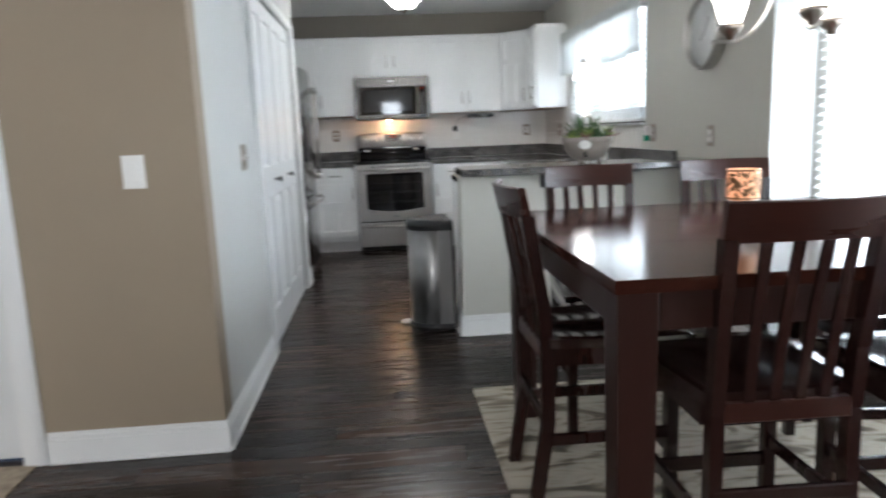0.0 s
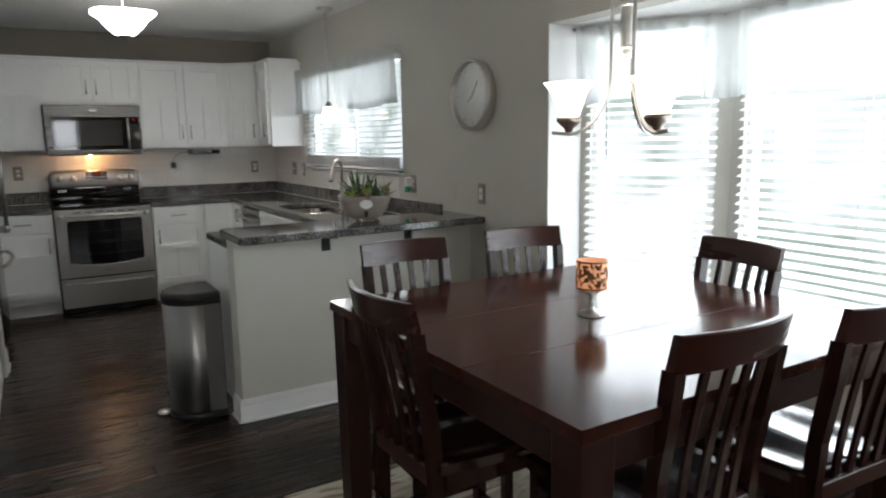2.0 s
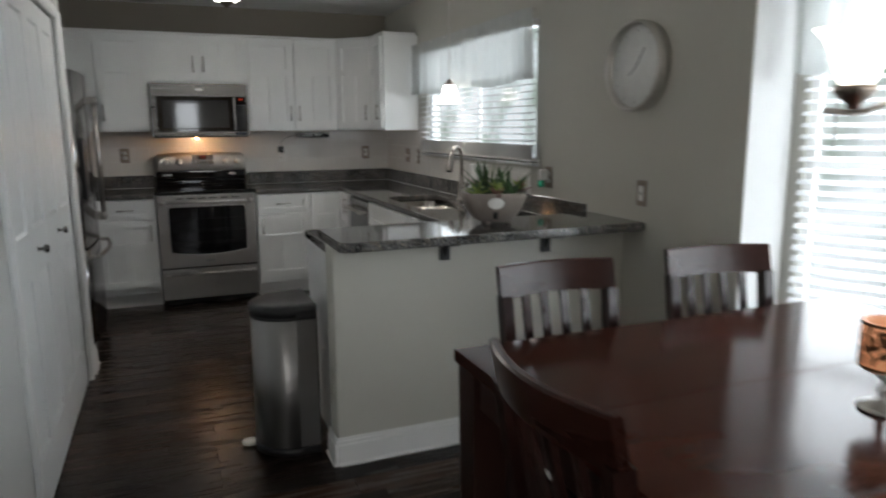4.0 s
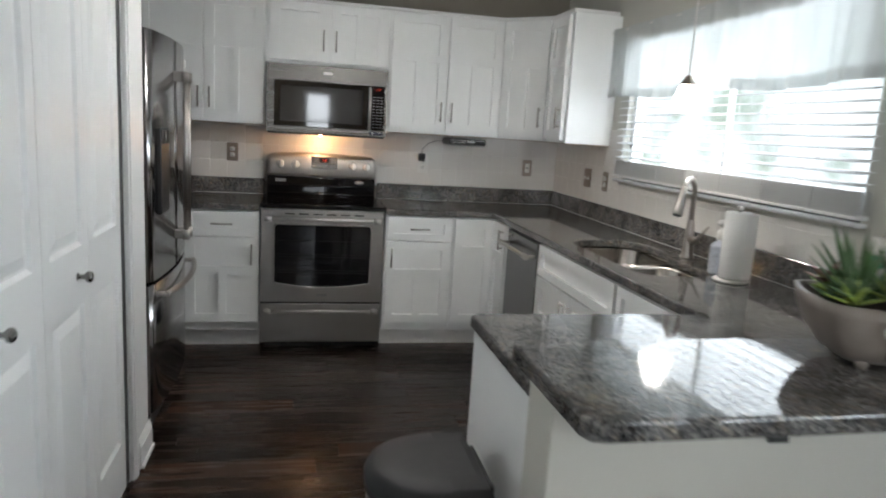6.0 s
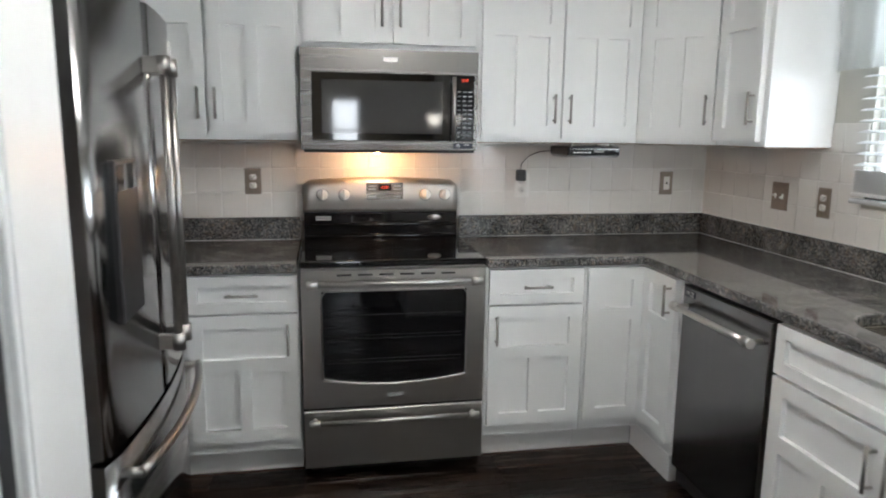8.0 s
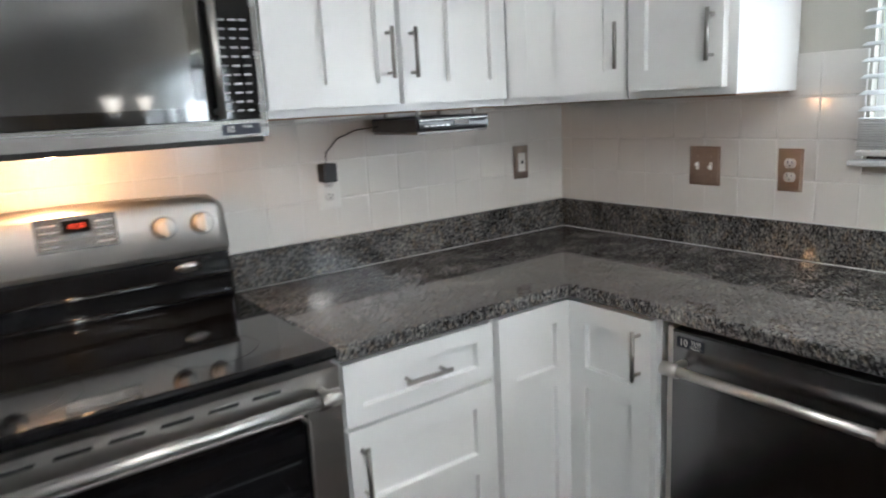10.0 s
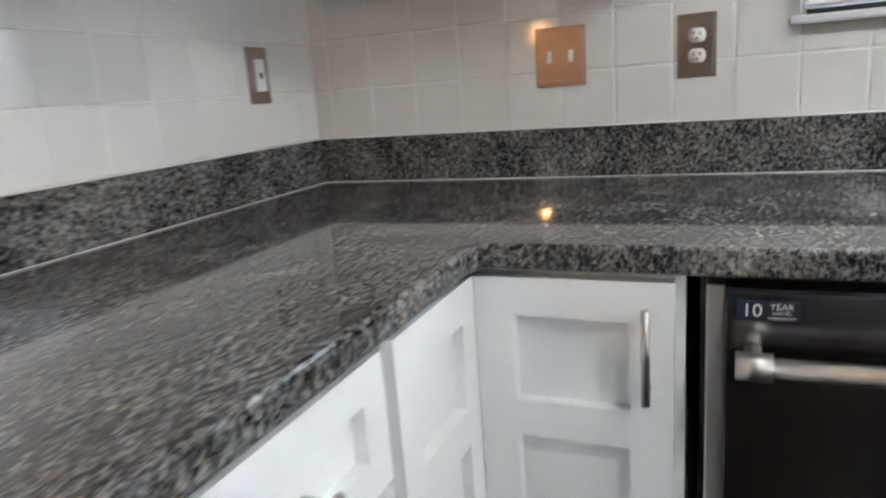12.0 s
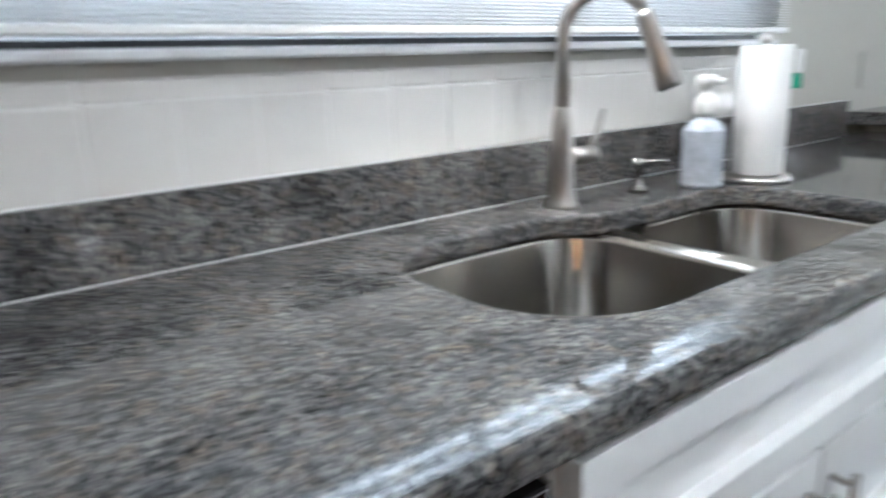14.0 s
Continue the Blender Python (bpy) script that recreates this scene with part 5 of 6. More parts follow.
def faucet():
    f = thing("faucet", pose(1.872, 5.535, 0.910), "brushed nickel gooseneck faucet with a pull-down head behind the sink", "faucet")
    bm = bmesh.new()
    lathe(bm, [(0.0, 0.0005), (0.031, 0.0005), (0.031, 0.006), (0.027, 0.011), (0.0235, 0.03), (0.0215, 0.06), (0.0205, 0.12), (0.0180, 0.150), (0.0145, 0.172), (0.0130, 0.176), (0.0120, 0.178)], n=24)
    part("base", bm, M_TAP, f)
    d = Vector((-0.79, -0.615, 0)).normalized()
    pts = [Vector((0, 0, 0.12)), Vector((0, 0, 0.297))]
    R = 0.070
    for k in range(1, 13):
        a = radians(150) * k / 12
        pts.append(Vector((0, 0, 0.297)) + d * (R - R * math.cos(a)) + Vector((0, 0, R * math.sin(a))))
    bm = bmesh.new()
    tube(bm, pts, 0.0115, n=14)
    part("neck", bm, M_TAP, f)
    bm = bmesh.new()
    p, u = pts[-1], d * 0.355 - Vector((0, 0, 0.935))
    tube(bm, [p, p + u * 0.012, p + u * 0.05, p + u * 0.095, p + u * 0.125, p + u * 0.132], [0.0135, 0.0145, 0.0165, 0.0205, 0.0225, 0.0210], n=20)
    head = part("spray_head", bm, M_TAP, f)
    bm = bmesh.new()
    tube(bm, [p + u * 0.1322, p + u * 0.134], 0.0190, n=20)
    part("nozzle", bm, M_BLACK, head, "black rubber nozzle")
    bm = bmesh.new()
    tube(bm, [(0, 0, 0.088), (-0.010, -0.070, 0.090), (-0.011, -0.078, 0.090)], [0.0165, 0.0165, 0.012], n=16)
    tube(bm, [(-0.008, -0.062, 0.095), (0.0, -0.095, 0.125), (0.012, -0.125, 0.165)], [0.007, 0.006, 0.005], n=10)
    part("lever", bm, M_TAP, f)


faucet()


def soap_pump():
    s = thing("soap_dispenser", pose(1.860, 5.330, 0.910), "small nickel soap dispenser beside the faucet", "soap dispenser")
    bm = bmesh.new()
    lathe(bm, [(0.0, 0.0005), (0.020, 0.0005), (0.020, 0.008), (0.011, 0.016), (0.010, 0.045), (0.017, 0.050), (0.017, 0.066), (0.0, 0.070)], n=20)
    part("base", bm, M_STEEL, s)
    bm = bmesh.new()
    tube(bm, [(0, 0, 0.058), (-0.03, -0.045, 0.060), (-0.035, -0.055, 0.052)], 0.005, n=8)
    part("spout", bm, M_STEEL, s)


soap_pump()


def soap_bottle():
    b = thing("soap_bottle", pose(1.807, 5.195, 0.9105), "clear ribbed foaming hand soap bottle with a white pump", "soap bottle")
    bm = bmesh.new()
    prof = [(0.0, 0.0), (0.038, 0.0), (0.0415, 0.006)]
    for i in range(14):
        prof += [(0.0425, 0.010 + i * 0.0078), (0.0400, 0.014 + i * 0.0078)]
    prof += [(0.030, 0.128), (0.018, 0.136), (0.018, 0.142)]
    lathe(bm, prof, n=28)
    part("body", bm, M_CLEAR, b)
    bm = bmesh.new()
    lathe(bm, [(0.020, 0.140), (0.022, 0.150), (0.021, 0.172), (0.012, 0.182), (0.010, 0.195), (0.018, 0.199), (0.021, 0.212), (0.015, 0.220), (0.0, 0.221)], n=24)
    tube(bm, [(0, 0, 0.208), (-0.035, -0.012, 0.206)], 0.007, n=10)
    part("pump", bm, M_WHITEP, b)


soap_bottle()


def paper_towel():
    p = thing("paper_towel_holder", pose(1.770, 5.050, 0.9105), "steel paper towel stand with a white roll, beside the sink", "paper towel")
    bm = bmesh.new()
    lathe(bm, [(0.0, 0.0), (0.068, 0.0), (0.070, 0.004), (0.066, 0.010), (0.012, 0.012), (0.0, 0.012)], n=36)
    part("base", bm, M_NICKEL, p)
    bm = bmesh.new()
    tube(bm, [(0, 0, 0.01), (0, 0, 0.280)], 0.006)
    lathe(bm, [(0.0, 0.274), (0.012, 0.276), (0.016, 0.286), (0.010, 0.296), (0.0, 0.298)], n=16)
    part("rod", bm, M_NICKEL, p)
    bm = bmesh.new()
    lathe(bm, [(0.020, 0.016), (0.048, 0.014), (0.051, 0.018), (0.051, 0.268), (0.048, 0.272), (0.020, 0.270), (0.020, 0.016)], n=40)
    box(bm, 0.0, 0.047, -0.0525, -0.051, 0.016, 0.270)
    part("roll", bm, M_PAPER, p)


paper_towel()


def radio():
    r = thing("under_cabinet_radio", pose(1.085, 7.255, 0), "black and silver radio hung under the white wall cabinet", "radio")
    part("body", B(0, 0.255, 0, 0.24, 1.328, 1.366, bevel=0.004), M_BLACK, r)
    part("tray", B(0.004, 0.251, 0.004, 0.235, 1.320, 1.3275, bevel=0.002), M_CAN, r)
    fc = part("face", B(0.006, 0.249, -0.005, 0.0, 1.333, 1.363, bevel=0.001), M_BLACKG, r)
    part("display", B(0.125, 0.175, -0.0065, -0.005, 1.342, 1.354), M_GREY, fc)
    bm = bmesh.new()
    for i in range(5):
        box(bm, 0.025 + i * 0.018, 0.037 + i * 0.018, -0.0065, -0.005, 1.340, 1.344)
    box(bm, 0.010, 0.245, -0.0065, -0.005, 1.3575, 1.3595)
    part("button", bm, M_NICKEL, fc)
    for x in (0.03, 0.225):
        for y in (0.03, 0.2):
            bm = bmesh.new()
            tube(bm, [(x, y, 1.366), (x, y, 1.3845)], 0.008, n=10)
            part("standoff", bm, M_NICKEL, r)
    bm = bmesh.new()
    tube(bm, [(0.004, 0.20, 1.345), (-0.05, 0.25, 1.338), (-0.095, 0.285, 1.315), (-0.128, 0.298, 1.275), (-0.131, 0.296, 1.246)], 0.0022, n=6)
    part("cord", bm, M_BLACK, r)
    bm = bmesh.new()
    box(bm, -0.154, -0.108, 0.270, 0.3135, 1.190, 1.246, bevel=0.007, seg=2)
    part("plug", bm, M_BLACK, r, "black wall plug adapter")


radio()

# ---- plates on the walls ----


def plate(name, m, w, h, material, label, category, kind, group=""):
    """Front is -y; the plate is centred on its origin."""
    p = thing(name, m, label, category, group)
    bm = bmesh.new()
    box(bm, -w / 2, w / 2, -0.003, 0, -h / 2, h / 2, bevel=0.001)
    box(bm, -w / 2 + 0.006, w / 2 - 0.006, -0.0055, -0.003, -h / 2 + 0.006, h / 2 - 0.006, bevel=0.001)
    pl = part("cover", bm, material, p)
    n = 2 if w > 0.1 else 1
    for i in range(n):
        x = (i - (n - 1) / 2) * 0.046
        if kind == "duplex":
            for z in (-0.0195, 0.0195):
                bm = bmesh.new()
                lathe(bm, [(0.0, -0.008), (0.0165, -0.008), (0.0170, -0.005)], n=26, axis="y")
                for v in bm.verts:
                    v.co.z = max(-0.0135, min(0.0135, v.co.z))
                s = part("socket", bm, M_WHITEP, p, "white socket")
                s.location = (x, 0, z)
                for sx, sh in ((-0.006, 0.008), (0.006, 0.0065)):
                    part("slot", B(sx - 0.0011, sx + 0.0011, -0.0086, -0.008, 0.000, sh), M_BLACK, s)
                bm = bmesh.new()
                lathe(bm, [(0.0, -0.0086), (0.0024, -0.0086), (0.0024, -0.008)], n=10, center=(0, 0, -0.006), axis="y")
                part("slot", bm, M_BLACK, s)
        elif kind == "toggle":
            part("toggle", B(x - 0.005, x + 0.005, -0.0075, -0.0055, -0.012, 0.012), M_WHITEP, p)
            part("lever", B(x - 0.0035, x + 0.0035, -0.020, -0.0075, 0.000 - 0.008 * i, 0.009 - 0.008 * i, bevel=0.001), M_WHITEP, p)
        elif kind == "rocker":
            s = part("insert", B(x - 0.0165, x + 0.0165, -0.0085, -0.0055, -0.034, 0.034, bevel=0.001), M_WHITEP, p, "white insert")
            part("button", B(x - 0.005, x + 0.005, -0.0100, -0.0085, -0.006, 0.006, bevel=0.001), M_BLACK if material is not M_WHITEP else M_WHITEP, s)
        if kind in ("duplex", "toggle"):
            bm = bmesh.new()
            for z in ((0,) if kind == "duplex" else (-0.030, 0.030)):
                lathe(bm, [(0.0, -0.0068), (0.003, -0.0066), (0.003, -0.0055)], n=10, center=(x, 0, z), axis="y")
            part("screw", bm, material, p)
    return p


TY = 7.5795
TX = 1.9745
NW = lambda x, z: pose(x, TY, z)
EW = lambda y, z: frame_x((TX, y), -90) @ pose(0, 0, z)
plate("outlet_plate", NW(-0.345, 1.188), 0.074, 0.122, M_BRONZE, "bronze plate with a white double outlet beside the refrigerator", "outlet", "duplex")
plate("outlet_plate", NW(0.969, 1.165), 0.076, 0.120, M_WHITEP, "ivory outlet plate on the tiles with a black adapter plugged in", "outlet", "duplex")
plate("outlet_plate", NW(1.757, 1.176), 0.072, 0.120, M_BRONZE, "bronze plate with a white safety outlet on the back wall tiles", "outlet", "rocker")
plate("switch_plate", EW(6.961, 1.166), 0.107, 0.122, M_COPPER, "copper coloured double switch plate on the tiles", "light switch", "toggle")
plate("outlet_plate", EW(6.690, 1.164), 0.072, 0.122, M_BRONZE, "bronze plate with a white double outlet on the tiles", "outlet", "duplex")
WW = lambda y, z: frame_x((XE, y), -90) @ pose(0, 0, z)
plate("outlet_plate", WW(4.548, 1.128), 0.075, 0.120, M_BRONZE, "bronze outlet plate beside the sink window, holding an air freshener", "outlet", "duplex")
plate("blank_plate", WW(4.034, 1.106), 0.072, 0.115, M_WALL, "wall plate painted greige like its wall", "wall plate", "blank")
plate("switch_plate", WW(3.727, 1.110), 0.072, 0.118, M_BRONZE, "nickel plate with one white switch above the bar", "light switch", "rocker")
CW = lambda y, z: frame_x((XC, y), 90) @ pose(0, 0, z)
plate("switch_plate", CW(3.352, 1.108), 0.118, 0.122, M_BRONZE, "bronze double switch plate on the closet wall", "light switch", "toggle")
plate("switch_plate", pose(-0.750, 2.565, 1.092), 0.080, 0.120, M_WHITEP, "white single switch plate on the tan wall", "light switch", "rocker")
plate("outlet_plate", mB @ pose(0.29, 0, 0.33), 0.072, 0.115, M_BRONZE, "bronze outlet plate low under the bay window", "outlet", "duplex")
a = thing("air_freshener", WW(4.573, 1.128), "plug-in air freshener with green oil in the bronze outlet", "air freshener")
bm = bmesh.new()
box(bm, -0.012, 0.028, -0.055, -0.0087, -0.015, 0.045, bevel=0.006, seg=2)
part("body", bm, M_WHITEP, a)
bm = bmesh.new()
lathe(bm, [(0.0, -0.055), (0.018, -0.055), (0.020, -0.045), (0.018, -0.018), (0.008, -0.015)], n=18, center=(0.008, -0.040, 0.0))
part("bottle", bm, M_GREEN, a, "small bottle of green oil")


def clock():
    c = thing("wall_clock", WW(3.762, 1.672), "round wall clock with a brushed silver rim and a pale face", "clock")
    bm = bmesh.new()
    lathe(bm, [(0.170, -0.006), (0.187, -0.003), (0.196, -0.008), (0.198, -0.040), (0.196, -0.064), (0.190, -0.070), (0.183, -0.066), (0.180, -0.050), (0.178, -0.030)], n=64, axis="y")
    part("rim", bm, M_CONSOLE, c)
    bm = bmesh.new()
    lathe(bm, [(0.0, -0.034), (0.181, -0.034), (0.181, -0.002), (0.0, -0.002)], n=64, axis="y")
    part("dial", bm, M_CLOCKF, c)
    for ang, L, w in ((-36, 0.095, 0.006), (-52 + 180, 0.060, 0.005)):
        bm = bmesh.new()
        box(bm, -w / 2, w / 2, -0.040, -0.037, -0.02, L)
        k = part("clock_hand", bm, M_GREY, c)
        k.rotation_euler = (0, radians(-ang), 0)
    bm = bmesh.new()
    for k in range(12):
        a = math.pi * k / 6
        x, z = math.sin(a) * 0.155, math.cos(a) * 0.155
        lathe(bm, [(0.0, -0.0365), (0.003, -0.0365), (0.003, -0.034)], n=8, center=(x, 0, z), axis="y")
    part("marker", bm, M_GREY, c)


clock()

# ---- lamps ----


def bell(n_shade="shade"):
    bm = bmesh.new()
    lathe(bm, [(0.030, 0.0), (0.036, 0.010), (0.046, 0.040), (0.054, 0.070), (0.066, 0.095), (0.086, 0.118), (0.088, 0.120), (0.082, 0.116), (0.062, 0.094), (0.050, 0.070), (0.042, 0.040), (0.030, 0.012)], n=32, square=0.35)
    return bm


def chandelier(cx, cy, z_arm):
    c = thing("chandelier", pose(cx, cy, 0), "brushed nickel chandelier with three lit frosted bell shades over the table", "chandelier")
    bm = bmesh.new()
    lathe(bm, [(0.0, 2.4395), (0.070, 2.4395), (0.070, 2.425), (0.030, 2.405), (0.0, 2.400)], n=28)
    part("canopy", bm, M_NICKEL, c)
    bm = bmesh.new()
    tube(bm, [(0, 0, 1.74), (0, 0, 2.405)], 0.006, n=10)
    part("stem", bm, M_NICKEL, c)
    bm = bmesh.new()
    lathe(bm, [(0.0, 1.675), (0.016, 1.675), (0.017, 1.69), (0.0165, 1.86), (0.012, 1.875), (0.0, 1.88)], n=20)
    lathe(bm, [(0.021, 1.70), (0.021, 1.712)], n=20)
    lathe(bm, [(0.021, 1.83), (0.021, 1.842)], n=20)
    for ang in (138, 257, 17):
        tube(bm, [(0, 0, 1.85), (0.045 * math.cos(radians(ang)), 0.045 * math.sin(radians(ang)), 1.85)], 0.004, n=6)
    part("column", bm, M_NICKEL, c)
    for ang in (138, 257, 17):
        R = 0.175
        a = radians(ang)
        u = Vector((math.cos(a), math.sin(a), 0))
        bm = bmesh.new()
        pts = [u * 0.045 + Vector((0, 0, 1.90))]
        pts += [u * 0.045 + Vector((0, 0, 1.90 - 0.27 * k / 4)) for k in range(1, 5)]
        z0 = z_arm - 0.012
        for k in range(1, 9):
            q = k / 8
            pts.append(u * (0.045 + (R - 0.045) * (1 - math.cos(q * math.pi / 2))) + Vector((0, 0, 1.63 - (1.63 - z0) * math.sin(q * math.pi / 2))))
        pts.append(u * (R + 0.055) + Vector((0, 0, z0 + 0.006)))
        tube(bm, pts, 0.0075, n=8, flat=0.55)
        ar = part("arm", bm, M_NICKEL, c)
        bm = bmesh.new()
        lathe(bm, [(0.0, z_arm - 0.006), (0.010, z_arm - 0.004), (0.012, z_arm + 0.006), (0.024, z_arm + 0.018), (0.033, z_arm + 0.030), (0.033, z_arm + 0.042), (0.0, z_arm + 0.044)], n=24, center=(u.x * R, u.y * R, 0), square=0.6)
        part("cup", bm, M_BRONZE, ar)
        s = part("shade", bell(), M_SHADE, ar, "lit frosted glass bell shade")
        s.location, s.scale = (u.x * R, u.y * R, z_arm + 0.043), (0.86, 0.86, 0.92)


chandelier(1.405, 2.065, 1.450)


def ceiling_light():
    c = thing("ceiling_light", pose(0.37, 5.475, 0), "semi-flush kitchen ceiling light with one lit frosted glass bowl", "ceiling light")
    bm = bmesh.new()
    lathe(bm, [(0.0, 2.4395), (0.085, 2.4395), (0.085, 2.425), (0.030, 2.410), (0.0, 2.408)], n=28)
    part("canopy", bm, M_NICKEL, c)
    bm = bmesh.new()
    tube(bm, [(0, 0, 2.11), (0, 0, 2.42)], 0.006)
    part("stem", bm, M_NICKEL, c)
    bm = bmesh.new()
    lathe(bm, [(0.040, 2.130), (0.062, 2.137), (0.105, 2.175), (0.150, 2.232), (0.195, 2.268), (0.198, 2.274), (0.188, 2.270), (0.145, 2.238), (0.100, 2.182), (0.060, 2.143), (0.040, 2.136)], n=40, square=0.45)
    part("shade", bm, M_SHADEK, c, "lit frosted glass bowl shade")
    bm = bmesh.new()
    lathe(bm, [(0.0, 2.095), (0.008, 2.100), (0.016, 2.110), (0.036, 2.122), (0.044, 2.132), (0.0, 2.136)], n=20, square=0.5)
    part("finial", bm, M_BRONZE, c)


ceiling_light()


def pendant():
    x, y = 1.812, 5.60
    c = thing("pendant_lamp", pose(x, y, 0), "small nickel pendant lamp with a lit glass cone over the sink", "pendant lamp")
    bm = bmesh.new()
    lathe(bm, [(0.0, 2.4395), (0.065, 2.4395), (0.062, 2.428), (0.020, 2.415), (0.0, 2.412)], n=24)
    part("canopy", bm, M_NICKEL, c)
    bm = bmesh.new()
    tube(bm, [(0, 0, 1.72), (0, 0, 2.42)], 0.004, n=8)
    part("stem", bm, M_NICKEL, c)
    bm = bmesh.new()
    lathe(bm, [(0.0, 1.735), (0.012, 1.733), (0.020, 1.715), (0.036, 1.695), (0.036, 1.690), (0.0, 1.690)], n=24)
    part("cap", bm, M_BRONZE, c)
    bm = bmesh.new()
    lathe(bm, [(0.034, 1.692), (0.050, 1.640), (0.075, 1.575), (0.078, 1.570), (0.070, 1.575), (0.046, 1.640), (0.030, 1.690)], n=28)
    part("shade", bm, M_SHADEK, c, "lit frosted glass cone")


pendant()


# ---- dining table and chairs ----


def dining_table():
    x0, x1, y0, y1, top = 0.630, 1.972, 1.405, 2.722, 0.861
    t = thing("dining_table", pose(0, 0, 0), "square counter-height mahogany dining table standing on the rug", "table")
    xm, ya, yb = (x0 + x1) / 2, 1.845, 2.262
    for a, b in ((y0, ya), (ya, yb), (yb, y1)):
        part("tabletop", B(x0, x1, a + (0.0006 if a > y0 else 0), b - (0.0006 if b < y1 else 0), top - 0.032, top, bevel=0.0014, seg=2), M_TABLE, t)
    cx = 1.399
    part("seam", B(x0 + 0.75, x0 + 0.7515, ya + 0.002, yb - 0.002, top, top + 0.0003), M_WOOD, t)
    for a, b, c, d in ((x0 + 0.11, x1 - 0.11, y0 + 0.022, y0 + 0.046), (x0 + 0.11, x1 - 0.11, y1 - 0.046, y1 - 0.022), (x0 + 0.022, x0 + 0.046, y0 + 0.11, y1 - 0.11), (x1 - 0.046, x1 - 0.022, y0 + 0.11, y1 - 0.11)):
        part("apron", B(a, b, c, d, top - 0.125, top - 0.032, bevel=0.002), M_LEGW, t)
    for x in (x0 + 0.008, x1 - 0.103):
        for y in (y0 + 0.008, y1 - 0.103):
            bm = B(x, x + 0.095, y, y + 0.095, 0.010, top - 0.032, bevel=0.004, seg=2)
            for v in bm.verts:
                if v.co.z < 0.3:
                    mx, my = x + 0.0475, y + 0.0475
                    v.co.x, v.co.y = mx + (v.co.x - mx) * 0.86, my + (v.co.y - my) * 0.86
            part("leg", bm, M_LEGW, t)


dining_table()


def bent_bar(x0, y0, z0, x1, y1, z1, w, d, bow=0.0, n=8):
    """A bar from one point to the other, w wide along x and d thick along y, bowing backwards."""
    bm = bmesh.new()
    rings = []
    for i in range(n + 1):
        q = i / n
        x, y, z = x0 + (x1 - x0) * q, y0 + (y1 - y0) * q - bow * math.sin(math.pi * q), z0 + (z1 - z0) * q
        rings.append([bm.verts.new(p) for p in ((x - w / 2, y - d / 2, z), (x + w / 2, y - d / 2, z), (x + w / 2, y + d / 2, z), (x - w / 2, y + d / 2, z))])
    for a, b in zip(rings, rings[1:]):
        for k in range(4):
            bm.faces.new((a[k], a[(k + 1) % 4], b[(k + 1) % 4], b[k]))
    bm.faces.new(rings[0][::-1])
    bm.faces.new(rings[-1])
    return bm


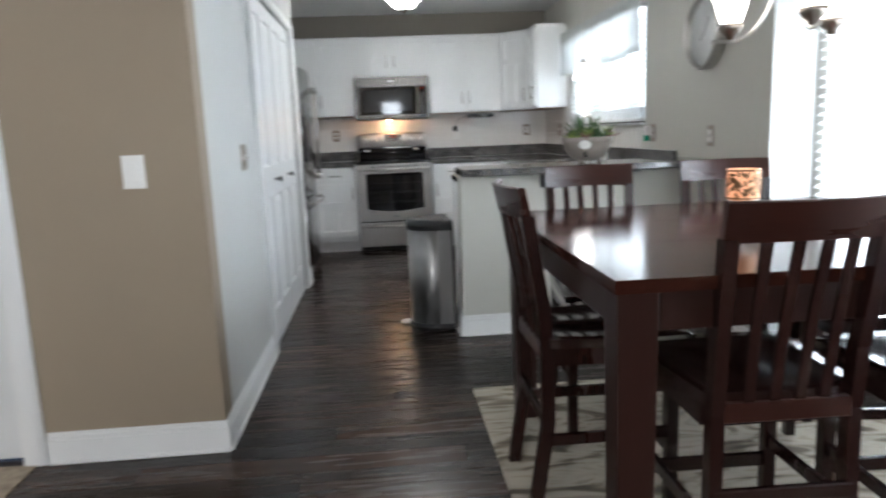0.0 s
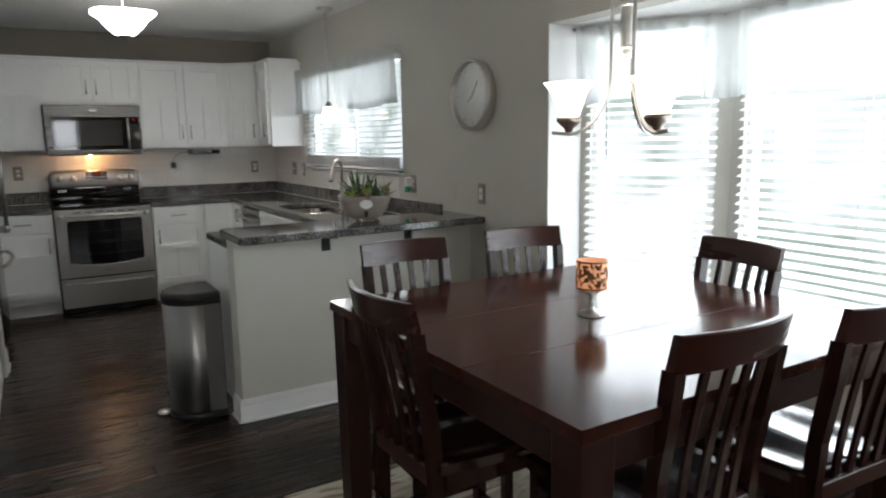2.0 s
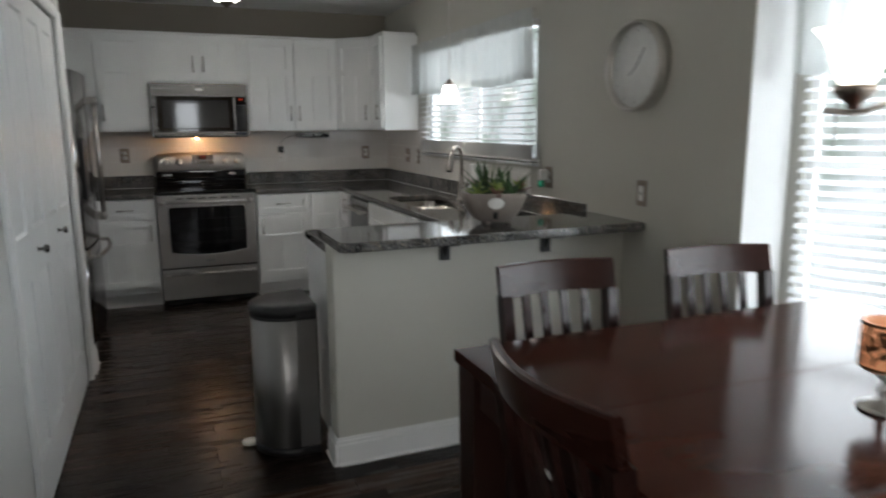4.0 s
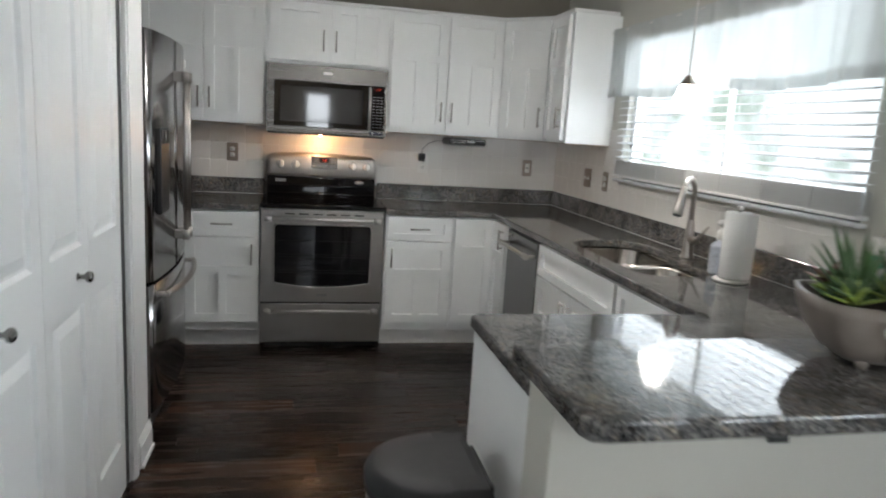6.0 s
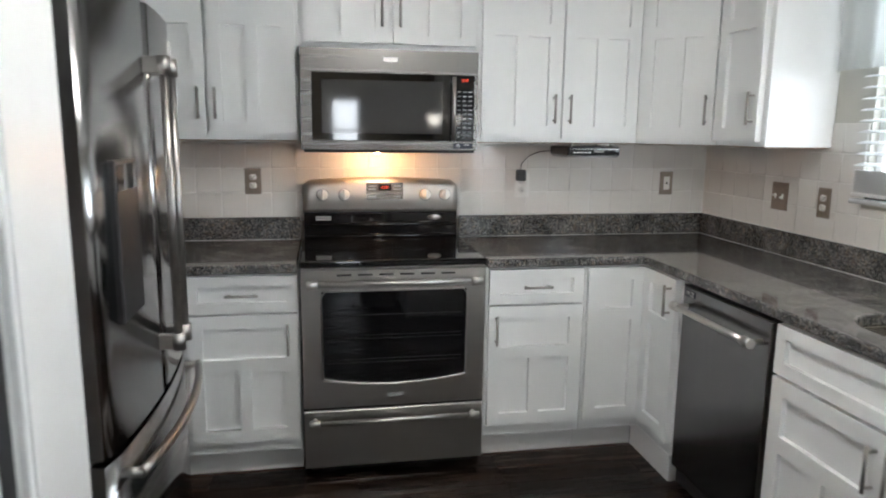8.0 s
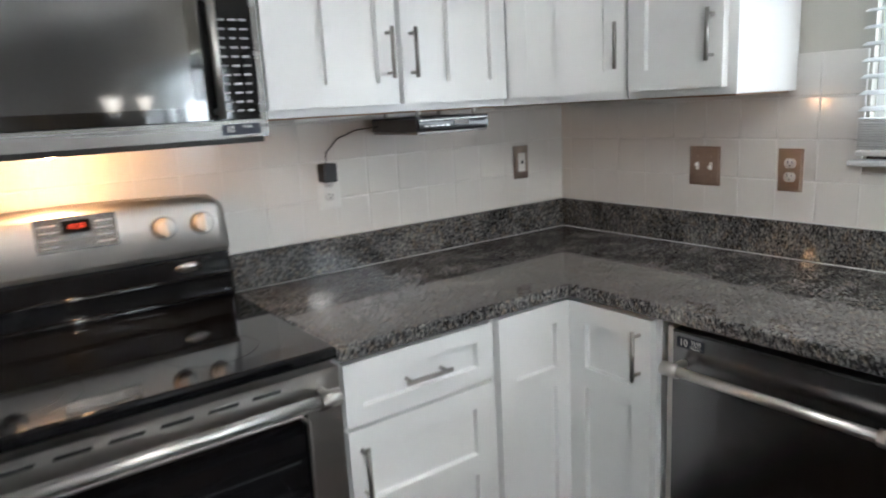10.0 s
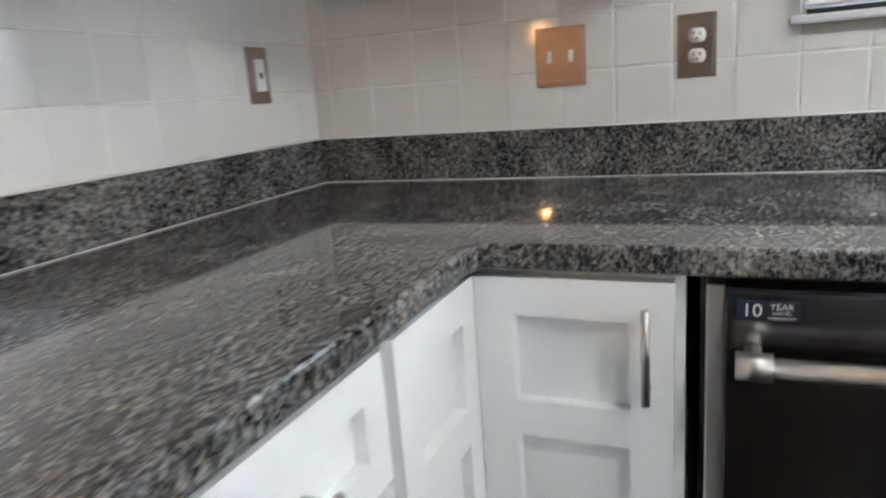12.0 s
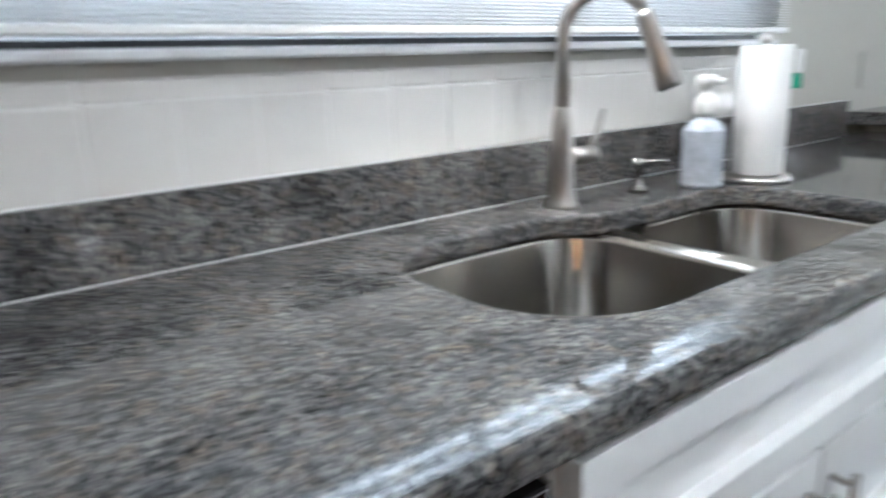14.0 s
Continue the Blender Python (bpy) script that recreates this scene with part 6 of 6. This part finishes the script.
def dining_chair(m):
    """The sitter faces +y; the origin is on the floor under the middle of the top rail."""
    c = thing("dining_chair", m, "mahogany counter-height dining chair with slatted back, tucked under the table", "chair", "chairs round the dining table")
    SZ, H, hw = 0.572, 1.026, 0.173
    yb = 0.076
    for s in (-1, 1):
        bm = bmesh.new()
        rings = []
        for z, y, x in ((0.012, 0.030, hw - 0.002), (0.30, 0.075, hw - 0.006), (SZ - 0.05, yb, hw - 0.008), (SZ + 0.10, yb - 0.012, hw - 0.006), (0.82, 0.038, hw - 0.003), (0.90, 0.026, hw - 0.001), (0.942, 0.020, hw)):
            w, d = 0.032, 0.040
            rings.append([bm.verts.new((s * x + a, y + b, z)) for a, b in ((-w / 2, -d / 2), (w / 2, -d / 2), (w / 2, d / 2), (-w / 2, d / 2))])
        for a, b in zip(rings, rings[1:]):
            for k in range(4):
                bm.faces.new((a[k], a[(k + 1) % 4], b[(k + 1) % 4], b[k]))
        bm.faces.new(rings[0][::-1])
        bm.faces.new(rings[-1])
        part("back_post", bm, M_WOOD, c)
    # curved top rail
    bm = bmesh.new()
    n = 28
    rows = []
    for i in range(n + 1):
        u = -1 + 2 * i / n
        x = u * (hw + 0.0155)
        bow = -0.038 * (1 - u * u)
        low = 0.932 + 0.006 * (1 - u * u)
        top = H
        t = 0.011
        rows.append([bm.verts.new(p) for p in ((x, 0.022 + bow - t, low), (x, 0.022 + bow + t, low), (x, 0.002 + bow + t, top - 0.004), (x, 0.002 + bow + t * 0.5, top), (x, 0.002 + bow - t * 0.5, top), (x, 0.002 + bow - t, top - 0.004))])
    for a, b in zip(rows, rows[1:]):
        for k in range(6):
            bm.faces.new((a[k], b[k], b[(k + 1) % 6], a[(k + 1) % 6])).smooth = k in (1, 3, 5)
    bm.faces.new(rows[0])
    bm.faces.new(rows[-1][::-1])
    for a, b in zip(rows, rows[1:]):
        for k in range(6):
            bm.edges.get((a[k], b[k])).smooth = False
    part("top_rail", bm, M_WOODX, c)
    part("lower_rail", B(-hw + 0.020, hw - 0.020, yb - 0.022, yb, SZ - 0.068, SZ - 0.020, bevel=0.002), M_WOODX, c)
    for i in range(4):
        u = (i - 1.5) / 2.5
        x = u * (hw - 0.010)
        part("slat", bent_bar(x * 0.93, yb - 0.011, SZ - 0.030, x * 1.0, 0.022 - 0.036 * (1 - u * u), 0.940, 0.024, 0.011, bow=-0.007), M_WOOD, c)
    # saddled seat
    bm = bmesh.new()
    nx, ny = 12, 12
    y0, y1 = yb + 0.004, yb + 0.425
    grid = []
    for j in range(ny + 1):
        q = j / ny
        hx = 0.192 + 0.035 * math.sin(q * math.pi * 0.5)
        row = []
        for i in range(nx + 1):
            u = -1 + 2 * i / nx
            y = y0 + (y1 - y0) * q + 0.015 * (1 - u * u) * (q - 0.5) * 2
            dip = 0.012 * max(0, 1 - ((abs(u) - 0.45) / 0.40) ** 2) * max(0, 1 - ((q - 0.42) / 0.42) ** 2)
            row.append((u * hx, y, SZ - dip))
        grid.append(row)
    top = [[bm.verts.new(p) for p in r] for r in grid]
    bot = [[bm.verts.new((p[0] * 0.985, y0 + (p[1] - y0) * 0.99, SZ - 0.030)) for p in r] for r in grid]
    for j in range(ny):
        for i in range(nx):
            bm.faces.new((top[j][i], top[j][i + 1], top[j + 1][i + 1], top[j + 1][i])).smooth = True
            bm.faces.new((bot[j][i], bot[j + 1][i], bot[j + 1][i + 1], bot[j][i + 1]))
    for j in range(ny):
        bm.faces.new((top[j][0], top[j + 1][0], bot[j + 1][0], bot[j][0]))
        bm.faces.new((top[j][nx], bot[j][nx], bot[j + 1][nx], top[j + 1][nx]))
    for i in range(nx):
        bm.faces.new((top[0][i], bot[0][i], bot[0][i + 1], top[0][i + 1]))
        bm.faces.new((top[ny][i], top[ny][i + 1], bot[ny][i + 1], bot[ny][i]))
    part("seat", bm, M_SEAT, c, "glossy dark saddled wooden seat")
    for a in ((-0.185, 0.185, yb + 0.375, yb + 0.395), (-0.19, -0.17, yb + 0.02, yb + 0.375), (0.17, 0.19, yb + 0.02, yb + 0.375), (-0.17, 0.17, yb + 0.006, yb + 0.022)):
        part("seat_frame", B(*a, SZ - 0.085, SZ - 0.0305), M_WOOD, c)
    for s in (-1, 1):
        bm = B(s * 0.188 - 0.018, s * 0.188 + 0.018, yb + 0.362, yb + 0.398, 0.012, SZ - 0.031, bevel=0.002)
        part("front_leg", bm, M_WOOD, c)
        part("stretcher", B(s * 0.186 - 0.009, s * 0.186 + 0.009, yb + 0.005, yb + 0.364, 0.235, 0.270, bevel=0.002), M_WOOD, c)
    part("stretcher", B(-0.170, 0.170, yb + 0.371, yb + 0.389, 0.175, 0.215, bevel=0.002), M_WOOD, c)
    part("stretcher", B(-0.170, 0.170, yb - 0.022, yb - 0.004, 0.300, 0.335, bevel=0.002), M_WOOD, c)
    return c


first = dining_chair(pose(1.045, 1.366, 0, 0, 0, -1))
for x, y, a in ((1.535, 1.280, -3), (0.532, 2.110, -90), (2.050, 2.070, 83), (1.020, 2.880, 178.5), (1.630, 2.885, 172)):
    copy_thing(first, pose(x, y, 0, 0, 0, a))


def candle_holder():
    c = thing("candle_holder", pose(1.262, 2.048, 0.861), "silver pedestal candle holder with a glowing leaf-cut glass cup", "candle holder")
    bm = bmesh.new()
    lathe(bm, [(0.0, 0.0005), (0.044, 0.0005), (0.045, 0.004), (0.036, 0.010), (0.014, 0.018), (0.008, 0.028), (0.012, 0.036), (0.008, 0.046), (0.007, 0.058), (0.014, 0.066), (0.020, 0.074), (0.036, 0.080), (0.046, 0.084), (0.0, 0.085)], n=28)
    part("pedestal", bm, M_NICKEL, c)
    bm = bmesh.new()
    lathe(bm, [(0.0, 0.0855), (0.044, 0.0855), (0.048, 0.092), (0.049, 0.180), (0.046, 0.180), (0.045, 0.095), (0.0, 0.093)], n=36)
    part("cup", bm, M_CANDLE, c, "glowing amber glass cup")
    bm = bmesh.new()
    rnd = random.Random(8)
    for z in (0.088, 0.174):
        n = 32
        for k in range(n):
            a0, a1 = 6.2832 * k / n, 6.2832 * (k + 1) / n
            vs = [bm.verts.new((math.cos(a) * 0.0505, math.sin(a) * 0.0505, h)) for a, h in ((a0, z), (a1, z), (a1, z + 0.006), (a0, z + 0.006))]
            bm.faces.new(vs)
    for i in range(120):
        a, z, t, L = rnd.uniform(0, 6.283), rnd.uniform(0.10, 0.168), rnd.uniform(0, 6.283), rnd.uniform(0.008, 0.013)
        vs = []
        for k in range(8):
            q = 6.2832 * k / 8
            u, v = math.cos(q) * L, math.sin(q) * L * 0.45 * (1 - 0.3 * math.cos(q))
            uu, vv = u * math.cos(t) - v * math.sin(t), u * math.sin(t) + v * math.cos(t)
            an = a + uu / 0.05
            vs.append(bm.verts.new((math.cos(an) * 0.0508, math.sin(an) * 0.0508, z + vv)))
        bm.faces.new(vs)
    for i in range(10):
        a, s = 6.2832 * i / 10, rnd.uniform(-1, 1)
        pts = [(math.cos(a + s * 0.5 * k / 6) * 0.0508, math.sin(a + s * 0.5 * k / 6) * 0.0508, 0.092 + 0.084 * k / 6) for k in range(7)]
        tube(bm, pts, 0.0009, n=4)
    part("cutwork", bm, M_LEAFCUT, c, "bronze cut-out leaf pattern")


candle_holder()


def planter():
    p = thing("succulent_bowl", pose(1.345, 3.955, 0.981) @ Matrix.Scale(1.15, 4), "grey stoneware bowl of aloe and small succulents on the granite bar", "potted plant")
    bm = bmesh.new()
    lathe(bm, [(0.0, 0.012), (0.055, 0.010), (0.085, 0.028), (0.112, 0.065), (0.126, 0.105), (0.130, 0.128), (0.122, 0.128), (0.108, 0.085), (0.0, 0.080)], n=48, square=0.55)
    bmesh.ops.rotate(bm, verts=bm.verts[:], cent=(0, 0, 0), matrix=Matrix.Rotation(radians(-22), 3, "Z"))
    part("bowl", bm, M_STONE, p, "grey stoneware bowl")
    for k in range(3):
        a = radians(100 + 120 * k)
        bm = bmesh.new()
        lathe(bm, [(0.0, 0.0), (0.010, 0.0), (0.013, 0.008), (0.012, 0.018), (0.0, 0.019)], n=14, center=(0.058 * math.cos(a), 0.058 * math.sin(a), 0.0))
        part("foot", bm, M_STONE, p)
    bm = bmesh.new()
    lathe(bm, [(0.0, 0.100), (0.112, 0.098), (0.116, 0.104), (0.06, 0.116), (0.0, 0.120)], n=28)
    part("soil", bm, M_SOIL, p)
    # oval emblem on the front
    bm = bmesh.new()
    n = 24
    face = radians(-112)

    def on_bowl(du, z):
        r = 0.1185 + (z - 0.065) * 0.27 + 0.006
        a = face + du / r
        return (r * math.cos(a), r * math.sin(a), z)
    vs = [bm.verts.new(on_bowl(0.031 * math.cos(6.2832 * k / n), 0.092 + 0.022 * math.sin(6.2832 * k / n))) for k in range(n)]
    bm.faces.new(vs)
    part("oval_label", bm, M_WHITEP, p, "white oval medallion")
    bm = bmesh.new()
    for du, z, w, h in ((0, 0.045, 0.008, 0.012), (-0.003, 0.037, 0.004, 0.008), (0.004, 0.037, 0.004, 0.008)):
        bm.faces.new([bm.verts.new(((lambda q: (q[0] * 1.0, q[1] * 1.0, q[2]))(((0.102 + (zz - 0.04) * 0.55) * math.cos(face + uu / 0.1), (0.102 + (zz - 0.04) * 0.55) * math.sin(face + uu / 0.1), zz)))) for uu, zz in ((du - w, z - h), (du + w, z - h), (du + w, z + h), (du - w, z + h))])
    part("emblem", bm, M_BLACK, p)
    rnd = random.Random(5)

    def leaf(base, d, L, w, bend, mat_, name="leaf", thick=0.25):
        bm = bmesh.new()
        pts, rs = [], []
        d = Vector(d).normalized()
        out = Vector((d.x, d.y, 0))
        for k in range(7):
            q = k / 6
            pts.append(Vector(base) + d * L * q + out * bend * q * q)
            rs.append(max(0.0006, w * (0.75 + 0.6 * q - 1.35 * q ** 2.2)))
        tube(bm, pts, rs, n=6, flat=thick)
        part(name, bm, mat_, p)
    for bx, by, n_, L in ((-0.030, 0.010, 7, 0.150), (0.055, -0.005, 7, 0.145), (0.0, 0.045, 6, 0.150)):
        for k in range(n_):
            a = 6.2832 * k / n_ + rnd.uniform(-0.3, 0.3)
            lean = rnd.uniform(0.20, 0.95)
            leaf((bx + 0.008 * math.cos(a), by + 0.008 * math.sin(a), 0.108), (math.cos(a) * lean, math.sin(a) * lean, 1), L * rnd.uniform(0.75, 1.15), 0.0115, 0.018, M_LEAF, thick=0.42)
    for j in range(17):
        a = 6.2832 * j / 17 * 2.4
        r = 0.050 + 0.070 * ((j * 7) % 17) / 17
        cx, cy = r * math.cos(a), r * math.sin(a)
        m_ = (M_LEAF2, M_LEAF, M_LEAF3, M_LEAF, M_LEAF2)[j % 5]
        for k in range(11):
            b = 6.2832 * k / 11 + j
            el = 0.35 + 0.9 * (k % 3)
            leaf((cx, cy, 0.112 + 0.010 * (j % 3)), (math.cos(b), math.sin(b), el), 0.042 + 0.014 * (k % 2), 0.0100, 0.004, m_, thick=0.4)


planter()


def trash_can():
    t = thing("trash_can", pose(0.530, 4.165, 0), "half-round stainless trash can with black lid beside the half wall", "trash can")

    def d_shape(grow=0.0, n=20):
        # flat side at x = 0, bulging towards -x
        hw, dep = 0.160 + grow, 0.262 + grow
        pts = [(0.0 + grow * 0.3, hw)]
        for k in range(n + 1):
            a = math.pi * (0.5 + k / n)
            pts.append((-0.085 + (dep - 0.085) * math.cos(a) * 1.0, hw * math.sin(a)))
        pts.append((0.0 + grow * 0.3, -hw))
        return pts

    def extrude(rows):
        bm = bmesh.new()
        rings = [[bm.verts.new((x, y, z)) for x, y in d_shape(g)] for g, z in rows]
        for a, b in zip(rings, rings[1:]):
            n = len(a)
            for k in range(n):
                f = bm.faces.new((a[k], a[(k + 1) % n], b[(k + 1) % n], b[k]))
                f.smooth = 0 < k < n - 2
        bm.faces.new(rings[0][::-1])
        bm.faces.new(rings[-1])
        return bm
    part("base", extrude([(0.002, 0.0), (0.004, 0.010), (0.002, 0.035)]), M_BLACK, t)
    part("body", extrude([(-0.003, 0.0355), (-0.003, 0.610)]), M_CAN, t, "brushed stainless body")
    part("rim", extrude([(-0.001, 0.6105), (0.001, 0.622)]), M_BLACK, t)
    part("lid", extrude([(0.003, 0.6225), (0.004, 0.652), (-0.004, 0.668), (-0.020, 0.676), (-0.075, 0.679)]), M_LID, t, "black domed plastic lid")
    part("hinge", B(0.002, 0.016, -0.10, 0.10, 0.02, 0.66, bevel=0.004), M_BLACK, t)
    bm = bmesh.new()
    lathe(bm, [(0.0, 0.004), (0.036, 0.004), (0.038, 0.010), (0.030, 0.018), (0.0, 0.021)], n=22, center=(-0.285, 0.03, 0.006))
    box(bm, -0.29, -0.20, 0.015, 0.045, 0.010, 0.020, bevel=0.003)
    part("pedal", bm, M_NICKEL, t, "rounded steel foot pedal")


trash_can()

# ---- rugs ----


def rug():
    r = thing("area_rug", pose(0, 0, 0), "cream area rug with brown brushed strokes under the dining table", "rug")
    bm = bmesh.new()
    box(bm, 0.510, 2.060, 0.900, 2.995, 0.002, 0.011, bevel=0.003)
    part("rug_body", bm, M_RUG, r)
    bm = bmesh.new()
    for a, b, c, d in ((0.506, 0.5095, 0.896, 2.999), (2.0605, 2.064, 0.896, 2.999), (0.5095, 2.0605, 0.896, 0.8995), (0.5095, 2.0605, 2.9955, 2.999)):
        box(bm, a, b, c, d, 0.001, 0.010)
    part("binding", bm, M_RUG, r)


rug()
structure("entry_floor", B(-2.30, -1.222, 1.55, 2.555, 0.0005, 0.006, bevel=0.002), M_MAT, "speckled tan floor tiles inside the entry door", "floor")

# ---- floor planks ----
floor = structure("floor", B(-3.32, 2.66, -2.12, YB + 0.12, -0.06, -0.004), M_SUB, "dark brown wood plank floor with a satin sheen", "floor")
rnd = random.Random(11)
PW = 0.127
plank_mesh = {}


def plank(L):
    key = round(L, 2)
    if key not in plank_mesh:
        bm = bmesh.new()
        g, b = 0.0005, 0.0012
        lo = [bm.verts.new(p) for p in ((g, g, -0.004), (L - g, g, -0.004), (L - g, PW - g, -0.004), (g, PW - g, -0.004))]
        mi = [bm.verts.new(p) for p in ((g, g, -b), (L - g, g, -b), (L - g, PW - g, -b), (g, PW - g, -b))]
        hi = [bm.verts.new(p) for p in ((g + b, g + b, 0), (L - g - b, g + b, 0), (L - g - b, PW - g - b, 0), (g + b, PW - g - b, 0))]
        for p, q in ((lo, mi), (mi, hi)):
            for k in range(4):
                bm.faces.new((p[k], p[(k + 1) % 4], q[(k + 1) % 4], q[k]))
        bm.faces.new(hi)
        plank_mesh[key] = mesh_of("plank", bm)
    return plank_mesh[key]


y = -1.99
rest = bmesh.new()
count = 0
while y < YB:
    x = -3.2 - rnd.choice((0.0, 0.2, 0.3, 0.6, 0.7, 0.9))
    while x < 2.6:
        L = rnd.choice((0.6, 0.9, 1.2, 1.2))
        end = 2.52 if 0.3 < y < 3.0 else 2.0
        if x >= end or x + L <= -3.2:
            x += L
            continue
        if x + L > end:
            L = max(0.05, round(end - x, 2))
        near = x + L > -0.65 and x < 2.0 and y > 0.6 and y < 7.1 and count < 290
        if near:
            part("plank", plank(L), M_FLOOR, floor).location = (x, y, 0)
            count += 1
        else:
            box(rest, x + 0.0005, x + L - 0.0005, y + 0.0005, y + PW - 0.0005, -0.004, 0)
        x += L
    y += PW
part("plank", rest, M_FLOOR, floor, kind="stuff")

# ---- wall tiles ----
TP, TR, TT = 0.1140, 0.1160, 0.0085
tile_bank = {}


def tile_mesh(w, h):
    key = (round(w, 3), round(h, 3))
    if key not in tile_bank:
        bm = bmesh.new()
        g, b = 0.0011, 0.0032
        rings = []
        for inset, yy in ((g, 0.0), (g, -0.0050), (g + b * 0.3, -0.0066), (g + b, -0.0074)):
            rings.append([bm.verts.new((a, yy, c)) for a, c in ((inset, inset), (w - inset, inset), (w - inset, h - inset), (inset, h - inset))])
        for p, q in zip(rings, rings[1:]):
            for k in range(4):
                bm.faces.new((p[k], p[(k + 1) % 4], q[(k + 1) % 4], q[k])).smooth = True
        bm.faces.new(rings[-1])
        tile_bank[key] = mesh_of("tile", bm)
    return tile_bank[key]


def tiled(parent_name, m, start, x0, x1, z0, tops, label, grout_rects):
    """tops: function from a column's middle to the height where its tiles end."""
    bm = bmesh.new()
    for a, b, c, d in grout_rects:
        box(bm, a, b, -0.0076, 0, c, d)
    g = structure(parent_name, bm, M_GROUT, label, "wall tiles")
    g.matrix_world = m
    rnd = random.Random(2)
    x = start
    while x > x0 + 1e-6:
        x -= TP
    while x < x1 - 1e-6:
        a, b = max(x, x0), min(x + TP, x1)
        if b - a > 0.006:
            top = tops((a + b) / 2)
            z = z0
            while z < top - 0.006:
                h = min(TR, top - z)
                t = part("tile", tile_mesh(b - a, h), M_TILE, g)
                t.location = (a, -0.0015 + rnd.uniform(-0.0003, 0.0003), z)
                t.rotation_euler = (rnd.uniform(-0.0018, 0.0018), 0, rnd.uniform(-0.0018, 0.0018))
                z += TR
        x += TP
    return g


Z0 = 1.0185
tiled("tiles", pose(0, YB, 0), 1.222, -1.05, 1.974, Z0, lambda x: 1.346 if -0.108 < x < 0.644 else 1.384, "glazed white square wall tiles above the granite on the back wall", [(-1.05, 1.985, 1.0, 1.384)])
# along the east wall, local x runs from the back corner towards the dining room
EL = frame_x((XE, YB), -90)
wy0, wy1 = YB - 6.535, YB - 4.70
tiled("tiles", EL, YB - 6.849, 0.010, YB - 4.765, Z0, lambda x: 1.384 if x < YB - 6.69 else (1.482 if x < wy0 else 1.165), "glazed white square wall tiles above the granite beside the sink window", [(0.0, YB - 6.70, 1.0, 1.384), (YB - 6.70, wy0, 1.0, 1.482), (wy0, YB - 4.765, 1.0, 1.165)])
